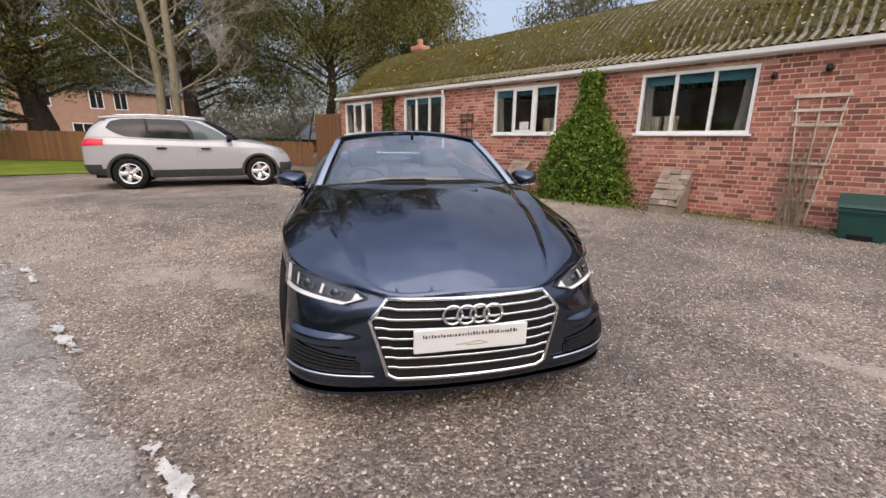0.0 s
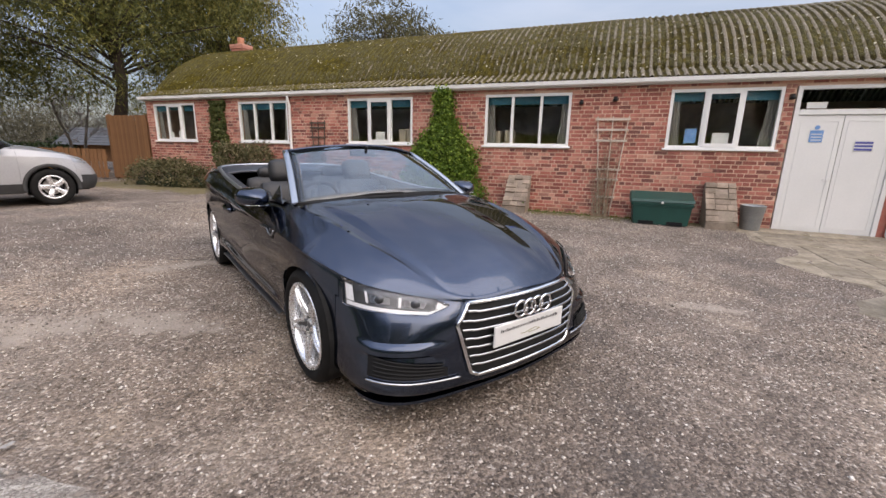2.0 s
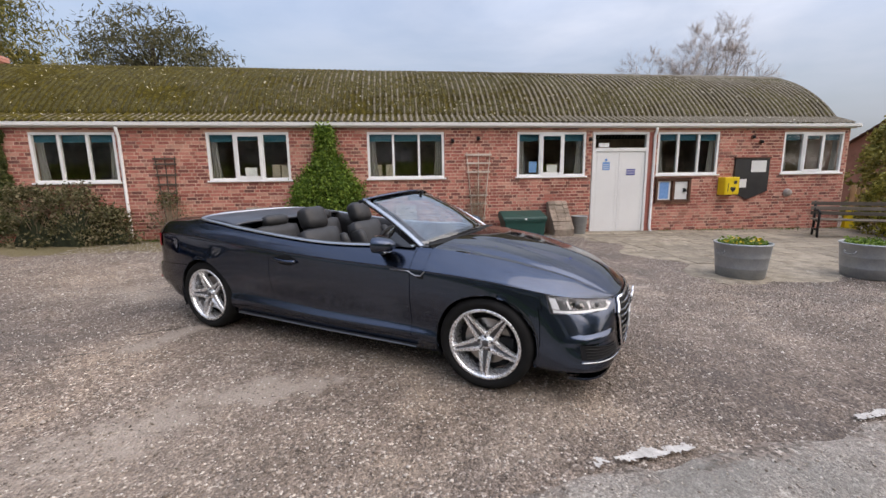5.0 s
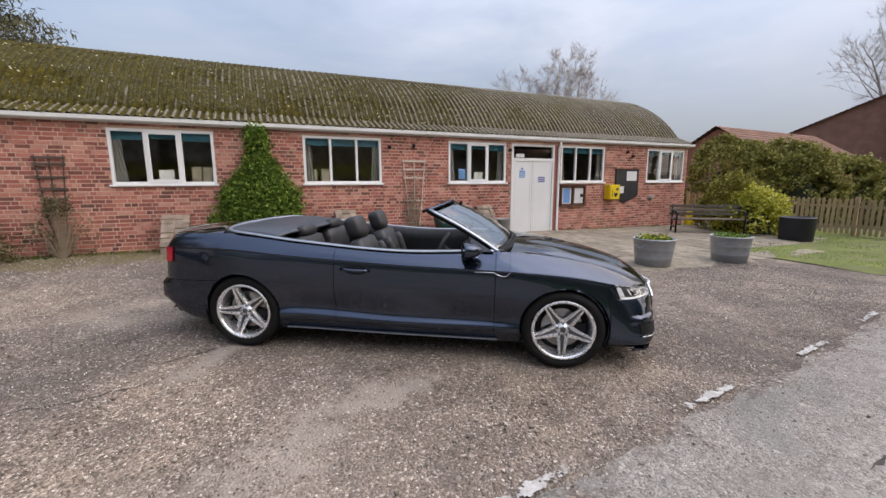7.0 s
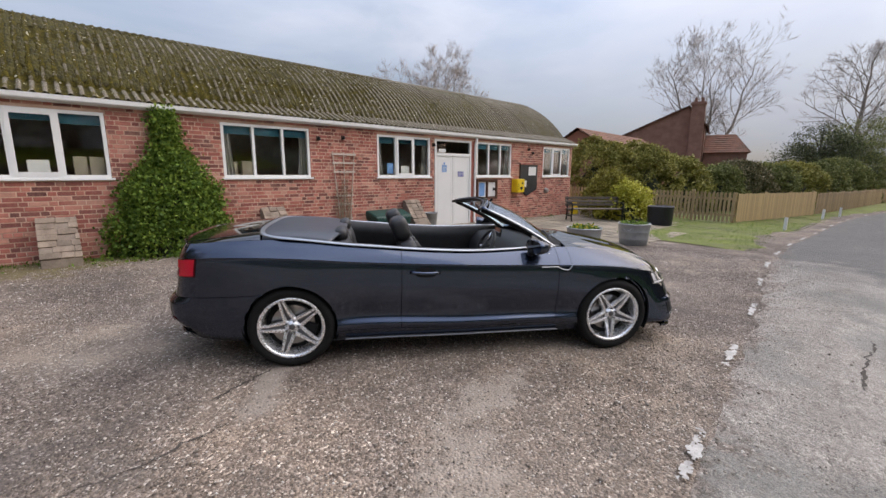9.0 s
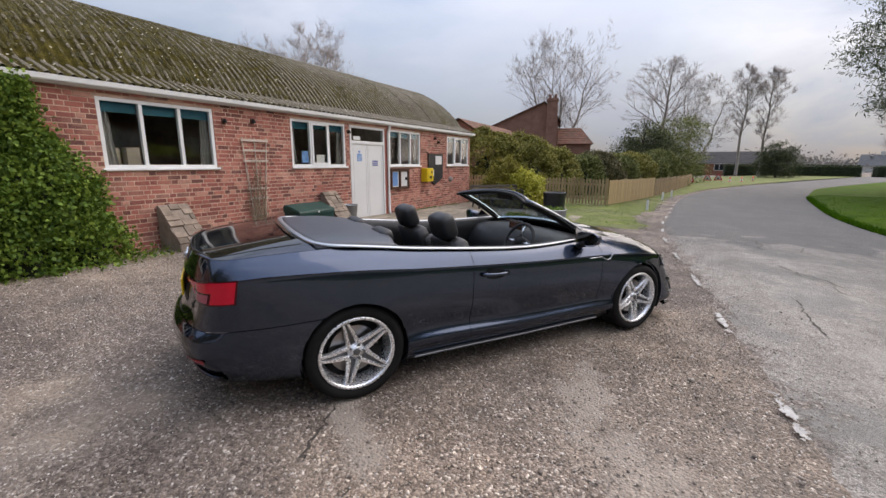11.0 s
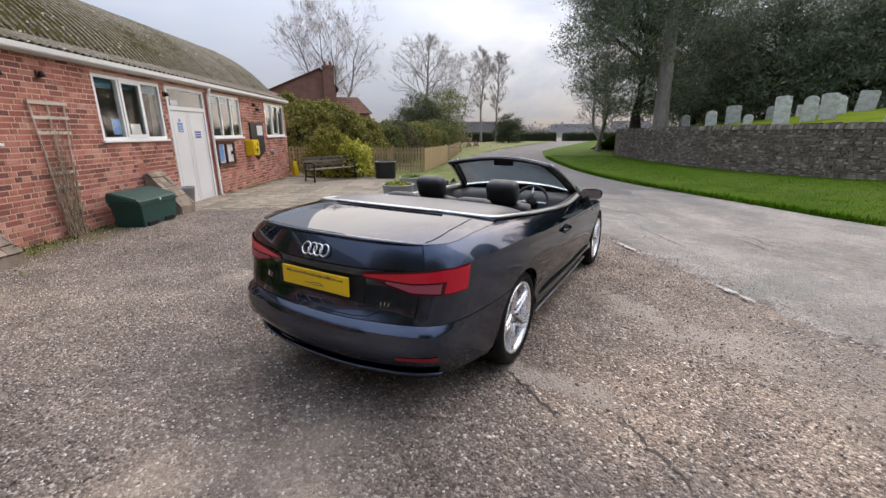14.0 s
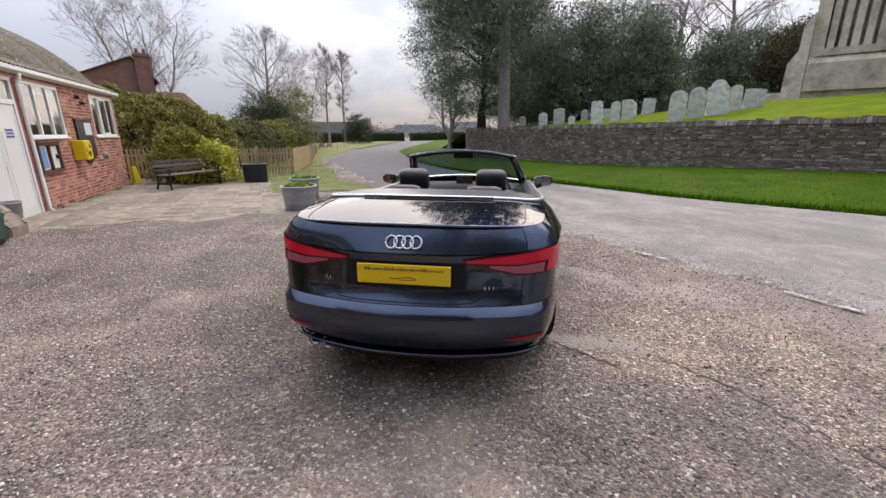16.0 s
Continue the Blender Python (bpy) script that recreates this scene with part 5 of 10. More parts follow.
# ---------------------------------------------------------------- foliage tools
def leaf_material(name, dark, mid_, light, rough=0.6):
    m, t, p = nodes_of(name)
    geo = t.nodes.new("ShaderNodeNewGeometry")
    n = tex(t, "Noise", 1.7, 3.0, 0.6)
    k = math_node(t, "ADD", math_node(t, "MULTIPLY", geo.outputs["Random Per Island"], 0.6), math_node(t, "MULTIPLY", n.outputs["Fac"], 0.4))
    col = ramp(t, k, (0.15, dark), (0.5, mid_), (0.85, light))
    t.links.new(col, p.inputs["Base Color"])
    p.inputs["Roughness"].default_value = rough
    p.inputs["Specular IOR Level"].default_value = 0.3
    tr = t.nodes.new("ShaderNodeBsdfTranslucent")
    t.links.new(col, tr.inputs["Color"])
    mx = t.nodes.new("ShaderNodeMixShader")
    mx.inputs[0].default_value = 0.25
    t.links.new(p.outputs[0], mx.inputs[1])
    t.links.new(tr.outputs[0], mx.inputs[2])
    t.links.new(mx.outputs[0], t.nodes["Material Output"].inputs["Surface"])
    return m


def leaf_cloud(name, centres, size, material, parent, seed, droop=0.0, aspect=0.6, label=""):
    """Many small folded leaves in one mesh."""
    rng = np.random.default_rng(seed)
    n = len(centres)
    C = np.asarray(centres, float)
    a = rng.normal(size=(n, 3))
    a[:, 2] -= droop
    a /= np.linalg.norm(a, axis=1, keepdims=True)
    b = rng.normal(size=(n, 3))
    b -= a * (a * b).sum(1, keepdims=True)
    b /= np.linalg.norm(b, axis=1, keepdims=True)
    c = np.cross(a, b)
    s = size * rng.uniform(0.6, 1.35, (n, 1))
    V = np.stack([C - a * s * 0.5, C + b * s * aspect * 0.5 + c * s * 0.12, C + a * s * 0.5, C - b * s * aspect * 0.5 + c * s * 0.12], 1).reshape(-1, 3)
    me = bpy.data.meshes.new(name)
    me.vertices.add(4 * n)
    me.vertices.foreach_set("co", V.astype(np.float32).ravel())
    me.loops.add(4 * n)
    me.loops.foreach_set("vertex_index", np.arange(4 * n, dtype=np.int32))
    me.polygons.add(n)
    me.polygons.foreach_set("loop_start", np.arange(0, 4 * n, 4, dtype=np.int32))
    me.update()
    me.materials.append(material)
    ob = new(name, me)
    if parent is not None:
        ob.parent = parent
    if label:
        ob["label"] = label
    return ob


def lump(rad, height, seed, sx=1.0, sy=1.0, rough_=0.18, seg=24, rings=12, power=1.0):
    """A closed uneven mound, flat at the foot."""
    bm = bmesh.new()
    rows = []
    for i in range(rings + 1):
        s = i / rings
        row = []
        for k in range(seg):
            a = 2 * math.pi * k / seg
            r = rad * math.cos(s * math.pi / 2) ** power
            q = 1 + rough_ * noise.noise((math.cos(a) * 1.7 + seed, math.sin(a) * 1.7, s * 2.4))
            row.append(bm.verts.new((r * q * sx * math.cos(a), r * q * sy * math.sin(a), height * math.sin(s * math.pi / 2) * (1 + 0.5 * rough_ * noise.noise((seed, a, s))))))
        rows.append(row)
    for a, b in zip(rows, rows[1:]):
        for k in range(seg):
            j = (k + 1) % seg
            bm.faces.new((a[k], a[j], b[j], b[k]))
    bmesh.ops.remove_doubles(bm, verts=bm.verts, dist=0.002)
    return bm


IVY = leaf_material("ivy_leaf", (0.038, 0.080, 0.010), (0.115, 0.195, 0.026), (0.28, 0.38, 0.06))
DARKIVY = leaf_material("dull_ivy_leaf", (0.034, 0.050, 0.014), (0.095, 0.115, 0.034), (0.21, 0.21, 0.085))
# solid filler for plants; the inner shade is put into its dark colour
CORE = surface("shaded_foliage_core", (0.014, 0.020, 0.008), (0.032, 0.040, 0.016), 0.95, 5.0, 40.0, 0.3, 0.02)
rng0 = np.random.default_rng(11)


def shell_points(n, shape, rng, clumps=0.55):
    """Leaf places in clumps on a mound; shape(direction angle, height share) gives radius share."""
    out = []
    while len(out) < n:
        s = rng.random() ** 0.8
        a = rng.uniform(0, 2 * math.pi)
        c = shape(a, s)
        k = int(rng.integers(8, 26))
        q = c + rng.normal(size=(k, 3)) * rng.uniform(0.04, 0.10)
        out.extend(q.tolist())
    return np.array(out[:n])


def ivy_shape(a, s):
    # wide at the foot, leaning on the wall, drawn out to a stem under the eaves
    prof = float(np.interp(s, [0, 0.25, 0.5, 0.70, 0.78, 1.0], [1.0, 0.92, 0.62, 0.26, 0.11, 0.08]))
    q = 1 + 0.34 * noise.noise((math.cos(a) * 2, math.sin(a) * 2, s * 5)) + 0.14 * noise.noise((math.cos(a) * 6, math.sin(a) * 6, s * 14))
    return np.array([0.92 * prof * q * math.cos(a), -0.05 - abs(0.58 * prof * q * math.sin(a)), 2.52 * s])


ivy = thing("ivy_bush", "dense green ivy mound climbing the brick wall to the gutter", "ivy", at=Matrix.Translation((-4.10, FY - 0.02, 0.12)))
leaf_cloud("foliage", shell_points(27000, ivy_shape, rng0), 0.056, IVY, ivy, 1, droop=0.5, aspect=0.85)
# dark filler behind the ivy leaves, coloured as their inner shade
bm = bmesh.new()
rows = []
for i in range(13):
    s = i / 12
    rows.append([bm.verts.new((p[0] * 0.86, p[1] * 0.86, p[2])) for p in (ivy_shape(math.pi * (1 + k / 12), s) for k in range(13))])
for a, b in zip(rows, rows[1:]):
    for k in range(12):
        bm.faces.new((a[k], a[k + 1], b[k + 1], b[k]))
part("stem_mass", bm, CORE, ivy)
# trailing ivy at its foot
leaf_cloud("trailing_foliage", np.stack([rng0.normal(0.05, 0.7, 1200), -np.abs(rng0.normal(0.40, 0.25, 1200)), np.abs(rng0.normal(0.03, 0.07, 1200))], 1), 0.06, IVY, ivy, 2, aspect=0.8)

strip_ivy = thing("wall_ivy", "flat strip of dull ivy on the brick wall", "ivy", at=Matrix.Translation((-11.05, FY - 0.02, 0)))
pts = []
while len(pts) < 5200:
    x, z = rng0.uniform(-0.5, 0.5), rng0.uniform(0.45, 2.62)
    w = 0.40 * (0.72 + 0.35 * noise.noise((2.0, z * 1.6, 0))) * (1 if z > 0.9 else 0.85)
    if abs(x - 0.06 * noise.noise((z * 2, 4, 1))) < w and noise.noise((x * 5, z * 5, 7)) > -0.35:
        pts.append((x, -abs(rng0.normal(0.03, 0.035)), z))
leaf_cloud("foliage", pts, 0.075, DARKIVY, strip_ivy, 3, droop=0.6, aspect=0.85)


def shrub(name, label, x, y, rad, h, n, size, material, seed, sx=1.0, sy=1.0, core=True, cat="shrub", stems=0):
    rng = np.random.default_rng(seed)
    th = thing(name, label, cat, at=Matrix.Translation((x, y, gz(x, y) - 0.01)))

    def shape(a, s):
        q = 1 + 0.34 * noise.noise((math.cos(a) * 1.8 + seed, math.sin(a) * 1.8, s * 3)) + 0.18 * noise.noise((math.cos(a) * 5 + seed, math.sin(a) * 5, s * 7))
        r = rad * q * math.cos(s * math.pi / 2) ** 0.65
        return np.array([r * sx * math.cos(a), r * sy * math.sin(a), h * math.sin(s * math.pi / 2) * (1 + 0.25 * noise.noise((a, seed, s)))])
    leaf_cloud("foliage", shell_points(n, shape, rng), size, material, th, seed)
    # dark lump that closes the shrub, with inner shade in its colour
    if core:
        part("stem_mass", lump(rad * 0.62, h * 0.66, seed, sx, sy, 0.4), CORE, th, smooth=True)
    if stems:
        bm = bmesh.new()
        for k in range(stems):
            a, t_ = rng.uniform(0, 2 * math.pi), rng.uniform(0.2, 1.0)
            tip = Vector(shape(a, t_)) * rng.uniform(0.9, 1.15)
            tube(bm, [(tip.x * 0.1, tip.y * 0.1, 0), (tip.x * 0.5, tip.y * 0.5, tip.z * 0.6), tip], 0.012, 4, 0.003)
        part("branchwork", bm, TWIG, th)
    return th


ROSE = leaf_material("dull_rose_leaf", (0.048, 0.048, 0.022), (0.115, 0.110, 0.045), (0.30, 0.25, 0.15))
for k, (x, y, r, h) in enumerate(((-13.3, 8.25, 0.8, 0.60), (-12.3, 8.2, 0.75, 0.66), (-11.5, 8.3, 0.55, 0.5), (-10.1, 8.4, 0.6, 1.15), (-9.3, 8.4, 0.66, 1.15), (-8.65, 8.45, 0.42, 0.7))):
    shrub("border_shrub", "low dull-green rambling shrub below the hall windows", x, y, r, h, 3000, 0.062, ROSE, 20 + k, 1.0, 0.62, stems=70)
shrub("border_shrub", "brown sparse shrub beside the trellis", -7.55, 8.6, 0.36, 1.0, 700, 0.05, ROSE, 33, 1.2, 0.5, core=False, stems=40)

# ---------------------------------------------------------------- things along the wall
RENDER_ = surface("weathered_cement_cap", (0.17, 0.135, 0.105), (0.36, 0.29, 0.23), 0.95, 5.0, 50.0, 0.6, 0.01, dirt=(0.15, 0.13, 0.09))
RUBBLE = surface("rubble_stone", (0.15, 0.115, 0.085), (0.38, 0.30, 0.235), 0.95, 6.0, 60.0, 0.6, 0.01, vary=0.6)


def buttress(x, top, w=0.48, deep=0.62):
    th = thing("stub_buttress", "short weathered buttress with worn stepped sloping face", "buttress", at=Matrix.Translation((x, FY, gz(x, FY) - 0.03)))
    rng = random.Random(int(x * 100))
    h = top - gz(x, FY)
    bm = bmesh.new()
    prism(bm, [(-deep, 0.0), (0.0, 0.0), (0.0, h), (-0.07, h), (-deep, 0.16)], -w / 2, w / 2, Matrix.Rotation(radians(90), 4, "Z"))
    for v in bm.verts:
        v.co += Vector((rng.uniform(-0.012, 0.012), rng.uniform(-0.012, 0.0), rng.uniform(-0.01, 0.01)))
    bmesh.ops.bevel(bm, geom=list(bm.edges), offset=0.014, segments=2, affect="EDGES")
    part("rendered_body", bm, RENDER_, th)
    # worn tile courses that step down the slope
    n = 7
    run = math.hypot(deep - 0.07, h - 0.16)
    pitch_ = math.degrees(math.atan2(h - 0.16, deep - 0.07))
    for k in range(n):
        q = (k + 0.5) / n
        xx = -w / 2 - 0.012
        while xx < w / 2 - 0.03:
            l = min(rng.uniform(0.14, 0.26), w / 2 + 0.012 - xx)
            if rng.random() < 0.86:
                bm = bmesh.new()
                box(bm, xx + 0.004, xx + l - 0.004, -run / n * 0.52, run / n * 0.50, -0.02, rng.uniform(0.016, 0.034), 0.007, pose(0, -deep + (deep - 0.07) * q, 0.16 + (h - 0.16) * q, pitch_ + rng.uniform(-9, -2), 0, 0))
                part("stone", bm, RUBBLE, th)
            xx += l


for x in (-5.72, -2.28, 1.50):
    buttress(x, 0.92)
buttress(-9.15, 0.92)

GREEN = surface("dark_green_plastic", (0.006, 0.045, 0.037), (0.012, 0.070, 0.057), 0.45, 3.0, 80.0, 0.15, 0.002)
gb = thing("grit_bin", "dark green plastic grit bin against the hall wall", "grit bin", at=Matrix.Translation((0.50, 8.42, gz(0.5, 8.42))))
bm = bmesh.new()
a = [(-0.50, -0.25), (0.50, -0.25), (0.50, 0.25), (-0.50, 0.25)]
rows = [[bm.verts.new((x * k, y * k, z)) for x, y in a] for k, z in ((0.92, 0.0), (1.0, 0.36), (1.05, 0.36), (1.05, 0.41))]
for p_, q_ in zip(rows, rows[1:]):
    for i in range(4):
        j = (i + 1) % 4
        bm.faces.new((p_[i], p_[j], q_[j], q_[i]))
bm.faces.new(rows[0][::-1])
bm.faces.new(rows[-1])
bmesh.ops.bevel(bm, geom=list(bm.edges), offset=0.012, segments=2, affect="EDGES")
part("body", bm, GREEN, gb)
bm = bmesh.new()
prism(bm, [(-0.26, 0.412), (0.275, 0.412), (0.275, 0.56), (0.22, 0.60), (-0.23, 0.47)], -0.54, 0.54, Matrix.Rotation(radians(90), 4, "Z"))
bmesh.ops.bevel(bm, geom=list(bm.edges), offset=0.02, segments=2, affect="EDGES")
part("lid", bm, GREEN, gb)
# black blocks stand in for the shaded openings between the bin's feet
for x in (-0.24, 0.24):
    part("skid_slot_shade", boxes((x - 0.13, x + 0.13, -0.247, -0.20, -0.0, 0.075), bev=0.004), BLACK, gb)
part("hasp", boxes((-0.02, 0.02, -0.285, -0.262, 0.40, 0.44), bev=0.004), PLATEWHITE, gb)

ZINC = surface("galvanised_zinc", (0.27, 0.29, 0.305), (0.44, 0.46, 0.475), 0.5, 4.0, 45.0, 0.08, 0.002, metal=0.7, dirt=(0.24, 0.25, 0.25))
SOIL = surface("planting_soil", (0.02, 0.016, 0.010), (0.05, 0.04, 0.028), 0.95, 8, 60, 0.8, 0.02)
bk = thing("zinc_bucket", "galvanised metal bucket beside the entrance door", "bucket", at=Matrix.Translation((2.02, 8.58, gz(2.02, 8.58))))
bm = bmesh.new()
lathe(bm, [(0.0, 0.0), (0.145, 0.0), (0.15, 0.02), (0.195, 0.43), (0.205, 0.44), (0.2, 0.45), (0.19, 0.43), (0.142, 0.03), (0.0, 0.03)], 28)
part("pail", bm, ZINC, bk, smooth=True)


def zinc_tub(x, y, seed, flowers):
    th = thing("zinc_tub", "round galvanised planting tub with small yellow flowers" if flowers else "round galvanised planting tub with low plants", "planter", at=Matrix.Translation((x, y, gz(x, y))), group="zinc tubs on the paving")
    bm = bmesh.new()
    prof = [(0.0, 0.0), (0.285, 0.0), (0.30, 0.015), (0.315, 0.14), (0.32, 0.15), (0.318, 0.16), (0.33, 0.30), (0.336, 0.31), (0.334, 0.32), (0.35, 0.475), (0.362, 0.485), (0.362, 0.50), (0.35, 0.505), (0.342, 0.49), (0.33, 0.43)]
    lathe(bm, prof, 44, cap=False)
    part("tub", bm, ZINC, th, smooth=True)
    bm = bmesh.new()
    lathe(bm, [(0.0, 0.455), (0.2, 0.45), (0.333, 0.43)], 24, cap=False)
    part("soil", bm, SOIL, th, smooth=True)
    for s in (0, math.pi):
        bm = bmesh.new()
        tube(bm, [(0.36 * math.cos(s + d), 0.36 * math.sin(s + d), z) for d, z in ((-0.22, 0.40), (-0.2, 0.36), (0, 0.345), (0.2, 0.36), (0.22, 0.40))], 0.008, 6)
        part("handle", bm, ZINC, th, smooth=True)
    rng = np.random.default_rng(seed)
    r, a = 0.30 * np.sqrt(rng.random(700)), rng.uniform(0, 6.3, 700)
    leaf_cloud("foliage", np.stack([r * np.cos(a), r * np.sin(a), 0.46 + np.abs(rng.normal(0.02, 0.035, 700))], 1), 0.05, IVY, th, seed)
    if flowers:
        r, a = 0.27 * np.sqrt(rng.random(46)), rng.uniform(0, 6.3, 46)
        petals = leaf_cloud("flowers", np.stack([r * np.cos(a), r * np.sin(a), 0.505 + np.abs(rng.normal(0.01, 0.015, 46))], 1), 0.042, leaf_material("yellow_petal", (0.55, 0.36, 0.01), (0.72, 0.52, 0.02), (0.80, 0.66, 0.10)), th, seed + 1, aspect=0.9)
        tagged(petals, kind="stuff")


zinc_tub(2.40, 4.08, 5, True)
zinc_tub(4.22, 3.82, 6, False)

barrel = thing("dark_planter", "round dark blue-black planter tub on the paving", "planter", at=Matrix.Translation((9.1, 5.05, gz(9.1, 5.05))))
bm = bmesh.new()
lathe(bm, [(0.0, 0.0), (0.36, 0.0), (0.375, 0.02), (0.40, 0.60), (0.41, 0.62), (0.39, 0.64), (0.37, 0.60), (0.0, 0.58)], 32)
part("tub", bm, surface("blue_black_plastic", (0.008, 0.009, 0.016), (0.016, 0.018, 0.028), 0.5, 4, 40, 0.1), barrel, smooth=True)

BENCH = surface("weathered_bench_wood", (0.085, 0.066, 0.050), (0.20, 0.165, 0.13), 0.85, 2.0, 40.0, 0.4, 0.003, stretch=(1, 10, 10), vary=0.5)
IRON = plain("dark_cast_iron", (0.012, 0.012, 0.013), 0.55, 0.3)
bn = thing("park_bench", "weathered slatted wooden bench with dark iron ends", "bench", at=Matrix.Translation((8.12, 6.86, gz(8.1, 6.9))) @ Matrix.Rotation(radians(-38.5), 4, "Z"))
for k in range(5):
    part("seat_slat", boxes((-0.98, 0.98, -0.20 + k * 0.09, -0.125 + k * 0.09, 0.42 + 0.004 * abs(k - 2), 0.45 + 0.004 * abs(k - 2)), bev=0.005), BENCH, bn)
for k in range(3):
    bm = bmesh.new()
    box(bm, -0.98, 0.98, 0.255 + 0.02 * k, 0.28 + 0.02 * k, 0.53 + 0.115 * k, 0.615 + 0.115 * k, 0.005)
    part("back_slat", bm, BENCH, bn)
for x in (-0.90, 0.90):
    bm = bmesh.new()
    for pts in ([(x, -0.22, 0), (x, -0.19, 0.22), (x, -0.22, 0.42), (x, -0.24, 0.60)], [(x, 0.32, 0), (x, 0.25, 0.25), (x, 0.25, 0.45), (x, 0.33, 0.86)], [(x, -0.22, 0.41), (x, 0.26, 0.41)], [(x, -0.27, 0.60), (x, -0.1, 0.66), (x, 0.27, 0.64)], [(x, -0.20, 0.2), (x, 0.27, 0.2)]):
        tube(bm, pts, 0.026, 6)
    part("end_frame", bm, IRON, bn, smooth=True)
yb = thing("wet_floor_sign", "small folded yellow floor sign against the wall corner", "floor sign", at=Matrix.Translation((9.95, 8.72, gz(9.9, 8.7))) @ Matrix.Rotation(radians(-20), 4, "Z"))
for s in (1, -1):
    bm = bmesh.new()
    prism(bm, [(-0.14, 0.0), (0.14, 0.0), (0.10, 0.58), (-0.10, 0.58)], -0.008, 0.008, Matrix.Translation((0, s * 0.09, 0)) @ Matrix.Rotation(radians(s * 9), 4, "X"))
    part("leaf", bm, YELLOW, yb)

# forsythia and hedge shrubs by the fence
FORS = leaf_material("yellow_olive_leaf", (0.085, 0.085, 0.014), (0.24, 0.215, 0.034), (0.46, 0.40, 0.09))
OLIVE = leaf_material("olive_leaf", (0.10, 0.105, 0.022), (0.235, 0.225, 0.052), (0.42, 0.38, 0.11))
LAUREL = leaf_material("laurel_leaf", (0.060, 0.080, 0.022), (0.155, 0.175, 0.052), (0.31, 0.31, 0.11))
GOLD = leaf_material("golden_variegated_leaf", (0.20, 0.21, 0.02), (0.48, 0.46, 0.05), (0.74, 0.70, 0.20))
shrub("olive_shrub", "rounded yellow-green evergreen shrub behind the bench", 9.95, 7.15, 1.0, 1.62, 11000, 0.085, FORS, 41, 1.0, 1.0)
shrub("golden_shrub", "golden variegated evergreen shrub beside the bench", 9.72, 6.60, 0.92, 1.22, 8000, 0.10, GOLD, 42)
for k, (x, y, r, h, mm, nm) in enumerate(((13.4, 9.6, 1.6, 3.0, OLIVE, "olive"), (14.9, 8.2, 1.7, 2.8, OLIVE, "laurel"), (16.8, 7.4, 1.7, 2.3, OLIVE, "olive"), (18.9, 6.4, 1.6, 2.0, LAUREL, "laurel"), (21.2, 5.8, 1.8, 2.3, ROSE, "dull"), (23.5, 5.0, 1.6, 2.2, LAUREL, "laurel"), (26.0, 4.4, 1.9, 2.4, OLIVE, "olive"), (29.0, 3.6, 1.9, 2.3, LAUREL, "laurel"), (33.0, 3.0, 2.2, 2.8, LAUREL, "laurel"))):
    shrub("garden_shrub", "%s-green evergreen garden shrub behind the picket fence" % nm, x, y, r, h * 1.0, 17000, 0.115, mm, 50 + k, stems=40)

# ---------------------------------------------------------------- fences
PICKET = surface("picket_wood", (0.27, 0.185, 0.10), (0.44, 0.315, 0.18), 0.85, 3.0, 40.0, 0.3, 0.003, stretch=(6, 6, 1), vary=0.4)
PALEWOOD = surface("new_pale_timber", (0.40, 0.27, 0.13), (0.54, 0.39, 0.20), 0.8, 3.0, 40.0, 0.3, 0.003, stretch=(6, 6, 1), vary=0.3)
BROWN = surface("red_brown_stained_timber", (0.135, 0.062, 0.025), (0.235, 0.115, 0.048), 0.8, 3.0, 40.0, 0.3, 0.003, stretch=(6, 6, 1), vary=0.3)


def fence(name, label, p0, p1, h, pitch, width, material, pointed=True, post_every=2.4, rail_side=1, stagger=0.0, z_of=gz):
    p0, p1 = Vector(p0), Vector(p1)
    ln = (p1 - p0).length
    th = thing(name, label, "fence", at=Matrix.Translation((p0.x, p0.y, 0)) @ Matrix.Rotation(math.atan2(p1.y - p0.y, p1.x - p0.x), 4, "Z"))
    zl = lambda s: z_of(p0.x + (p1.x - p0.x) * s / ln, p0.y + (p1.y - p0.y) * s / ln)
    bm = bmesh.new()
    w = width / 2
    out = [(-w, 0.05), (w, 0.05), (w, h - (0.05 if pointed else 0)), (0, h), (-w, h - (0.05 if pointed else 0))]
    prism(bm, out, -0.009, 0.009)
    me = finish("picket", bm, material)
    n = int(ln / pitch)
    rng = random.Random(int(ln * 100))
    for k in range(n):
        s = (k + 0.5) * pitch
        ob = new("picket", me)
        ob.parent = th
        ob.matrix_basis = pose(s, rng.uniform(-0.002, 0.002), zl(s) + rng.uniform(-0.012, 0.012), 0, rng.uniform(-0.8, 0.8), 0)
    for z in (0.28, h - 0.25):
        bm = bmesh.new()
        vs0 = [bm.verts.new((0, y, zl(0) + zz)) for y, zz in ((0.01, z - 0.04), (0.05, z - 0.04), (0.05, z + 0.04), (0.01, z + 0.04))]
        vs1 = [bm.verts.new((ln, y, zl(ln) + zz)) for y, zz in ((0.01, z - 0.04), (0.05, z - 0.04), (0.05, z + 0.04), (0.01, z + 0.04))]
        for i in range(4):
            j = (i + 1) % 4
            bm.faces.new((vs0[i], vs0[j], vs1[j], vs1[i]))
        bm.faces.new(vs0[::-1])
        bm.faces.new(vs1)
        part("rail", bm, material, th)
    s = 0.0
    while s <= ln + 0.01:
        bm = bmesh.new()
        box(bm, s - 0.05, s + 0.05, 0.05, 0.15, zl(s) - 0.1, zl(s) + h + 0.04, 0.006)
        part("post", bm, material, th)
        s += post_every
    return th


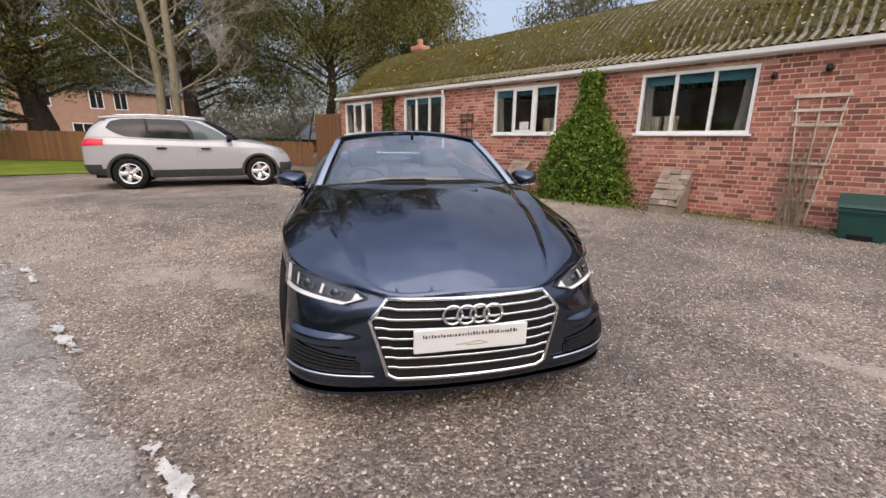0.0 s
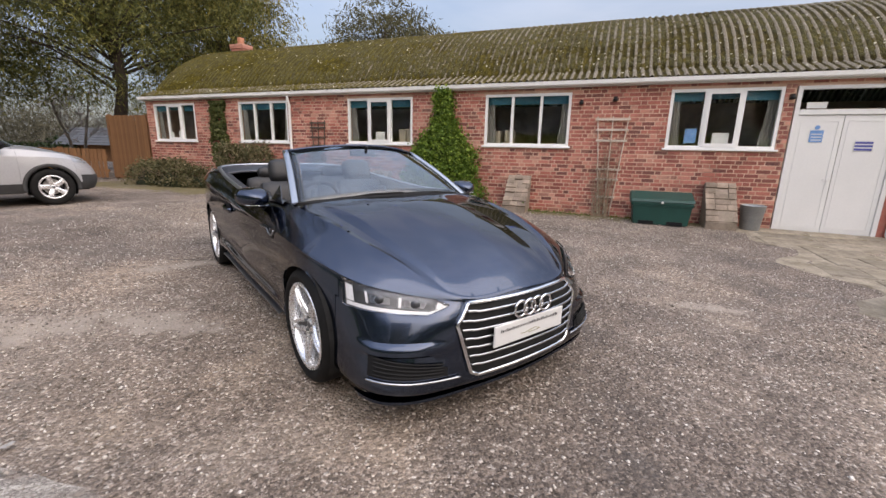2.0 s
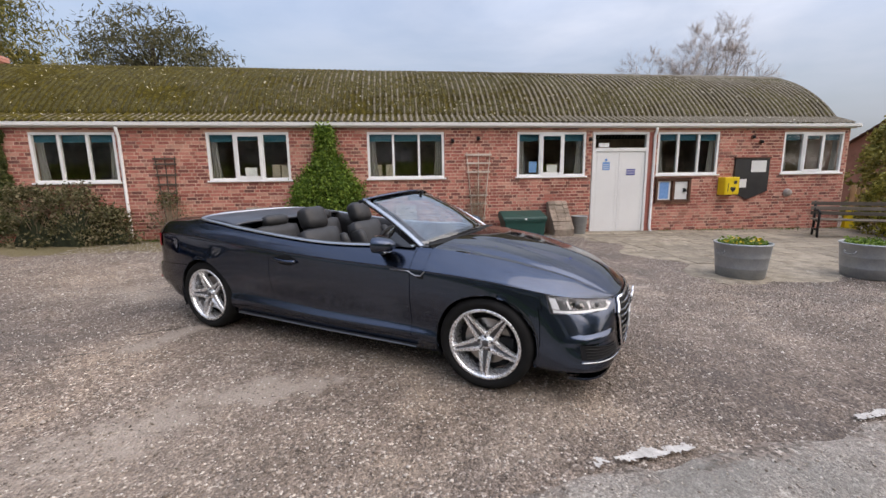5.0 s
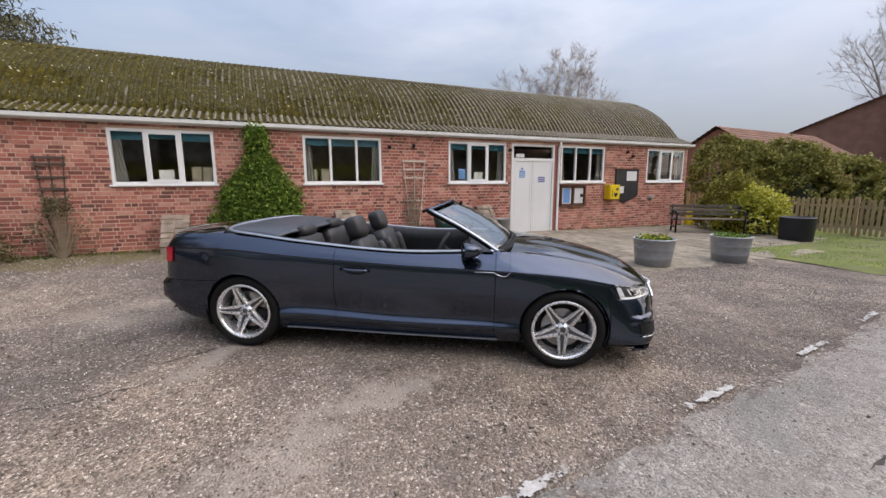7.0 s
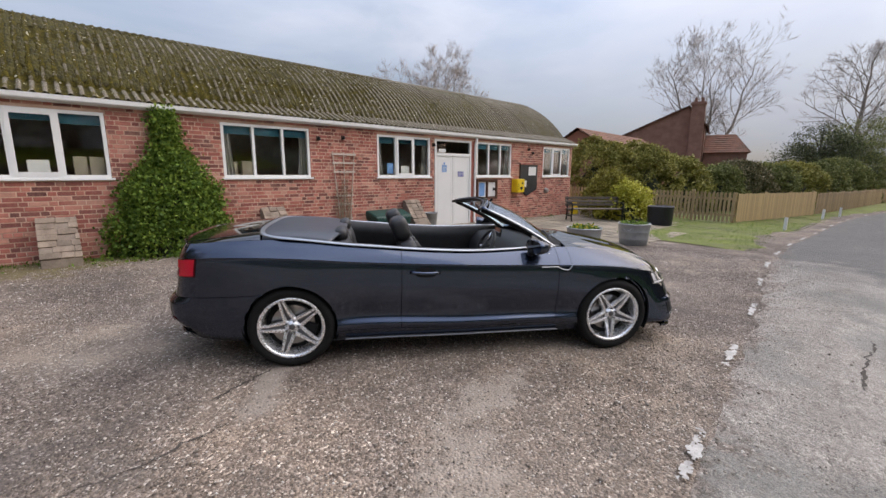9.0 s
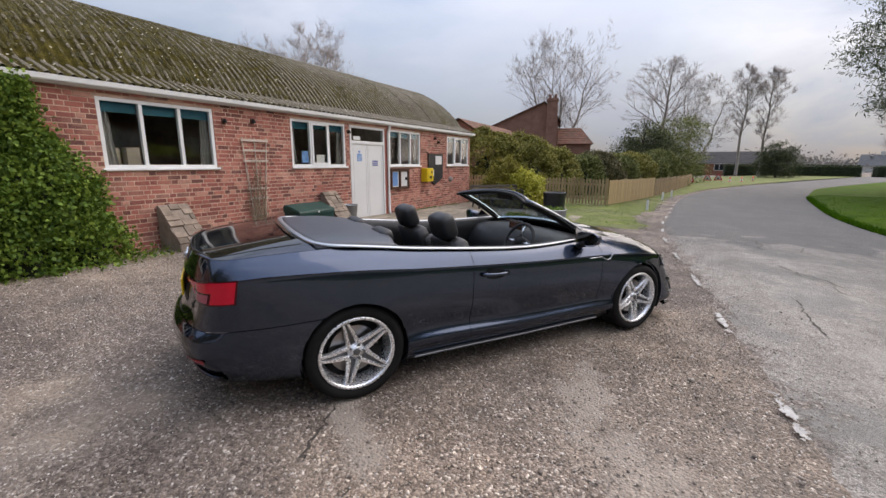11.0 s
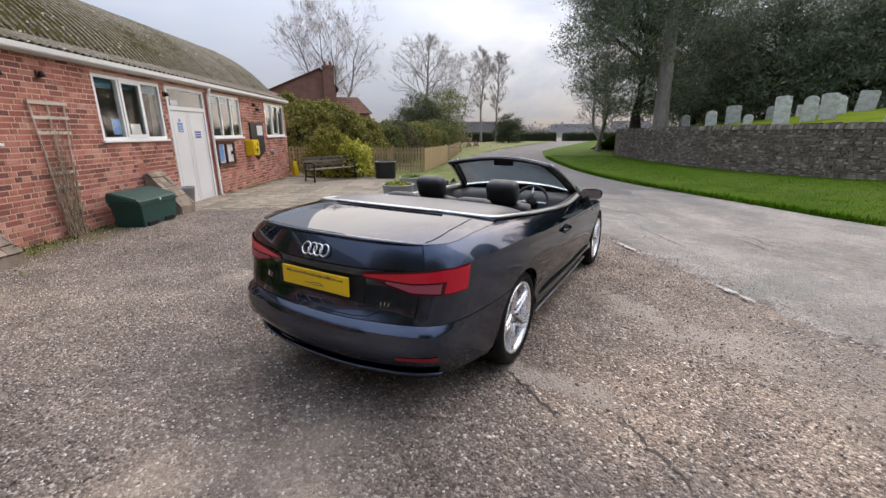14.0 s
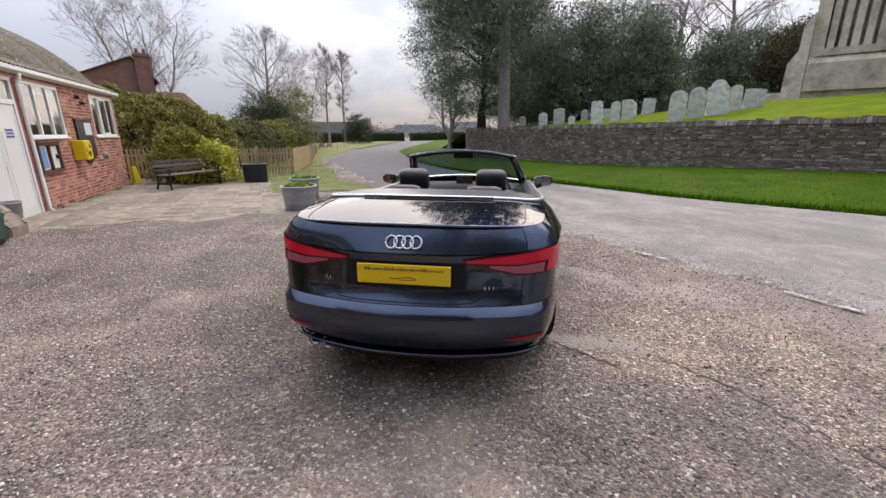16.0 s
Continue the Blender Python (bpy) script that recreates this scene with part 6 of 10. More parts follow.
fence("picket_fence", "weathered wooden picket fence at the end of the hall", (11.1, 9.7, 0), (12.15, 3.62, 0), 1.12, 0.125, 0.080, PICKET)
fence("boarded_fence", "pale new close-boarded timber fence beside the grass", (12.2, 3.60, 0), (19.4, 2.25, 0), 1.06, 0.098, 0.095, PALEWOOD, pointed=False)
fence("picket_fence", "darker wooden picket fence running on along the lane", (19.5, 2.24, 0), (36.0, 0.2, 0), 1.0, 0.135, 0.075, PICKET)
fence("brown_fence", "low red-brown stained picket fence beyond the parked car", (-24.0, 5.2, 0), (-16.0, 8.7, 0), 0.98, 0.13, 0.105, BROWN, pointed=False)
fence("brown_panel_fence", "tall red-brown boarded fence panel joining the hall", (-16.0, 8.86, 0), (-14.1, 8.86, 0), 2.05, 0.105, 0.103, BROWN, pointed=False, post_every=1.88)
fence("brown_fence", "long red-brown close-boarded fence beyond the lawn", (-30.0, -4.0, 0), (-22.2, 3.2, 0), 1.25, 0.125, 0.123, BROWN, pointed=False)

# ---------------------------------------------------------------- paving, grass patches, posts
SLAB = surface("weathered_paving", (0.115, 0.092, 0.064), (0.38, 0.325, 0.25), 0.92, 5.5, 42.0, 0.7, 0.010, vary=0.5, dirt=(0.13, 0.105, 0.058))
def ragged_bed():
    """The bed of the paving with a wandering outer edge that dips under the gravel."""
    rows = []
    for i in range(61):
        row = []
        for j in range(31):
            x, y = 1.75 + 8.45 * i / 60, 3.6 + (FY - 3.6) * j / 30
            a = max(0, 1 - i / 8) * 0.75 * noise.noise((y * 1.1, 3, 7)) + max(0, 1 - i / 4) * 0.25 * noise.noise((y * 6, 1, 7))
            b = max(0, 1 - j / 8) * 0.45 * noise.noise((x * 1.1, 5, 2)) + max(0, 1 - j / 4) * 0.15 * noise.noise((x * 6, 4, 2))
            z = 0.008 + 0.006 * noise.noise((x * 3, y * 3, 0)) - (0.03 if i == 0 or j == 0 else 0)
            row.append(Vector((x + a, y + b, gz(x + a, y + b) + z)))
        rows.append(row)
    return sheet(rows, flip=True)


paving = part("paving_bed", ragged_bed(), SLAB)
tagged(paving, "mossy bed of the old paving outside the entrance", "paving", kind="structure")
THIN = surface("thin_mossy_turf", (0.075, 0.092, 0.016), (0.175, 0.205, 0.032), 0.95, 1.3, 45.0, 0.9, 0.02, dirt=(0.17, 0.145, 0.085))


def lawn_edge(x):
    """The lane-side edge of the thin turf, worn and wandering."""
    return (max(1.85 + 0.35 * math.sin(x * 0.9), lerp_curve(NEAR, x) + 0.25) if x < 11 else lerp_curve(NEAR, x) + 0.32) + 0.30 * noise.noise((x * 1.3, 2, 9)) + 0.14 * noise.noise((x * 5.1, 4, 9))


lawn = part("corner_lawn", sheet([[Vector((x, y, gz(x, y) + (0.016 if k else -0.02) + 0.06 * min(1, max(0, (x - 20) / 12)) + 0.02 * noise.noise((x * 1.5, y * 1.5, 2)))) for k, y in enumerate(np.linspace(lawn_edge(x), 4.6 if x < 9.5 else 6.2 if x < 37 else lerp_curve(NEAR, x) + 12, 14))] for x in list(np.linspace(5.4, 36, 220)) + list(np.linspace(37, 88, 40))], flip=True), THIN, smooth=True)
tagged(lawn, "thin mossy grass between the paving and the lane", "grass", kind="structure")
lawn2 = part("left_lawn", sheet([[Vector((x, y, gz(x, y) + 0.02 + 0.02 * noise.noise((x * 1.5, y * 1.5, 2)))) for y in np.linspace(-6.0 if x < -20 else -0.9, 2.6, 12)] for x in np.linspace(-34, -16.4, 30)], flip=True), GRASS, smooth=True)
tagged(lawn2, "strip of green lawn in front of the brown fence", "grass", kind="structure")
for x, y, lean in ((11.2, 2.05, 6), (17.3, 1.75, 14), (19.5, 1.4, 0)):
    wp = thing("marker_post", "short leaning white verge marker post", "marker post", at=Matrix.Translation((x, y, gz(x, y))) @ Matrix.Rotation(radians(lean), 4, "Y"))
    bm = bmesh.new()
    box(bm, -0.05, 0.05, -0.04, 0.04, -0.05, 0.42, 0.008)
    part("post", bm, WOODWHITE, wp)

# ---------------------------------------------------------------- the convertible
def resting(x, y, yaw):
    """The pose of something that stands on the sloping forecourt at x, y and faces yaw degrees."""
    f = Vector((math.cos(radians(yaw)), math.sin(radians(yaw)), 0))
    l = Vector((-f.y, f.x, 0))
    g = lambda d: 0.0141 * (d.y - d.x)
    fx = (f + Vector((0, 0, g(f)))).normalized()
    up = fx.cross((l + Vector((0, 0, g(l)))).normalized()).normalized()
    m = Matrix((fx, up.cross(fx), up)).transposed().to_4x4()
    m.translation = (x, y, gz(x, y) + 0.006)
    return m


NAVY = metallic("dark_metallic_grey_paint", (0.040, 0.056, 0.092), 1.0, 0.25)
HOOD = surface("dark_grey_hood_cover", (0.032, 0.036, 0.048), (0.052, 0.058, 0.074), 0.36, 5.0, 260.0, 0.15, 0.001)

def shoulder_line(P, u, v):
    """The sharp fold along the flank: a narrow undercut below the shoulder; and the hollow tail below the lamps' line."""
    flank = np.clip((u - 3.4) / 0.6, 0, 1) * np.clip((10.7 - u) / 0.3, 0, 1)
    depth = np.interp(v, [3.80, 3.91, 3.955, 3.985, 4.0, 4.08, 4.3], [0, 0.002, 0.0042, 0.002, -0.003, -0.002, 0])
    P[:, :, 1] -= flank[:, None] * depth[None, :]
    tail = np.clip((u - 11.1) / 0.5, 0, 1)
    hollow = np.interp(v, [3.0, 3.25, 3.75, 3.95, 4.0], [0, 0.026, 0.026, 0.012, 0.0])
    P[:, :, 0] += tail[:, None] * hollow[None, :]


# columns nose to tail; levels from the lower lip over the shoulder to the belt
SK = Skin([
    [(2.16, 0, .185), (2.14, .32, .185), (2.085, .65, .190), (1.955, .805, .20), (1.62, .82, .20), (1.38, .835, .19), (.90, .826, .19), (0, .832, .188), (-.90, .836, .19), (-1.38, .845, .20), (-1.85, .80, .215), (-2.15, .67, .222), (-2.26, .34, .212), (-2.28, 0, .208)],
    [(2.235, 0, .225), (2.215, .32, .225), (2.15, .66, .235), (1.995, .825, .25), (1.63, .868, .25), (1.38, .885, .24), (.90, .893, .310), (0, .899, .312), (-.90, .905, .330), (-1.38, .89, .25), (-1.86, .845, .275), (-2.175, .700, .285), (-2.30, .35, .278), (-2.324, 0, .274)],
    [(2.230, 0, .40), (2.210, .32, .40), (2.130, .635, .40), (1.975, .805, .40), (1.63, .876, .40), (1.38, .900, .40), (.90, .874, .398), (0, .872, .400), (-.90, .880, .425), (-1.38, .910, .40), (-1.91, .860, .415), (-2.230, .738, .425), (-2.365, .36, .43), (-2.395, 0, .43)],
    [(2.232, 0, .555), (2.206, .32, .552), (2.112, .580, .55), (1.945, .768, .55), (1.625, .872, .565), (1.38, .908, .585), (.90, .906, .60), (0, .912, .61), (-.90, .918, .62), (-1.38, .924, .63), (-1.91, .866, .60), (-2.222, .742, .585), (-2.355, .36, .58), (-2.385, 0, .58)],
    [(2.200, 0, .652), (2.172, .32, .636), (2.070, .51, .652), (1.860, .745, .702), (1.61, .850, .757), (1.38, .890, .792), (.90, .899, .818), (0, .905, .838), (-.90, .910, .878), (-1.38, .906, .910), (-1.89, .862, .914), (-2.165, .770, .888), (-2.305, .38, .864), (-2.338, 0, .862)],
    [(2.186, 0, .668), (2.156, .32, .654), (2.045, .465, .702), (1.860, .555, .790), (1.60, .640, .862), (1.38, .685, .906), (.90, .755, .957), (0, .815, .938), (-.90, .806, .994), (-1.38, .776, 1.036), (-1.85, .768, 1.026), (-2.115, .708, 1.002), (-2.245, .37, 1.005), (-2.266, 0, 1.006)],
], 4, bulge=0.011, more_v=(2.08, 2.18, 2.31, 2.43, 3.06, 3.84, 3.91, 3.95, 3.98, 4.04), fold=shoulder_line)
ARCHES = ((1.3825, .340, .349), (-1.3825, .340, .349))
audi = thing("convertible_car", "dark metallic grey convertible with its roof folded down", "car", at=resting(-2.76, 2.79, -31.8) @ Matrix.Diagonal((1, 0.98, 0.97, 1)))

front_b = lambda c, u, v: c[0] > 1.735 and v < 4
door_f = lambda c, u, v: -0.52 < c[0] < 0.80 + 0.05 * (0.9 - c[2]) and v > 0.75 and 6 < u < 9
sill_f = lambda c, u, v: abs(c[0]) < 1.15 and v < 0.75 and 5 < u < 9.5
rear_b = lambda c, u, v: c[0] < -1.40 and v < 3.0
boot_r = lambda c, u, v: u > 11.33 and v >= 3.0
bonnet_r = lambda c, u, v: v > 4 and u < U_BACK
wing = lambda c, u, v: c[0] > 0.5 and not (front_b(c, u, v) or door_f(c, u, v) or sill_f(c, u, v) or bonnet_r(c, u, v))
quarter = lambda c, u, v: c[0] <= 0.5 and not (rear_b(c, u, v) or door_f(c, u, v) or sill_f(c, u, v) or boot_r(c, u, v))


def rear_shelf(p, u, v):
    """The rear bumper stands proud of the boot, with a shelf along its top."""
    k = min(1, max(0, (3.0 - v) / 0.2)) * min(1, max(0, (v - 0.9) / 0.9)) * min(1, max(0, (u - 10.45) / 0.5))
    return np.array([-0.034, 0.012 if u < 12 else 0.0, 0.004]) * k


def brow_shelf(p, u, v):
    """A fold above the side intakes of the front bumper."""
    k = float(np.interp(v, [2.0, 2.08, 2.25, 2.31, 2.43], [0, 0.85, 1, 0.9, 0])) * min(1, max(0, (u - 1.45) / 0.5)) * min(1, max(0, (3.2 - u) / 0.3))
    return np.array([0.017, 0.010, 0.002]) * k


U_BACK = round(float(np.interp(-0.93, -SK.P[:, -1, 0], SK.u)) * 12) / 12
panel("front_bumper", SK, front_b, NAVY, audi, (1, -1), ARCHES, push=brow_shelf)
panel("rear_bumper", SK, rear_b, NAVY, audi, (1, -1), ARCHES, push=rear_shelf)
for s in (1, -1):
    panel("front_wing", SK, wing, NAVY, audi, (s,), ARCHES)
    panel("rear_quarter", SK, quarter, NAVY, audi, (s,), ARCHES)
    panel("sill", SK, sill_f, NAVY, audi, (s,), ARCHES)
doors = {s: panel("door", SK, door_f, NAVY, audi, (s,)) for s in (1, -1)}

TOP = SK.P[:, -1]          # belt line, nose to tail
def belt(x):
    """Half breadth and height of the belt at x along the flank."""
    k = np.argmin(np.abs(TOP[:, 0] - x) + (TOP[:, 1] < 0.45) * 9)
    lo, hi = max(0, k - 1), min(len(TOP) - 1, k + 1)
    xs = TOP[lo:hi + 1, 0][::-1]
    return float(np.interp(x, xs, TOP[lo:hi + 1, 1][::-1])), float(np.interp(x, xs, TOP[lo:hi + 1, 2][::-1]))


def coons(front, back, centre, edge, ns, nr, relief=None):
    """A surface within four border curves, mirrored about the middle; front and back run outwards, centre and edge run backwards."""
    F0, F1, B0, B1 = front(0), front(1), back(0), back(1)
    rows = []
    for i in range(ns + 1):
        s = i / ns
        half = []
        for j in range(nr + 1):
            r = j / nr
            p = (front(r) * (1 - s) + back(r) * s) + (centre(s) * (1 - r) + edge(s) * r) - (F0 * ((1 - s) * (1 - r)) + F1 * ((1 - s) * r) + B0 * (s * (1 - r)) + B1 * (s * r))
            if relief:
                p.z += relief(s, r)
            half.append(p)
        rows.append([Vector((p.x, -p.y, p.z)) for p in half[:0:-1]] + half)
    return rows


def along(u0, u1):
    """The belt curve between two columns, as a function of 0..1."""
    def f(q):
        i = float(np.interp(u0 + (u1 - u0) * q, SK.u, np.arange(len(SK.u))))
        k = min(len(TOP) - 2, int(i))
        return Vector(TOP[k] * (1 - (i - k)) + TOP[k + 1] * (i - k))
    return f


BON = [(0, .668), (.07, .738), (.18, .806), (.38, .882), (.6, .934), (.8, .972), (1.0, 1.0)]


def bonnet_rows():
    f, e = along(0, 2.0), along(2.0, U_BACK)
    be = e(1)
    return coons(f, lambda r: Vector((1.0 - 0.07 * r * r, be.y * r, 1.0 + (be.z - 1.0) * r ** 2.5)), lambda s: Vector((2.186 - 1.186 * s, 0, lerp_curve(BON, s))), e, 48, 52,
                 lambda s, r: (bonnet_fold(r, s) if r < 0.999 else 0) * min(1, s * 5) * min(1, (1 - s) * 5))


def bonnet_fold(r, s):
    """Raised middle of the bonnet: a crisp outer fold that runs from the screen pillar to the grille's corner, a soft one inside it."""
    outer = float(np.interp(r, [0.0, 0.30, 0.44, 0.75, 0.80, 0.84, 0.93, 1.0], [0.020, 0.019, 0.010, 0.006, -0.003, -0.014, -0.011, 0.0]))
    return outer * (0.75 + 0.5 * s)


bm = sheet(bonnet_rows(), flip=False)
cells = [(i, j) for i in range(len(SK.u) - 1) for j in range(len(SK.v) - 1) if SK.v[j] >= 4 and SK.u[i] < U_BACK - 0.01]
for s in (1, -1):
    made = {q: bm.verts.new((SK.P[q][0], s * SK.P[q][1], SK.P[q][2])) for i, j in cells for q in ((i, j), (i + 1, j), (i + 1, j + 1), (i, j + 1))}
    for i, j in cells:
        bm.faces.new([made[q] for q in ((i, j), (i + 1, j), (i + 1, j + 1), (i, j + 1))][::s])
bmesh.ops.remove_doubles(bm, verts=bm.verts, dist=0.0006)
bmesh.ops.recalc_face_normals(bm, faces=bm.faces)
if sum(f.normal.z for f in bm.faces) < 0:
    bmesh.ops.reverse_faces(bm, faces=bm.faces)
for f in bm.faces:
    if f.normal.z < -0.1:
        f.normal_flip()
part("bonnet", bm, NAVY, audi, smooth=True).data.set_sharp_from_angle(angle=radians(13))


U_DECK = float(np.interp(1.60, -TOP[:, 0], SK.u))


def boot_rows():
    e = along(U_DECK, 11.0)
    b = along(13.0, 11.0)
    d0 = e(0)
    return coons(lambda r: Vector((-1.665 + 0.065 * r ** 3, d0.y * r, 1.076 + (d0.z - 1.076) * r ** 5)), b, lambda s: Vector((-1.665 - 0.597 * s, 0, 1.076 - 0.070 * s ** 1.15)), e, 20, 24)


bm = sheet(boot_rows())
bmesh.ops.recalc_face_normals(bm, faces=bm.faces)
if sum(f.normal.z for f in bm.faces) < 0:
    bmesh.ops.reverse_faces(bm, faces=bm.faces)
roll_edge(bm, 0.002)
part("boot_lid", bm, NAVY, audi, smooth=True).data.set_sharp_from_angle(angle=radians(30))
panel("boot_face", SK, boot_r, NAVY, audi, (1, -1))
# lip along the rear edge of the boot lid
rows = []
for k in range(-20, 21):
    y = 0.69 * k / 20
    x = float(np.interp(abs(y), [b[0] for b in sorted((p[1], p[0]) for p in TOP if p[0] < -1.9)], [b[1] for b in sorted((p[1], p[0]) for p in TOP if p[0] < -1.9)]))
    z = 1.006 - 0.012 * abs(k / 20)**2.5
    e = 1 - abs(k / 20) ** 5
    rows.append([Vector((x + 0.07, y, z - 0.002)), Vector((x + 0.01, y, z + 0.002 + 0.006 * e)), Vector((x - 0.022 * e, y, z + 0.001 + 0.010 * e)), Vector((x - 0.027 * e, y, z + 0.006 * e - 0.002)), Vector((x - 0.022 * e, y, z - 0.004)), Vector((x + 0.006, y, z - 0.012))])
bm = sheet(rows)
bmesh.ops.recalc_face_normals(bm, faces=bm.faces)
part("boot_spoiler_lip", bm, NAVY, audi, smooth=True)

# folded hood under its cover, behind the rear seats
rows = []
for i in range(15):
    s = i / 14
    row = []
    for j in range(-16, 17):
        r = abs(j) / 16
        x0, x1 = -0.98 - 0.10 * r ** 2, -1.655 + 0.062 * r * r
        x = x0 + (x1 - x0) * s
        ye, ze = belt(x)
        zc = 1.050 + 0.028 * s + 0.020 * math.sin(math.pi * s) ** 0.8
        z = zc + (ze + 0.008 - zc) * r ** 8
        row.append(Vector((x, (1 if j >= 0 else -1) * r * (ye - 0.018), z)))
    rows.append(row)
bm = sheet(rows)
bmesh.ops.recalc_face_normals(bm, faces=bm.faces)
if sum(f.normal.z for f in bm.faces) < 0:
    bmesh.ops.reverse_faces(bm, faces=bm.faces)
thicken(bm, 0.02)
part("hood_cover", bm, HOOD, audi, "dark grey cover over the folded hood", smooth=True)

# bright strip along the belt and round the back of the hood cover
def strip_on(pts, w, h):
    rows = []
    for k, p in enumerate(pts):
        d = (pts[min(k + 1, len(pts) - 1)] - pts[max(k - 1, 0)]).normalized()
        n = d.cross(Vector((0, 0, 1))).normalized()
        rows.append([p + n * w * a + Vector((0, 0, h * b)) for a, b in ((-1, -.6), (-1, .4), (-.6, 1), (.6, 1), (1, .4), (1, -.6))])
    bm = sheet(rows)
    bmesh.ops.recalc_face_normals(bm, faces=bm.faces)
    return bm


BELTALU = plain("dull_belt_aluminium", (0.50, 0.52, 0.55), 0.30, 1.0)
back = []
for k in range(-24, 25):
    r = abs(k) / 24
    back.append(Vector((-1.665 + 0.075 * r ** 3, 0.765 * k / 24, 1.083 + (belt(-1.6)[1] + 0.006 - 1.083) * r ** 5)))
for s in (1, -1):
    pts = [Vector((x, s * (belt(x)[0] + 0.003), belt(x)[1] + 0.005)) for x in np.linspace(0.80, -1.57, 76)] + (back[:23:-1] if s > 0 else back[:25])
    for turn in range(30):          # an easy bend round the rear corner
        pts = [p if k in (0, len(pts) - 1) or not 60 < k < 92 else pts[k - 1] * 0.25 + p * 0.5 + pts[k + 1] * 0.25 for k, p in enumerate(pts)]
    pts = [p + Vector((0, 0, 0.010 * math.exp(-((k - 74) / 8) ** 2))) for k, p in enumerate(pts)]
    part("belt_strip", strip_on(pts, 0.019, 0.009), BELTALU, audi, "bright satin metal strip", smooth=True)
pts = [p + Vector((-0.034, 0, 0.002)) for p in back[10:-10]]
part("high_brake_lamp", strip_on(pts, 0.010, 0.006), GLOSSBLACK, audi, smooth=True)

# windscreen, its frame and the cowl
PILLAR = plain("satin_pillar_metal", (0.46, 0.48, 0.51), 0.26, 1.0)
def screen(r, s):
    """Point of the windscreen, r across from -1 to 1, s from the base up."""
    a = Vector((0.985 - 0.135 * r * r, 0.715 * r, 1.000 - 0.055 * r * r))
    b = Vector((0.385 - 0.150 * r * r, 0.565 * r, 1.335 - 0.058 * r * r))
    p = a.lerp(b, s)
    return p + Vector((0.018, 0, 0.03)) * math.sin(math.pi * s) * (1 - 0.5 * r * r)


ws = part("windscreen", thicken(sheet([[screen(-1 + 2 * i / 20, j / 10) for j in range(11)] for i in range(21)]), 0.005), CARGLASS, audi, smooth=True)
ws.visible_shadow = False
for s in (1, -1):
    pts = [screen(s * 1.0, k / 10) + Vector((0, s * 0.012, 0.004)) for k in range(-1, 11)]
    bm2 = strip_on(pts, 0.025, 0.015)
    part("windscreen_pillar", thicken(bm2, 0.02), PILLAR, audi, "satin aluminium pillar", smooth=True)
    pts = [screen(s * 0.955, k / 10) + Vector((-0.035, 0, -0.018)) for k in range(0, 11)]
    bm = bmesh.new()
    tube(bm, pts, 0.019, 8)
    part("pillar_lining", bm, BLACK, audi, smooth=True)
pts = [screen(-1.02 + 2.04 * k / 24, 1.0) + Vector((-0.012, 0, 0.008)) for k in range(25)]
bm = strip_on(pts, 0.018, 0.011)
part("windscreen_header", thicken(bm, 0.018), NAVY, audi, smooth=True)
bm = bmesh.new()
tube(bm, [p + Vector((-0.036, 0, -0.016)) for p in pts], 0.015, 8)
part("header_lining", bm, BLACK, audi, smooth=True)
rows = [[Vector((x, 0.73 * r, z)) for x, z in ((1.03 - 0.12 * r * r, .955), (1.0 - .13 * r * r, .992 - .05 * r * r), (.95 - .13 * r * r, .992 - .05 * r * r))] for r in np.linspace(-1, 1, 17)]
part("cowl", thicken(sheet(rows, flip=True), 0.02), MATTBLACK, audi)
for y0, y1 in ((-0.60, 0.02), (0.02, 0.58)):
    bm = bmesh.new()
    tube(bm, [screen(y0 / 0.715, 0.0) + Vector((0.01, 0, 0.010)), screen((y0 * 0.4 + y1 * 0.6) / 0.715, 0.02) + Vector((0.012, 0, 0.012)), screen(y1 / 0.715, 0.015) + Vector((0.01, 0, 0.012))], 0.007, 6)
    part("wiper", bm, BLACK, audi)
# quarter lights at the front of the doors
for s in (1, -1):
    bm = bmesh.new()
    q = [Vector((0.80, s * 0.79, 0.955)), Vector((0.58, s * 0.80, 0.955)), Vector((0.62, s * 0.745, 1.06))]
    vs = [bm.verts.new(p) for p in q]
    bm.faces.new(vs if s < 0 else vs[::-1])
    part("quarter_light", thicken(bm, 0.006), GLOSSBLACK, audi)

# door mirrors
def squarish(bm, kx, ky, kz):
    """Swell a round shell towards a rounded rectangle and scale it."""
    for v in bm.verts:
        r = math.hypot(v.co.y, v.co.z)
        if r > 1e-5:
            c, s = abs(v.co.y) / r, abs(v.co.z) / r
            g = (c ** 3.2 + s ** 3.2) ** (-1 / 3.2)
            v.co = Vector((v.co.x * kx - (0.02 * v.co.z), v.co.y * g * ky, v.co.z * g * kz))


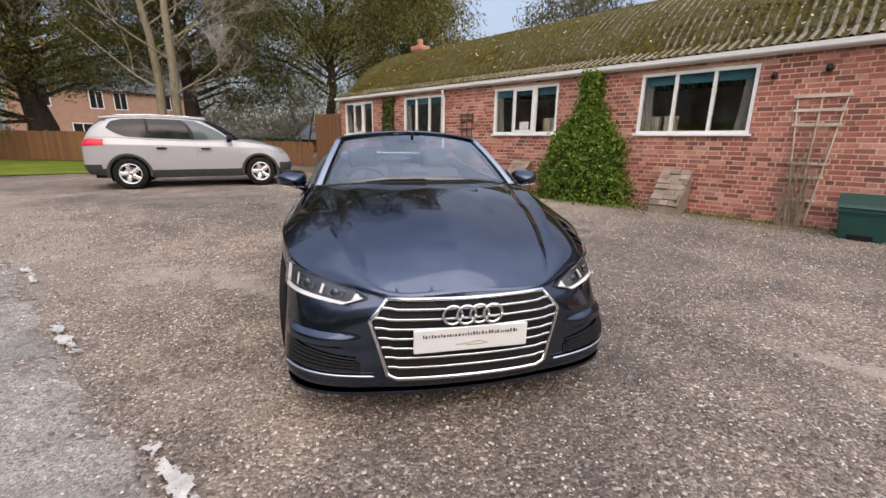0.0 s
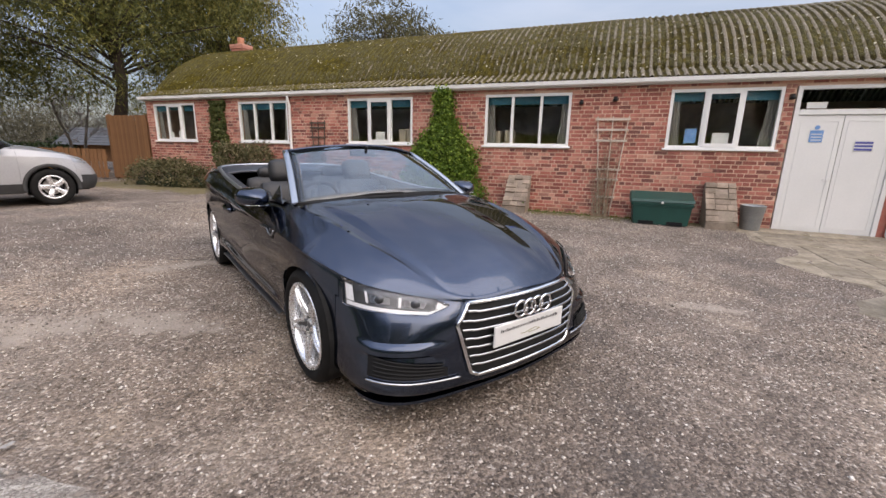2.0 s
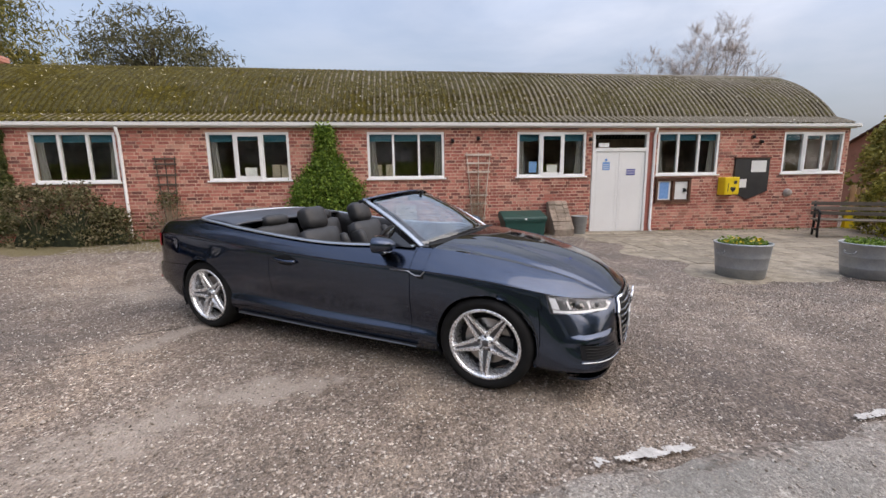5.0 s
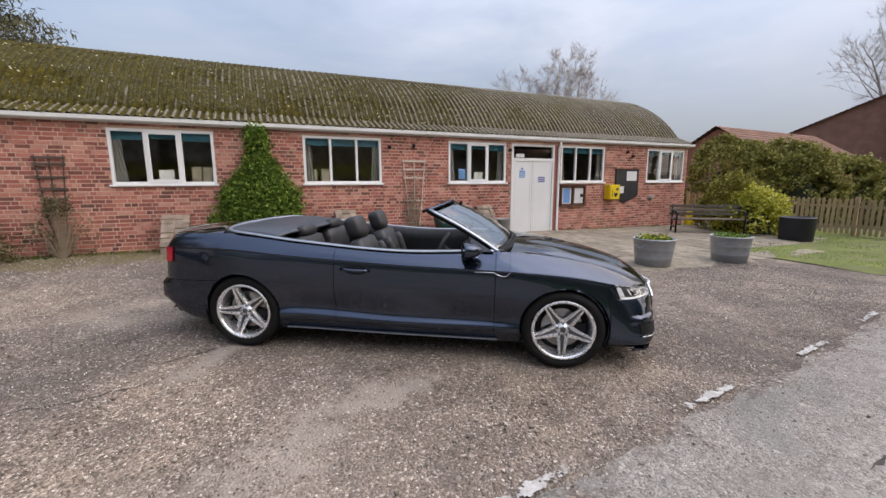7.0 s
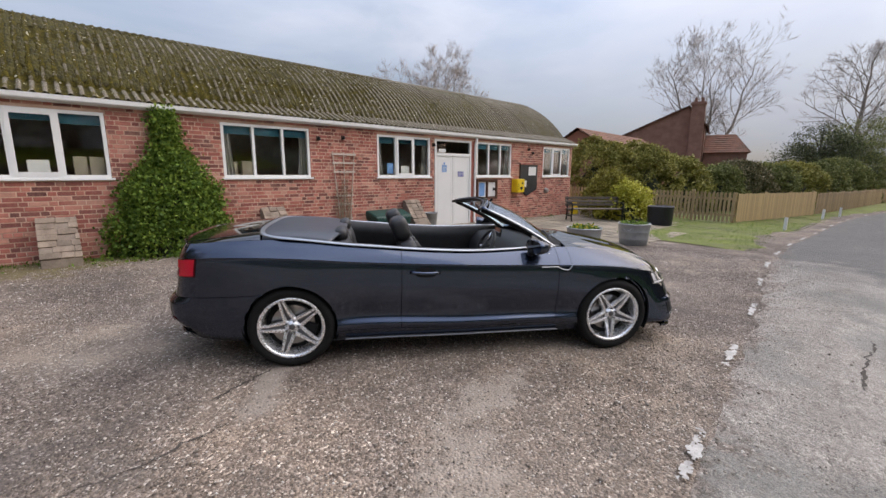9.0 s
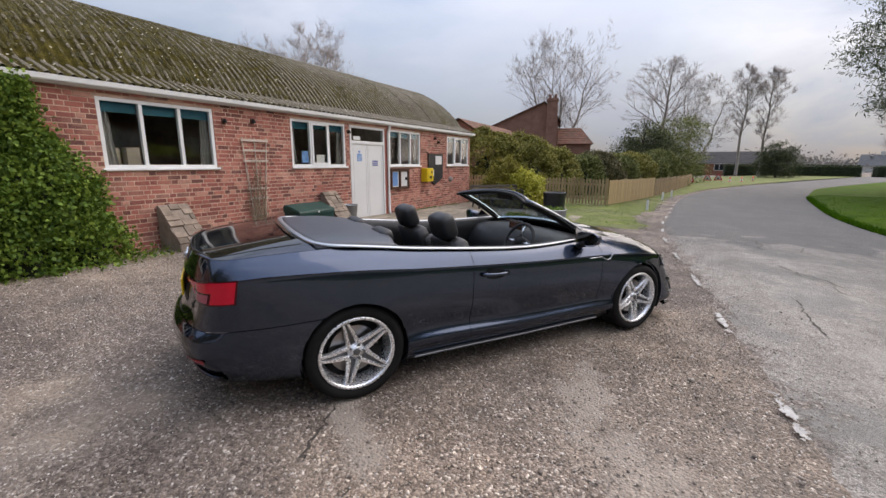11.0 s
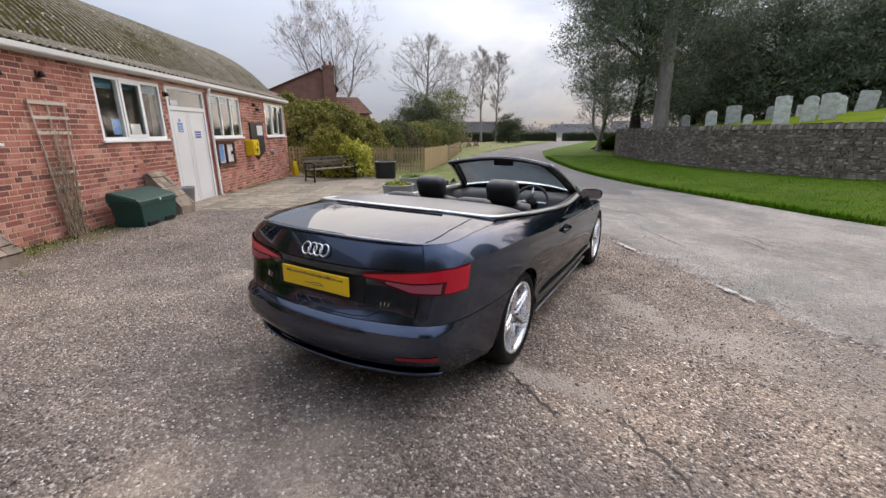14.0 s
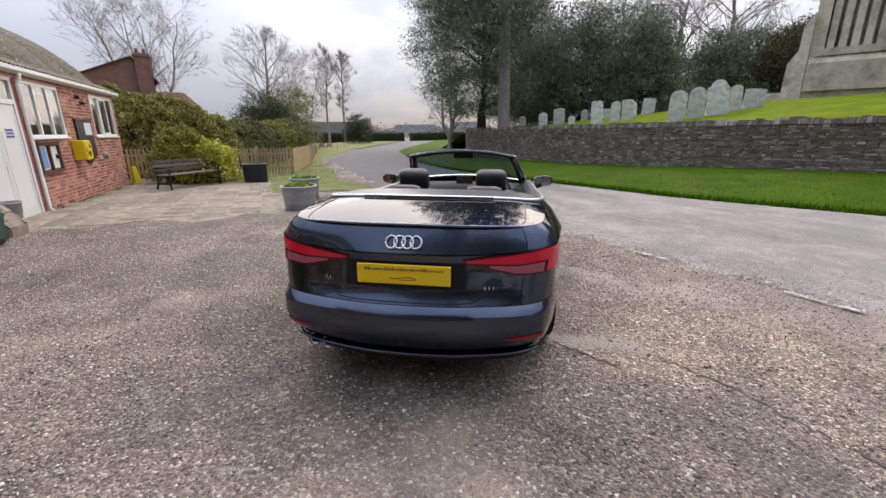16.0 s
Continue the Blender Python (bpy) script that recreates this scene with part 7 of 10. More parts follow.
MIRROR = plain("mirror_glass", (0.24, 0.25, 0.27), 0.03, 1.0)
for s in (1, -1):
    mir = new("door_mirror")
    mir.parent = audi
    at = Matrix.Translation((0.60, s * 0.925, 0.985)) @ Matrix.Rotation(radians(-14 * s), 4, "Z")
    bm = bmesh.new()
    lathe(bm, [(0.0, 0.118), (0.030, 0.112), (0.058, 0.088), (0.080, 0.046), (0.092, 0.0), (0.094, -0.034), (0.090, -0.040)], 28, "x", cap=False)
    squarish(bm, 0.98, 1.14, 0.68)
    for v in bm.verts:          # the lower edge rises towards the outside
        v.co.z += 0.10 * max(0, s * v.co.y) * (1 if v.co.z < 0 else -0.25)
    bmesh.ops.transform(bm, matrix=at, verts=bm.verts)
    part("mirror_shell", bm, NAVY, mir, smooth=True)
    bm = bmesh.new()
    lathe(bm, [(0.0, -0.033), (0.082, -0.033), (0.089, -0.037)], 28, "x", cap=False)
    squarish(bm, 0.96, 1.13, 0.67)
    for v in bm.verts:
        v.co.z += 0.10 * max(0, s * v.co.y) * (1 if v.co.z < 0 else -0.25)
    bmesh.ops.transform(bm, matrix=at, verts=bm.verts)
    part("mirror_glass", bm, MIRROR, mir)
    bm = bmesh.new()
    tube(bm, [at @ Vector((0.085 - 0.03 * abs(k) / 6, 0.014 * k, -0.050 + 0.0012 * s * k)) for k in range(-6, 7)], 0.004, 6)
    part("mirror_trim", bm, ALU, mir, "bright line below the shell", smooth=True)
    bm = bmesh.new()
    tube(bm, [(0.57, s * 0.835, 0.905), (0.575, s * 0.865, 0.930), (0.585, s * 0.905, 0.945)], 0.026, 10, 0.034)
    part("mirror_foot", bm, BLACK, mir, smooth=True)

# door handles, wing vents, fuel flap
SILLMETAL = plain("satin_grey_trim", (0.13, 0.135, 0.145), 0.28, 0.7)
for s in (1, -1):
    bm = bmesh.new()
    pts = []
    for k in range(9):
        x = -0.455 + 0.235 * k / 8
        u = 7 + (0 - x) / 0.9
        p = SK.at(u, 3.70, 0.006 + 0.026 * math.sin(math.pi * k / 8)**0.5)
        pts.append(Vector((x, s * p.y, p.z - 0.004 * math.sin(math.pi * k / 8))))
    tube(bm, pts, 0.0155, 8)
    part("handle", bm, NAVY, doors[s], smooth=True)
    # flat black patch in place of the shaded hollow above the handle
    bm = patch(SK, s, 7.265, 7.475, lambda u: 3.66 - 0.13 * (1 - min(1, ((u - 7.37) / 0.105) ** 2)) ** 0.5, lambda u: 3.70 + 0.17 * (1 - min(1, ((u - 7.37) / 0.105) ** 2)) ** 0.5, 0.006, 18, 3)
    part("handle_recess", bm, BLACK, doors[s])
    bm = bmesh.new()
    pp = [SK.at(6 + (0.9 - x) / 0.9, v, 0.006) for x, v in ((.66, 3.90), (.74, 3.91), (.81, 3.92), (.845, 3.84), (.875, 3.80), (.925, 3.81), (.955, 3.90), (.985, 3.99))]
    tube(bm, [Vector((p.x, s * p.y, p.z)) for p in pp], 0.0036, 6)
    part("wing_vent", bm, BELTALU, audi, "chrome blade of the wing vent")
    bm = patch(SK, s, 5.93, 6.02, lambda u: 3.72, lambda u: 3.84, 0.004, 4, 2)
    part("wing_vent_recess", bm, BLACK, audi)
    # lower sill blade
    pts = [SK.at(u, 0.22, 0.010) for u in np.linspace(6.05, 8.15, 24)]
    part("sill_blade", strip_on([Vector((p.x, s * p.y, p.z)) for p in pts], 0.024, 0.008), SILLMETAL, audi, "satin grey sill blade", smooth=True)
bm = patch(SK, -1, 8.56, 8.97, lambda u: 3.36 + 5.0 * max(0, abs(u - 8.765) - 0.15) ** 1.2, lambda u: 3.79 - 3.0 * max(0, abs(u - 8.765) - 0.16) ** 1.2, 0.0008, 14, 6)
bm.normal_update()
if sum(f.normal.y for f in bm.faces) > 0:
    bmesh.ops.reverse_faces(bm, faces=bm.faces)
part("fuel_flap", bm, NAVY, audi, smooth=True)

# arch liners and floor
for ax in (1.3825, -1.3825):
    for s in (1, -1):
        bm = bmesh.new()
        rows = [[Vector((ax + 0.365 * math.cos(a), s * y, .340 + 0.365 * math.sin(a))) for y in (0.60, 0.75, 0.885)] for a in np.linspace(radians(-25), radians(205), 28)]
        part("arch_liner", sheet(rows, flip=s < 0), MATTBLACK, audi)
part("underbody", boxes((-1.90, 1.95, -0.60, 0.60, 0.185, 0.32), (-1.0, 1.0, -0.80, 0.80, 0.175, 0.30), (-1.02, 1.02, -0.62, 0.62, 0.30, 0.34)), MATTBLACK, audi)
for ax in (1.3825, -1.3825):
    for s in (1, -1):
        m = pose(ax, s * 0.778, 0.333, 0, 17 if ax < 0 else 0, 0) if s < 0 else pose(ax, s * 0.778, 0.333, 0, 30, 180)
        wheel(audi, m)

# ------------- nose
fx = lambda y, z, o=0.0: SK.end_x(y, z, True) + o
HEX = [(-.362, .632), (.362, .632), (.440, .540), (.372, .290), (.330, .268), (-.330, .268), (-.372, .290), (-.440, .540)]
def half_width(z):
    return float(np.interp(z, [.268, .290, .540, .632], [.330, .372, .440, .362]))


rows = [[Vector((fx(r * half_width(z), z, 0.004), r * half_width(z), z)) for r in np.linspace(-1, 1, 21)] for z in np.linspace(.268, .632, 14)]
grille = part("grille", sheet(rows), MATTBLACK, audi, "gloss black grille with chrome bars")
loop = []
for (y0, z0), (y1, z1) in zip(HEX, HEX[1:] + HEX[:1]):
    for k in range(8):
        y, z = y0 + (y1 - y0) * k / 8, z0 + (z1 - z0) * k / 8
        loop.append(Vector((fx(y, z, 0.012), y, z)))
bm = bmesh.new()
tube(bm, loop + loop[:1], 0.0105, 8)
part("grille_frame", bm, CHROME, grille, smooth=True)
BARMETAL = plain("satin_grille_metal", (0.52, 0.53, 0.55), 0.22, 1.0)
for z in (.594, .552, .508, .462, .416, .370, .324):
    w = half_width(z) - 0.012
    for y0, y1 in ((-w, w),):
        pts = [Vector((fx(y, z, 0.017), y, z + (0.006 if abs(y) > w * 0.86 else 0))) for y in np.linspace(y0, y1, 28)]
        bm = strip_on(pts, 0.007, 0.0065)
        part("grille_bar", bm, BARMETAL, grille, smooth=True)
def ring_row(parent, x, z, r, gap, sign, tilt=0.0):
    for k in range(4):
        bm = bmesh.new()
        y = (k - 1.5) * gap
        loop = [Vector((x + 0.004 * (k % 2) * sign + tilt * r * math.sin(a), y + r * math.cos(a), z + r * math.sin(a))) for a in np.linspace(0, 2 * math.pi, 33)]
        tube(bm, loop, 0.0068 if r > 0.04 else 0.0055, 8)
        part("badge_ring", bm, CHROME, parent, smooth=True)


ring_row(grille, fx(0, .572, 0.034), .574, 0.042, 0.060, 1)
bm = bmesh.new()
box(bm, 0, 0.012, -0.26, 0.26, -0.056, 0.056, 0.003, Matrix.Translation((fx(0, .455, 0.018), 0, .455)))
plate = part("front_plate", bm, PLATEWHITE, audi, "white dealer plate with small grey print")
px = fx(0, .455, 0.018) + 0.0125
rng = random.Random(3)
y = -0.22
bm = bmesh.new()
while y < 0.215:          # a line of small print, as bars
    w = rng.uniform(0.0045, 0.0095)
    box(bm, px, px + 0.0008, y, y + w, .471, .471 + rng.choice((0.012, 0.012, 0.017)))
    y += w + rng.uniform(0.004, 0.008)
part("print_line", bm, INK, plate)
bm = bmesh.new()
tube(bm, [(px, -0.075, .432), (px, -0.04, .430), (px, 0.0, .437), (px, 0.03, .441), (px, 0.06, .434), (px, 0.075, .430), (px, 0.05, .425), (px, -0.02, .425)], 0.0016, 5)
part("print_emblem", bm, GREYINK, plate)

# side intakes, chrome lower blade and splitter
for s in (1, -1):
    low, high = lambda u: 1.44 + 0.02 * (u - 2), lambda u: 1.80 + 0.28 * (u - 2)
    intake = part("side_intake", patch(SK, s, 1.50, 2.94, low, high, 0.004), BLACK, audi, "black mesh side intake")
    for q in range(5):
        v = 1.50 + 0.085 * q
        pts = [SK.at(u, v + 0.035 * (q + 1) * (u - 2), 0.009) for u in np.linspace(1.56, 2.80, 14)]
        bm = bmesh.new()
        tube(bm, [Vector((p.x, s * p.y, p.z)) for p in pts], 0.004, 5)
        part("intake_bar", bm, MATTBLACK, intake)
pts = [SK.at(u, 1.36, 0.012) for u in np.linspace(1.32, 2.95, 30)]
for s in (1, -1):
    bm = bmesh.new()
    tube(bm, [Vector((p.x, s * p.y, p.z)) for p in pts], 0.0065, 6)
    part("lower_blade", bm, BARMETAL, audi, "bright lower bumper trim", smooth=True)
rows = [[Vector((p.x, p.y, p.z)) for p in (q + Vector((-0.06, 0, 0.0)), q + Vector((0.034, 0, 0.004)), q + Vector((0.036, 0, -0.010)), q + Vector((-0.06, 0, -0.03)))] for q in ([Vector((p.x, -p.y, p.z)) for p in [SK.at(u, 0.0, 0.02) for u in np.linspace(0, 3.2, 26)][:0:-1]] + [SK.at(u, 0.0, 0.02) for u in np.linspace(0, 3.2, 26)])]
bm = sheet(rows)
bmesh.ops.recalc_face_normals(bm, faces=bm.faces)
part("splitter", bm, NAVY, audi, smooth=True).data.set_sharp_from_angle(angle=radians(40))

# headlamps
SMOKE = plain("grey_reflector", (0.09, 0.094, 0.102), 0.3, 0.9)
LAMPDARK = plain("dark_lamp_bowl", (0.040, 0.041, 0.044), 0.4, 0.3)
for s in (1, -1):
    low = lambda u: 3.32 + 0.42 * max(0, (1.95 - u) / 0.33) - 0.02 * (u - 2)
    high = lambda u: 3.96 - 0.14 * max(0, (1.95 - u) / 0.33)
    lamp = part("headlamp", patch(SK, s, 1.62, 3.42, low, high, 0.003, 48, 6), LAMPDARK, audi, "clear headlamp with white light guides")
    mid = lambda u, f: low(u) + f * (high(u) - low(u))
    # white guide along the lower edge, turned up at both ends
    part("light_guide", patch(SK, s, 1.66, 3.37, lambda u: mid(u, 0.05), lambda u: mid(u, 0.19), 0.010, 44, 2), LAMPWHITE, lamp)
    part("light_guide", patch(SK, s, 1.66, 1.86, lambda u: mid(u, 0.23), lambda u: mid(u, 0.23 + 0.62 * min(1, (u - 1.66) / 0.14)), 0.010, 6, 3), LAMPWHITE, lamp)
    part("light_guide", patch(SK, s, 3.22, 3.37, lambda u: mid(u, 0.23), lambda u: mid(u, 0.86), 0.010, 5, 4), LAMPWHITE, lamp)
    # bright brow above the lamp units, and a reflector bowl round each
    part("reflector", patch(SK, s, 1.88, 3.20, lambda u: mid(u, 0.72), lambda u: mid(u, 0.95), 0.008, 26, 2), SMOKE, lamp)
    part("reflector", patch(SK, s, 2.02, 3.18, lambda u: mid(u, 0.27), lambda u: mid(u, 0.34), 0.006, 26, 1), SMOKE, lamp)
    for uu in (2.26, 2.80):
        part("lamp_unit", patch(SK, s, uu - 0.20, uu + 0.13, lambda u: mid(u, 0.36), lambda u: mid(u, 0.70), 0.009, 6, 4), GLOSSBLACK, lamp)
        bm = bmesh.new()
        lathe(bm, [(0.0, 0.014), (0.012, 0.012), (0.020, 0.007), (0.024, 0.0)], 16, "x", cap=False)
        c = SK.at(uu - 0.04, mid(uu, 0.53), 0.008)
        bmesh.ops.transform(bm, matrix=Matrix.Translation((c.x, s * c.y, c.z)) @ Matrix.Rotation(radians(35 * s), 4, "Z"), verts=bm.verts)
        part("projector_lens", bm, SMOKE, lamp, smooth=True)
        part("lamp_blade", patch(SK, s, uu + 0.17, uu + 0.215, lambda u: mid(u, 0.30), lambda u: mid(u, 0.78), 0.011, 3, 4), LAMPWHITE, lamp)
    lens = part("lens", thicken(patch(SK, s, 1.62, 3.44, lambda u: low(u) - 0.01, lambda u: high(u) + 0.01, 0.014, 48, 8), 0.003), LAMPGLASS, lamp, smooth=True)
    lens.visible_shadow = False

# ------------- tail
DEEPRED = plain("low_reflector_red", (0.28, 0.006, 0.014), 0.2)
PIPE = plain("dark_chrome_pipe", (0.27, 0.27, 0.28), 0.2, 1.0)
rx = lambda y, z, o=0.0: SK.end_x(y, z, False) - o
for s in (1, -1):
    hi_r = lambda u: 4.02 - 0.10 * max(0, u - 11.0)
    lo_r = lambda u: 3.56 + 0.36 * max(0, u - 11.45)
    mid_r = lambda u: lo_r(u) + (0.50 if u < 11.2 else 0.50 - 0.10 * (u - 11.2)) * (hi_r(u) - lo_r(u))
    lamp = part("tail_lamp", patch(SK, s, 10.50, 12.16, lo_r, hi_r, 0.004, 32, 6), DARKRED, audi, "red wraparound tail lamp")
    part("light_bar", patch(SK, s, 10.53, 12.12, mid_r, lambda u: hi_r(u) - 0.03, 0.010, 32, 3), REDLENS, lamp, smooth=True)
    part("light_bar", patch(SK, s, 10.53, 10.98, lambda u: lo_r(u) + 0.03, mid_r, 0.010, 8, 3), REDLENS, lamp, smooth=True)
    part("indicator_lens", patch(SK, s, 11.04, 11.8, lambda u: lo_r(u) + 0.04, lambda u: mid_r(u) - 0.03, 0.009, 16, 3), plain("smoked_pink_lens", (0.34, 0.07, 0.10), 0.2), lamp, smooth=True)
    part("rear_reflector", patch(SK, s, 10.98, 11.52, lambda u: 1.84, lambda u: 2.02 - 0.16 * (u - 10.98), 0.036, 12, 2), DEEPRED, audi, "low red reflector")
for s in (1, -1):          # open seams of the boot lid: down beside the plate, and along the deck
    path = [(11.62, 3.52), (11.74, 3.34), (11.86, 3.18), (11.96, 3.09), (12.2, 3.06), (12.6, 3.06), (13.0, 3.06)]
    bm = bmesh.new()
    tube(bm, [Vector((p.x, s * p.y, p.z)) for p in (SK.at(u, v, 0.0012) for u, v in path)], 0.0026, 5)
    part("boot_seam", bm, MATTBLACK, audi)
    deck = boot_rows()
    col = len(deck[0]) // 2 + s * 20
    bm = bmesh.new()
    tube(bm, [r[col] + Vector((0, 0, 0.0005)) for r in deck[1:-1]], 0.0024, 5)
    part("boot_seam", bm, MATTBLACK, audi)
ring_row(audi, rx(0, .922, 0.014), .922, 0.031, 0.045, -1, 0.50)
bm = bmesh.new()
box(bm, -0.012, 0, -0.26, 0.26, -0.056, 0.056, 0.003, Matrix.Translation((rx(0, .745, 0.010), 0, .745)))
plate = part("rear_plate", bm, PLATEYELLOW, audi, "yellow dealer plate with small dark print")
px = rx(0, .745, 0.010) - 0.0125
bm = bmesh.new()
y = -0.22
while y < 0.215:
    w = rng.uniform(0.0045, 0.0095)
    box(bm, px - 0.0008, px, y, y + w, .767, .767 + rng.choice((0.011, 0.011, 0.016)))
    y += w + rng.uniform(0.004, 0.008)
part("print_line", bm, INK, plate)
bm = bmesh.new()
tube(bm, [(px, 0.075, .722), (px, 0.04, .720), (px, 0.0, .728), (px, -0.03, .732), (px, -0.06, .725), (px, -0.075, .721), (px, -0.05, .715), (px, 0.02, .715)], 0.0018, 5)
part("print_emblem", bm, INK, plate)
rows = [[Vector((rx(y, z, 0.003), y, z)) for y in np.linspace(-0.34, 0.34, 15)] for z in (.665, .69, .74, .79, .81)]
part("plate_recess", sheet(rows, flip=True), BLACK, audi)
def thin_marks(name, z, spans):
    """Small raised chrome strokes on the boot face; spans are (y0, z0, y1, z1) from the mark's corner."""
    bm = bmesh.new()
    for ya, za, yb, zb in spans:
        pa, pb = (Vector((rx(y_, z + z_, 0.006), y_, z + z_)) for y_, z_ in ((ya, za), (yb, zb)))
        tube(bm, [pa, pb], 0.0028, 5)
    part(name, bm, CHROME, audi)


thin_marks("model_badge", .672, ((.478, 0, .466, .036), (.466, .036, .454, 0), (.440, .034, .440, .004), (.424, .034, .424, .002)))
thin_marks("engine_badge", .664, [(-.440 - 0.022 * k, 0, -.440 - 0.022 * k, .020) for k in range(3)])
pts = [SK.at(u, 1.02, 0.020) for u in np.linspace(10.9, 13, 22)]
line = pts + [Vector((p.x, -p.y, p.z)) for p in pts[-2::-1]]
part("diffuser_blade", strip_on(line, 0.014, 0.008), NAVY, audi, smooth=True)
rows = [[Vector((p.x, p.y, p.z)) for p in col] for col in [[SK.at(u, v, 0.010) for v in (0.05, 0.5, 1.0)] for u in np.linspace(10.9, 13, 20)] + [[Vector((q.x, -q.y, q.z)) for q in [SK.at(u, v, 0.010) for v in (0.05, 0.5, 1.0)]] for u in np.linspace(12.95, 10.9, 20)]]
bm = sheet(rows)
bmesh.ops.recalc_face_normals(bm, faces=bm.faces)
part("diffuser", bm, MATTBLACK, audi)
for y in (.50, .596):
    bm = bmesh.new()
    lathe(bm, [(0.039, 0.10), (0.039, -0.012), (0.034, -0.012), (0.033, 0.09), (0.0, 0.09)], 20, "x", cap=False, m=Matrix.Translation((rx(y, .275, 0.0) - 0.010, y, .262)))
    part("exhaust_pipe", bm, PIPE, audi, smooth=True)

# ------------- cabin
tub = boxes((-1.05, 0.95, -0.70, 0.70, 0.30, 0.34))
part("cabin_floor", tub, MATTBLACK, audi)
for s in (1, -1):
    rows = []
    for x in np.linspace(0.9, -1.1, 20):
        y, z = belt(x)
        rows.append([Vector((x, s * (y - 0.006), z + 0.006)), Vector((x, s * (y - 0.05), z + 0.012)), Vector((x, s * (y - 0.085), z - 0.01)), Vector((x, s * (y - 0.10), z - 0.12)), Vector((x, s * (y - 0.06), z - 0.22)), Vector((x, s * (y - 0.09), 0.34))])
    bm = sheet(rows, flip=s > 0)
    part("door_lining", bm, LEATHER, audi, smooth=True)


def cushion(x0, x1, y0, y1, z0, z1, rnd=0.05, m=None):
    bm = bmesh.new()
    box(bm, x0, x1, y0, y1, z0, z1)
    bmesh.ops.subdivide_edges(bm, edges=bm.edges, cuts=4, use_grid_fill=True)
    c = Vector(((x0 + x1) / 2, (y0 + y1) / 2, (z0 + z1) / 2))
    hx, hy, hz = (x1 - x0) / 2, (y1 - y0) / 2, (z1 - z0) / 2
    for v in bm.verts:
        d = v.co - c
        q = Vector((max(-hx + rnd, min(hx - rnd, d.x)), max(-hy + rnd, min(hy - rnd, d.y)), max(-hz + rnd, min(hz - rnd, d.z))))
        e = d - q
        v.co = c + q + (e.normalized() * rnd if e.length > 1e-6 else e)
    if m is not None:
        bmesh.ops.transform(bm, matrix=m, verts=bm.verts)
    return bm


for y in (0.37, -0.37):
    seat = new("front_seat")
    seat.parent = audi
    part("seat_cushion", cushion(-0.28, 0.26, y - 0.25, y + 0.25, 0.42, 0.58, 0.06), LEATHER, seat, smooth=True)
    T = Matrix.Translation((-0.26, y, 0.5)) @ Matrix.Rotation(radians(-20), 4, "Y")
    part("seat_back", cushion(-0.10, 0.06, -0.25, 0.25, 0.0, 0.52, 0.06, T), LEATHER, seat, smooth=True)
    for d in (-0.23, 0.23):
        part("seat_bolster", cushion(-0.05, 0.11, d - 0.05, d + 0.05, 0.05, 0.42, 0.045, T), LEATHER, seat, smooth=True)
    part("headrest", cushion(-0.105, 0.05, -0.145, 0.145, 0.515, 0.735, 0.06, T), LEATHER, seat, smooth=True)
    bm = bmesh.new()
    for d in (-0.06, 0.06):
        tube(bm, [T @ Vector((-0.02, d, 0.46)), T @ Vector((-0.02, d, 0.58))], 0.007, 6)
    part("headrest_post", bm, CHROME, seat)
for y in (0.34, -0.34):
    seat = new("rear_seat")
    seat.parent = audi
    part("seat_cushion", cushion(-0.98, -0.60, y - 0.27, y + 0.27, 0.42, 0.60, 0.06), LEATHER, seat, smooth=True)
    T = Matrix.Translation((-0.90, y, 0.54)) @ Matrix.Rotation(radians(-12), 4, "Y")
    part("seat_back", cushion(-0.10, 0.05, -0.27, 0.27, 0.0, 0.46, 0.06, T), LEATHER, seat, smooth=True)
    part("headrest", cushion(-0.07, 0.045, -0.15, 0.15, 0.44, 0.56, 0.05, T), LEATHER, seat, smooth=True)
dash_rows = []
for r in np.linspace(-1, 1, 17):
    y = 0.70 * r
    dash_rows.append([Vector((x + 0.05 * (1 - r * r), y, z)) for x, z in ((.44, .52), (.42, .72), (.46, .83), (.52, .90), (.60, .935 - .02 * r * r), (.78, .945 - .02 * r * r), (.90, .93))])
bm = sheet(dash_rows, flip=True)
dashboard = part("dashboard", bm, LEATHER, audi, smooth=True)
bm = bmesh.new()
box(bm, -0.008, 0.008, -0.10, 0.10, -0.045, 0.045, 0.006, pose(0.55, 0.0, 0.985, 0, 8, 0))
part("display_screen", bm, GLOSSBLACK, dashboard)
part("centre_console", cushion(-0.35, 0.5, -0.10, 0.10, 0.38, 0.66, 0.04), LEATHER, audi, smooth=True)
part("console_trim", boxes((-0.05, 0.46, -0.085, 0.085, 0.655, 0.665)), ALU, audi)
sw = new("steering_wheel")
sw.parent = audi
T = pose(0.30, -0.37, 0.885, 0, -64, 0)
bm = bmesh.new()
tube(bm, [T @ Vector((0.18 * math.cos(a), 0.18 * math.sin(a), 0)) for a in np.linspace(0, 2 * math.pi, 41)], 0.016, 8)
part("wheel_rim", bm, LEATHER, sw, smooth=True)
bm = bmesh.new()
lathe(bm, [(0.0, 0.02), (0.055, 0.015), (0.065, -0.01), (0.05, -0.12)], 16, "z", m=T)
part("wheel_boss", bm, BLACK, sw, smooth=True)
for a in (0, 180, 270 - 90 + 90):
    bm = bmesh.new()
    tube(bm, [T @ Vector((0.05 * math.cos(radians(a + 90)), 0.05 * math.sin(radians(a + 90)), 0)), T @ Vector((0.175 * math.cos(radians(a + 90)), 0.175 * math.sin(radians(a + 90)), 0))], 0.014, 6)
    part("wheel_spoke", bm, ALU, sw, smooth=True)
bm = bmesh.new()
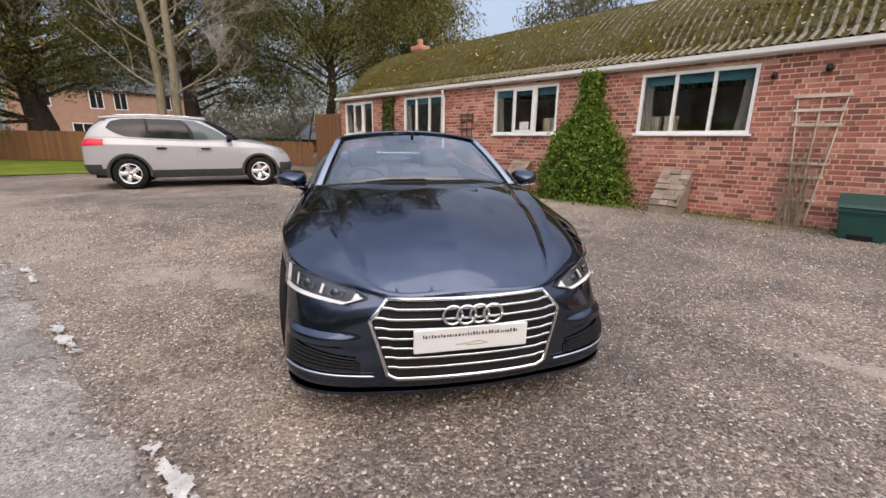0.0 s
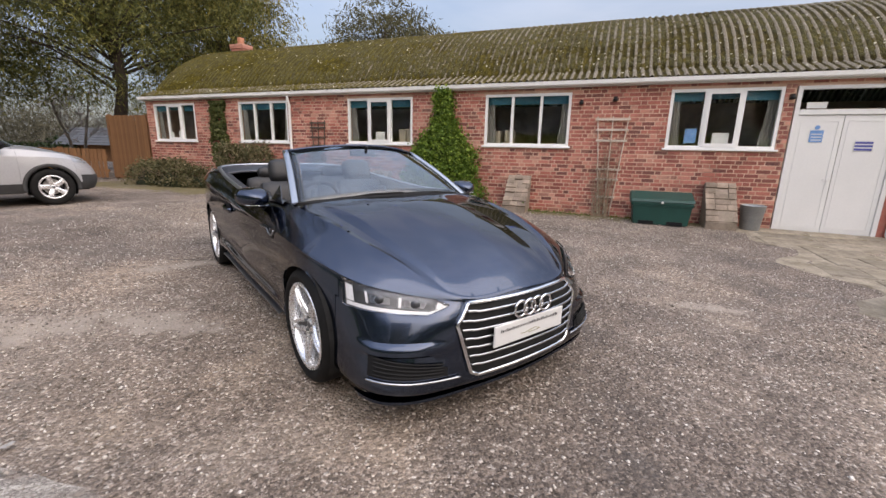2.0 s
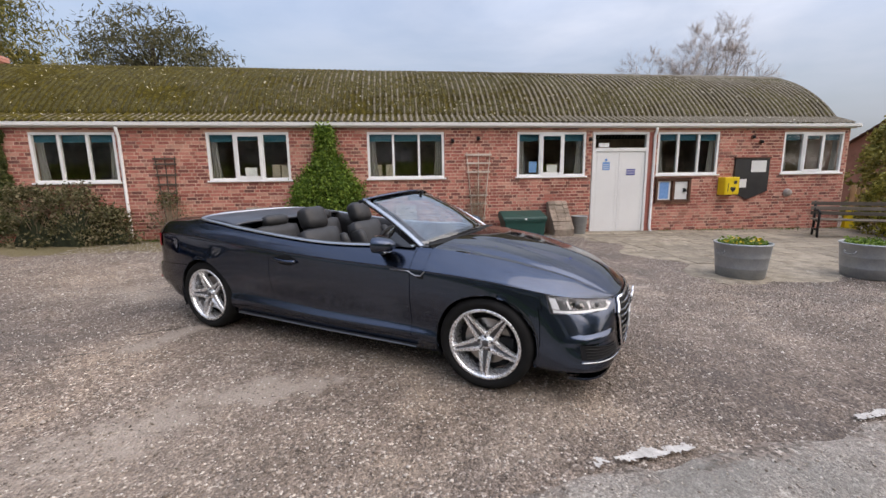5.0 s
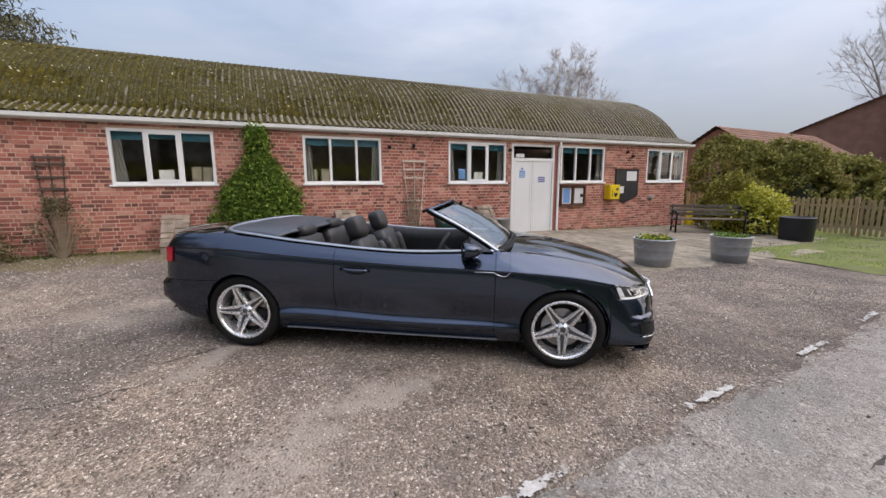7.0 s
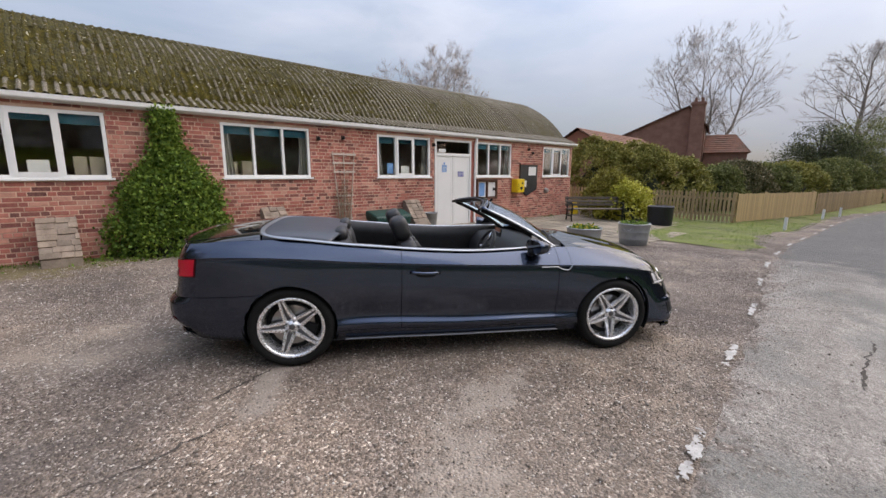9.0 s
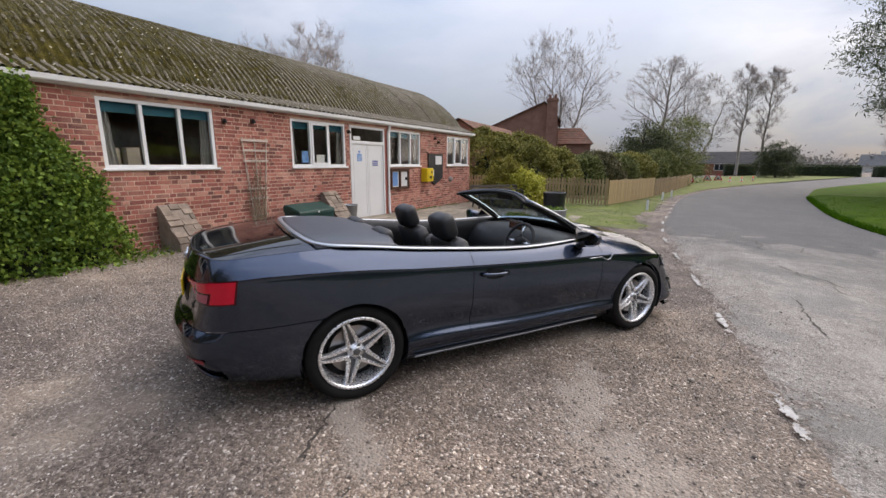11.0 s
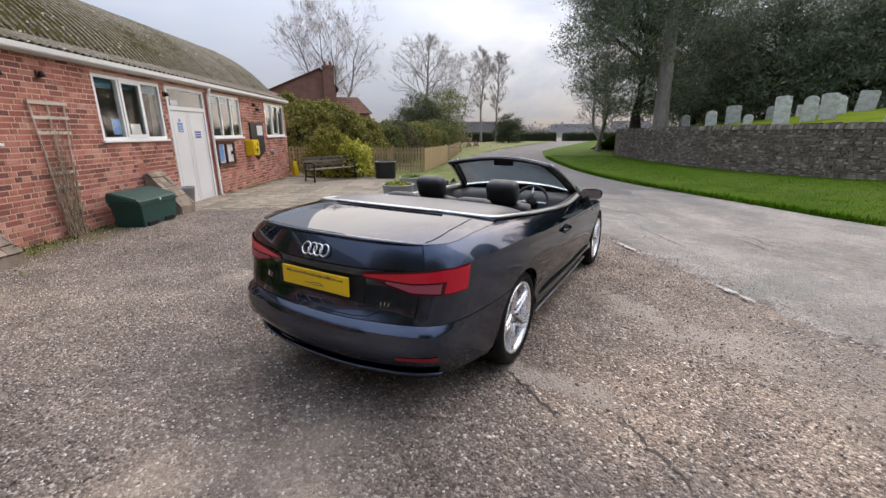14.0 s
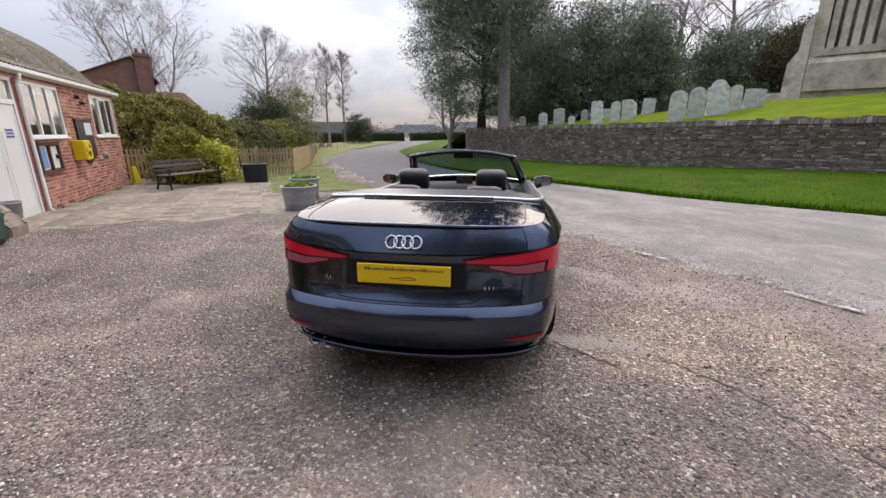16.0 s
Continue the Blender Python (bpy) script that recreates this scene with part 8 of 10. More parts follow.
box(bm, -0.02, 0.012, -0.115, 0.115, -0.032, 0.032, 0.012, Matrix.Translation((0.40, 0.0, 1.285)))
part("inside_mirror", bm, BLACK, audi)
bm = bmesh.new()
tube(bm, [(0.43, 0, 1.29), (0.47, 0, 1.335)], 0.012, 6)
part("mirror_stalk", bm, BLACK, audi)

# ---------------------------------------------------------------- the parked estate car
SILVER = metallic("silver_metallic_paint", (0.40, 0.40, 0.41), 0.15, 0.38)
CLAD = surface("dark_grey_cladding", (0.030, 0.030, 0.031), (0.050, 0.050, 0.051), 0.75, 10.0, 120.0, 0.15, 0.002)
SV = Skin([
    [(2.17, 0, .26), (2.14, .34, .26), (2.03, .62, .27), (1.86, .76, .28), (1.62, .80, .27), (1.38, .81, .25), (.90, .815, .25), (0, .82, .25), (-.90, .82, .25), (-1.38, .81, .26), (-1.80, .79, .30), (-2.14, .68, .33), (-2.23, .36, .33), (-2.25, 0, .33)],
    [(2.23, 0, .42), (2.20, .34, .42), (2.08, .64, .42), (1.90, .79, .42), (1.63, .855, .42), (1.38, .87, .42), (.90, .865, .42), (0, .868, .42), (-.90, .87, .42), (-1.38, .87, .43), (-1.82, .85, .46), (-2.20, .72, .47), (-2.29, .38, .47), (-2.31, 0, .47)],
    [(2.20, 0, .62), (2.17, .34, .62), (2.05, .62, .63), (1.88, .78, .65), (1.62, .860, .66), (1.38, .885, .68), (.90, .880, .70), (0, .882, .70), (-.90, .885, .70), (-1.38, .885, .72), (-1.82, .86, .72), (-2.20, .74, .70), (-2.28, .38, .70), (-2.30, 0, .70)],
    [(2.08, 0, .80), (2.05, .34, .81), (1.93, .58, .83), (1.80, .74, .86), (1.58, .83, .89), (1.38, .865, .91), (.90, .872, .93), (0, .876, .95), (-.90, .878, .97), (-1.38, .876, .98), (-1.82, .85, .98), (-2.19, .74, .96), (-2.26, .38, .95), (-2.28, 0, .95)],
    [(1.96, 0, .885), (1.93, .34, .895), (1.82, .55, .92), (1.70, .69, .95), (1.52, .765, .985), (1.34, .79, 1.01), (.90, .80, 1.055), (0, .815, 1.055), (-.90, .82, 1.085), (-1.38, .82, 1.11), (-1.80, .80, 1.13), (-2.12, .70, 1.12), (-2.20, .36, 1.11), (-2.22, 0, 1.11)],
], 3)
A2 = ((1.3825, .345, .385), (-1.3825, .345, .385))
suv = thing("parked_suv", "silver family crossover car with black lower cladding", "car", at=resting(-11.70, 3.41, 71.9) @ Matrix.Diagonal((0.965, 1, 1, 1)))
low_f = lambda c, u, v: v < (1.65 if c[0] > 1.86 else 1.35 if c[0] < -1.9 else 1.0)
tail_f = lambda c, u, v: c[0] < -1.95 and abs(c[1]) < 0.66
panel("cladding", SV, low_f, CLAD, suv, (1, -1), A2)
panel("front_bumper", SV, lambda c, u, v: not low_f(c, u, v) and c[0] > 1.78 and v < 3, SILVER, suv, (1, -1), A2)
panel("tailgate", SV, lambda c, u, v: not low_f(c, u, v) and tail_f(c, u, v), SILVER, suv, (1, -1), A2)
for s in (1, -1):
    panel("front_wing", SV, lambda c, u, v: not low_f(c, u, v) and c[0] > 0.95 and not (c[0] > 1.78 and v < 3), SILVER, suv, (s,), A2)
    panel("rear_wing", SV, lambda c, u, v: not low_f(c, u, v) and c[0] < -0.98 and not tail_f(c, u, v), SILVER, suv, (s,), A2)
    d1 = panel("front_door", SV, lambda c, u, v: not low_f(c, u, v) and 0.02 < c[0] <= 0.95, SILVER, suv, (s,))
    d2 = panel("rear_door", SV, lambda c, u, v: not low_f(c, u, v) and -0.98 <= c[0] <= 0.02, SILVER, suv, (s,))
    for d, x in ((d1, 0.10), (d2, -0.80)):
        bm = bmesh.new()
        p = SV.at(7 - x / 0.9, 2.75, 0.02)
        box(bm, x, x + 0.20, s * p.y - 0.018, s * p.y + 0.018, p.z - 0.015, p.z + 0.018, 0.008)
        part("handle", bm, BLACK, d)
    for ax in (1.3825, -1.3825):
        bm = bmesh.new()
        rows = []
        for a in np.linspace(radians(-8), radians(188), 22):
            q = []
            for rr, yy in ((0.375, 0.86), (0.385, 0.895), (0.43, 0.898), (0.445, 0.885)):
                q.append(Vector((ax + rr * math.cos(a), s * yy, .345 + rr * math.sin(a))))
            rows.append(q)
        bm = sheet(rows, flip=s > 0)
        part("arch_trim", bm, CLAD, suv, smooth=True)
        rows = [[Vector((ax + 0.385 * math.cos(a), s * y, .345 + 0.385 * math.sin(a))) for y in (0.55, 0.87)] for a in np.linspace(radians(-25), radians(205), 24)]
        part("arch_liner", sheet(rows, flip=s < 0), MATTBLACK, suv)
        m = pose(ax, s * 0.775, 0.345, 0, 20, 0) if s < 0 else pose(ax, s * 0.775, 0.345, 0, 0, 180)
        wheel(suv, m, 0.345, 0.222, 0.22, 5, twin=False)
part("underbody", boxes((-2.1, 2.0, -0.55, 0.55, 0.24, 0.45), (-0.95, 0.95, -0.78, 0.78, 0.24, 0.40)), MATTBLACK, suv)
# bonnet
rows = []
for i in range(17):
    s = i / 16
    row = []
    for j in range(-12, 13):
        r = abs(j) / 12
        xe = 1.66 - 0.74 * s
        k = np.argmin(np.abs(SV.P[:, -1, 0] - xe) + (SV.P[:, -1, 1] < 0.45) * 9)
        ye, ze = SV.P[k, -1, 1], SV.P[k, -1, 2]
        xf = float(np.interp(r * ye, SV.P[:40, -1, 1], SV.P[:40, -1, 0]))
        x = xf + (0.98 - 0.08 * r * r - xf) * s
        zc = 0.89 + 0.22 * math.sin(s * 1.45)
        row.append(Vector((x, (1 if j >= 0 else -1) * r * ye, zc + (ze - zc) * r ** 2.4 + 0.003)))
    rows.append(row)
bm = sheet(rows)
bmesh.ops.recalc_face_normals(bm, faces=bm.faces)
if sum(f.normal.z for f in bm.faces) < 0:
    bmesh.ops.reverse_faces(bm, faces=bm.faces)
part("bonnet", bm, SILVER, suv, smooth=True)
# cabin: base ring at the belt, upper ring at the roof edge
CB = Skin([
    [(1.02, 0, 1.09), (.98, .40, 1.08), (.86, .72, 1.055), (.60, .80, 1.06), (0, .812, 1.06), (-.9, .815, 1.09), (-1.5, .80, 1.12), (-1.95, .74, 1.135), (-2.15, .62, 1.13), (-2.21, .3, 1.12), (-2.22, 0, 1.12)],
    [(.62, 0, 1.36), (.60, .36, 1.355), (.48, .65, 1.33), (.25, .73, 1.34), (-.1, .735, 1.36), (-.9, .74, 1.37), (-1.5, .725, 1.36), (-1.85, .68, 1.34), (-2.02, .56, 1.33), (-2.09, .27, 1.33), (-2.10, 0, 1.33)],
    [(.28, 0, 1.545), (.25, .33, 1.54), (.16, .58, 1.52), (-.02, .63, 1.53), (-.3, .635, 1.55), (-.95, .64, 1.56), (-1.4, .63, 1.545), (-1.68, .60, 1.52), (-1.80, .50, 1.51), (-1.85, .25, 1.52), (-1.86, 0, 1.525)],
], 2)
panel("cabin_frame", CB, lambda c, u, v: True, SILVER, suv, (1, -1))
def roof_z(x, y):
    return 1.60 - 0.045 * ((x + 0.75) / 1.1)**2 - 0.05 * (y / 0.63)**2


rows = [[Vector((x, y, min(roof_z(x, y), 9))) for y in np.linspace(-0.62, 0.62, 13)] for x in np.linspace(0.24, -1.84, 18)]
bm = sheet(rows)
part("roof", thicken(bm, 0.05), SILVER, suv, smooth=True)
for s in (1, -1):
    for u0, u1, nm in ((2.35, 4.0, "front_window"), (4.06, 5.05, "rear_window"), (5.12, 6.60, "quarter_window")):
        lo = lambda u: 0.10 + 0.9 * max(0, u - 5.7)**1.4
        hi = lambda u: 1.86 - 1.75 * max(0, 3.0 - u)**1.0 - 0.35 * max(0, u - 6.0)
        part(nm, patch(CB, s, u0, u1, lo, lambda u: max(lo(u) + 0.05, hi(u)), 0.006, 16, 8), PRIVACY if nm != "front_window" else plain("tinted_glass", (0.07, 0.09, 0.10), 0.06), suv, "dark side window", smooth=True)
    for u0, u1 in ((3.99, 4.07), (5.04, 5.13)):
        part("window_pillar", patch(CB, s, u0, u1, lambda u: 0.10, lambda u: 1.86, 0.008, 3, 8), BLACK, suv)
    bm = bmesh.new()
    tube(bm, [(0.12, s * 0.60, 1.56), (-0.1, s * 0.615, 1.60), (-0.9, s * 0.62, 1.625), (-1.5, s * 0.605, 1.60), (-1.7, s * 0.59, 1.555)], 0.012, 6)
    part("roof_rail", bm, ALU, suv, smooth=True)
    bm = bmesh.new()
    lathe(bm, [(0.0, 0.085), (0.06, 0.07), (0.09, 0.0), (0.085, -0.05), (0.0, -0.05)], 16, "x")
    bmesh.ops.scale(bm, vec=(1, 1.2, 0.95), verts=bm.verts)
    bmesh.ops.translate(bm, vec=(0.72, s * 0.96, 1.12), verts=bm.verts)
    part("door_mirror", bm, BLACK, suv, smooth=True)
    lamp = part("tail_lamp", patch(SV, s, 9.95, 11.55, lambda u: 2.95, lambda u: 3.85 - 0.25 * abs(u - 10.6), 0.008, 14, 5), REDLENS, suv, "red tail lamp", smooth=True)
    part("headlamp", patch(SV, s, 1.6, 3.3, lambda u: 2.7, lambda u: 3.35 + 0.2 * (u - 1.6), 0.008, 14, 5), plain("clear_lamp", (0.45, 0.46, 0.48), 0.1, 0.3, 1.0), suv, "clear headlamp", smooth=True)
part("windscreen", patch(CB, 1, 0.0, 2.1, lambda u: 0.06, lambda u: 1.9, 0.006, 16, 8), PRIVACY, suv, smooth=True)
part("windscreen", patch(CB, -1, 0.0, 2.1, lambda u: 0.06, lambda u: 1.9, 0.006, 16, 8), PRIVACY, suv, smooth=True)
for s in (1, -1):
    part("rear_screen", patch(CB, s, 8.3, 10.0, lambda u: 0.35, lambda u: 1.8, 0.006, 10, 6), PRIVACY, suv, smooth=True)

# ---------------------------------------------------------------- trees
BARK = surface("grey_bark", (0.17, 0.145, 0.125), (0.34, 0.30, 0.26), 0.95, 3.0, 40.0, 0.8, 0.02, stretch=(3, 3, 0.7))
TWIGBARK = surface("pale_twig_bark", (0.28, 0.25, 0.23), (0.46, 0.41, 0.385), 0.95, 3.0, 40.0, 0.2, 0.01)
MOSSBARK = surface("lichen_covered_bark", (0.12, 0.10, 0.065), (0.30, 0.26, 0.18), 0.95, 3.0, 30.0, 0.8, 0.02, stretch=(3, 3, 0.8))
DARKBARK = surface("dark_yew_bark", (0.022, 0.016, 0.012), (0.06, 0.042, 0.032), 0.95, 3.0, 30.0, 0.8, 0.02, stretch=(3, 3, 0.8))
# needle colour is lightened and greyed to carry the haze over the churchyard
YEW = leaf_material("hazy_yew_needles", (0.066, 0.082, 0.058), (0.145, 0.176, 0.115), (0.26, 0.30, 0.19))
CEDAR = leaf_material("olive_conifer_needles", (0.034, 0.044, 0.012), (0.100, 0.110, 0.030), (0.27, 0.245, 0.065))
GOLDFIR = leaf_material("yellowish_conifer_needles", (0.050, 0.052, 0.010), (0.150, 0.135, 0.028), (0.34, 0.28, 0.07))
BAYLEAF = leaf_material("dark_garden_evergreen_leaf", (0.022, 0.032, 0.014), (0.055, 0.070, 0.030), (0.12, 0.135, 0.06))
PINE = leaf_material("grey_green_needles", (0.040, 0.040, 0.018), (0.085, 0.082, 0.036), (0.16, 0.145, 0.065))


def twigs(name, ends, reach, n, material, parent, seed, up=0.25):
    """Fine three-sided twigs that fan out from the ends of the branches."""
    g = np.random.default_rng(seed)
    E = np.array([tuple(p) for p, d in ends])
    D = np.array([tuple(d) for p, d in ends])
    if len(E) > n:
        q = g.permutation(len(E))[:n]
        E, D = E[q], D[q]
    m = 14
    E, D = np.repeat(E, m, axis=0), np.repeat(D, m, axis=0)
    D = D + g.normal(size=D.shape) * 0.42 + np.array([0, 0, up])
    D /= np.linalg.norm(D, axis=1, keepdims=True)
    L = reach * g.uniform(0.4, 1.2, (len(E), 1))
    E = E - D * L * g.uniform(0, 0.6, (len(E), 1))
    A = np.cross(D, g.normal(size=D.shape))
    A /= np.linalg.norm(A, axis=1, keepdims=True)
    B = np.cross(D, A)
    w = reach * 0.0032
    ring = [E + w * (A * math.cos(k * 2.094) + B * math.sin(k * 2.094)) for k in range(3)]
    V = np.stack(ring + [E + D * L], 1).reshape(-1, 3)
    F = (np.array([(0, 1, 3), (1, 2, 3), (2, 0, 3)])[None] + 4 * np.arange(len(E))[:, None, None]).reshape(-1, 3)
    me = bpy.data.meshes.new(name)
    me.vertices.add(len(V))
    me.vertices.foreach_set("co", V.astype(np.float32).ravel())
    me.loops.add(3 * len(F))
    me.loops.foreach_set("vertex_index", F.astype(np.int32).ravel())
    me.polygons.add(len(F))
    me.polygons.foreach_set("loop_start", np.arange(0, 3 * len(F), 3, dtype=np.int32))
    me.update()
    me.materials.append(material)
    ob = new(name, me)
    ob.parent = parent
    return ob


def bough(bm, p, d, length, radius, depth, rng, ends, up):
    """A branch that runs on to its tip and throws side shoots all along."""
    n = 5 if depth > 1 else 3
    pts, dirs = [p], [d]
    for k in range(n):
        d = (d + Vector((rng.gauss(0, 0.11), rng.gauss(0, 0.11), rng.gauss(0, 0.06) + up))).normalized()
        pts.append(pts[-1] + d * (length / n))
        dirs.append(d)
    tube(bm, pts, radius, 6 if radius > 0.07 else 4 if radius > 0.02 else 3, radius * 0.28)
    ends.append((pts[-1], d))
    if depth <= 0:
        ends.append((pts[-2], d))
        return
    kids = rng.choice((4, 5, 6)) if depth > 1 else rng.choice((3, 4, 5))
    for k in range(kids):
        q = rng.uniform(0.22, 0.97)
        i = min(n - 1, int(q * n))
        e = dirs[i + 1].copy()
        axis = e.orthogonal().normalized()
        axis.rotate(Matrix.Rotation(rng.uniform(0, 2 * math.pi), 3, e))
        e.rotate(Matrix.Rotation(rng.uniform(0.45, 0.95), 3, axis))
        bough(bm, pts[i].lerp(pts[i + 1], q * n - i), e, length * (1.12 - 0.62 * q) * rng.uniform(0.45, 0.75), radius * (1 - 0.6 * q) * 0.62, depth - 1, rng, ends, up)


def bare_tree(label, x, y, z, h, r, seed, form="oval", width=0.32, clear=0.2, bark=None, lean=(0, 0), stems=1, name="bare_tree"):
    """A leafless tree: one or more leaders with boughs all the way up. form is oval, vase or slim."""
    rng = random.Random(seed)
    th = thing(name, label, "tree", at=Matrix.Translation((x, y, z - 0.1)))
    bark = bark or BARK
    bt, bb, ends = bmesh.new(), bmesh.new(), []
    up = {"oval": 0.05, "vase": 0.03, "slim": 0.07}[form]
    for k in range(stems):
        a = 2 * math.pi * (k + rng.random() * 0.6) / stems
        out = (width * 0.75 if form == "vase" else 0.04) if stems > 1 else 0.0
        d = Vector((lean[0] + out * math.cos(a), lean[1] + out * math.sin(a), 1))
        hh = h * (1.0 if k == 0 else rng.uniform(0.78, 0.97))
        lead = [Vector((0, 0, 0)) + (Vector((math.cos(a), math.sin(a), 0)) * r * 0.8 if stems > 1 else Vector((0, 0, 0)))]
        for i in range(8):
            lead.append(lead[0] + Vector((d.x * hh * (i + 1) / 8 + rng.gauss(0, 0.012 * h), d.y * hh * (i + 1) / 8 + rng.gauss(0, 0.012 * h), hh * (i + 1) / 8)))
        rr = r / math.sqrt(stems)
        tube(bt, [lead[0], lead[0] + Vector((0, 0, 0.25))] + lead[1:], rr * 1.25, 9, rr * 0.10)
        ends.append((lead[-1], Vector((0, 0, 1))))
        count = 26 if stems == 1 else 17
        for i in range(count):
            q = clear + (0.97 - clear) * ((i + rng.random()) / count) ** 0.9
            j = min(7, int(q * 8))
            start = lead[j].lerp(lead[j + 1], q * 8 - j)
            s = (q - clear) / (1 - clear)
            side = {"oval": 0.55 + 0.75 * math.sin(math.pi * min(1, s * 0.85 + 0.12)), "vase": 0.75 + 0.5 * s, "slim": 0.6 + 0.8 * math.sin(math.pi * s)}[form]
            steep = {"oval": 0.45 + 0.9 * s, "vase": 0.9 + 0.6 * s, "slim": 1.0 + 0.7 * s}[form]
            b_ = rng.uniform(0, 2 * math.pi)
            e = Vector((math.cos(b_), math.sin(b_), steep * rng.uniform(0.7, 1.3))).normalized()
            bough(bb, start, e, h * width * side * (1 - 0.35 * s) * rng.uniform(0.75, 1.1), rr * 0.30 * (1 - 0.70 * s), 2, rng, ends, up)
    part("trunk", bt, bark, th, smooth=True)
    part("branchwork", bb, bark, th)
    twigs("twig_mass", ends, h * 0.062, 2300, TWIGBARK, th, seed)
    return th


def evergreen(label, x, y, z, trunk_h, r, blobs, n, size, material, seed, bark=None, droop=0.6, name="evergreen_tree", sprig=0.30, fill=0.55, gaps=0.035):
    """A trunk with limbs and a crown of leaf sprays gathered in uneven masses; blobs are (x, y, z, rx, ry, rz) from the foot."""
    rng = np.random.default_rng(seed)
    rr = random.Random(seed)
    th = thing(name, label, "tree", at=Matrix.Translation((x, y, z - 0.1)))
    bm = bmesh.new()
    top = max(b[2] for b in blobs)
    tube(bm, [(0, 0, 0), (0.05, 0, 0.3), (rr.gauss(0, .15), rr.gauss(0, .15), trunk_h * 0.5), (rr.gauss(0, .2), rr.gauss(0, .2), trunk_h), (0, 0, top)], r * 1.2, 12, r * 0.3)
    part("trunk", bm, bark or DARKBARK, th, smooth=True)
    vol = np.array([b[3] * b[4] * b[5] for b in blobs]) ** 0.67
    pick = rng.choice(len(blobs), size=n // 24 + 1, p=vol / vol.sum())
    B = np.array(blobs)
    d = rng.normal(size=(len(pick), 3))
    d /= np.linalg.norm(d, axis=1, keepdims=True)
    rad = 1 - fill * rng.random(len(pick)) ** 1.6
    C = B[pick, :3] + d * B[pick, 3:] * rad[:, None]
    keep = np.array([noise.noise((c[0] * 0.7, c[1] * 0.7, c[2] * 0.9 + seed)) > gaps for c in C])
    C = C[keep]
    bm = bmesh.new()
    for c in C[:: max(1, len(C) // 90)]:
        a = Vector((0, 0, max(trunk_h * 0.6, c[2] * 0.75)))
        tip = Vector(c)
        tube(bm, [a, a.lerp(tip, 0.55) + Vector((0, 0, 0.3)), tip], r * 0.16, 4, 0.015)
    part("branchwork", bm, bark or DARKBARK, th)
    m = 30
    out = np.repeat(d[keep], m, axis=0)
    pts = np.repeat(C, m, axis=0) + rng.normal(size=(len(C) * m, 3)) * sprig * np.array([1.35, 1.35, 0.40]) + out * rng.random((len(C) * m, 1)) * sprig
    pts[:, 2] -= np.abs(rng.normal(size=len(pts))) * sprig * droop
    leaf_cloud("crown", pts, size * 1.45, material, th, seed, droop=droop, aspect=0.20)
    return th


# left of the hall
bare_tree("pale forked tree with lichen-covered trunk and bare mossy twigs", -19.9, 4.75, 0.25, 15, 0.24, 71, "oval", 0.30, 0.16, MOSSBARK, (0.02, -0.04), 2)
evergreen("dark spreading yew with low drooping foliage", -24.9, 6.6, 0.25, 3.4, 0.55, [(0, 0, 7.2, 4.0, 4.6, 2.8), (1.0, 2.4, 4.4, 2.4, 2.2, 1.7), (0, 0, 10.5, 4.2, 4.0, 3.2), (0, -1, 14, 3, 3, 3)], 150000, 0.125, CEDAR, 72, gaps=-0.12)
evergreen("old dark yew beside the brown fence", -27.2, 0.8, 0.25, 3.0, 0.75, [(0, 0, 6.2, 5.2, 5.0, 3.0), (1.2, -3.4, 2.6, 2.2, 2.6, 2.0), (1.5, -2.5, 5.0, 2.8, 2.6, 1.6), (1.5, 3.0, 4.9, 2.6, 2.2, 1.5), (0, 0, 10, 5, 4.6, 3.5), (0, 0, 14, 4, 4, 3)], 150000, 0.125, CEDAR, 73, gaps=-0.12)
bare_tree("leaning bare tree beside the yew", -26.8, 1.35, 0.25, 13, 0.24, 74, "oval", 0.30, 0.30, DARKBARK, (-0.05, -0.25))
evergreen("tall spreading conifer behind the end of the hall", -19.4, 11.4, 0.25, 3.5, 0.36, [(0, 0, 5.2, 4.6, 4.4, 2.2), (0.4, 0.6, 8.6, 4.9, 4.8, 2.6), (0.5, 2.5, 6.8, 4.4, 3.2, 2.0), (-0.4, -2.2, 6.8, 3.6, 2.6, 2.0), (0, 0, 12.4, 3.8, 3.8, 2.8), (0, 0, 16, 2.4, 2.4, 2.6)], 150000, 0.12, CEDAR, 75, droop=0.9, gaps=-0.05)
evergreen("yellowish conifer behind the hall chimney", -19.0, 16.5, 0.25, 3.0, 0.35, [(0, 0, 6, 3.6, 3.6, 3.2), (0, 0, 10, 3.2, 3.2, 3.0), (0, 0, 14, 2.2, 2.2, 3.0)], 60000, 0.17, GOLDFIR, 76, droop=0.9, gaps=-0.12)
bare_tree("small leafless tree in the garden beyond the fence", -24.5, 12.5, 0.25, 5.5, 0.10, 77, "vase", 0.3, 0.2, None, (0, 0), 2)
# behind the hall
evergreen("large dark round-topped evergreen beyond the hall", -25.4, 45.0, 0.4, 6, 0.6, [(0, 0, 11, 8.2, 6, 4.6), (-4, 0, 9.5, 5, 5, 3.4), (4.6, 0, 10, 4.8, 5, 3.6), (0, 0, 14.5, 5.2, 5, 2.9)], 36000, 0.38, PINE, 78, sprig=0.55)
bare_tree("pale leafless tree beyond the hall roof", 20.0, 31.0, 0.0, 12.2, 0.26, 79, "vase", 0.30, 0.3, None, (0, 0), 3)
bare_tree("pale leafless tree beyond the hall roof", 25.5, 32.0, 0.0, 11.5, 0.2, 80, "oval", 0.30, 0.25)
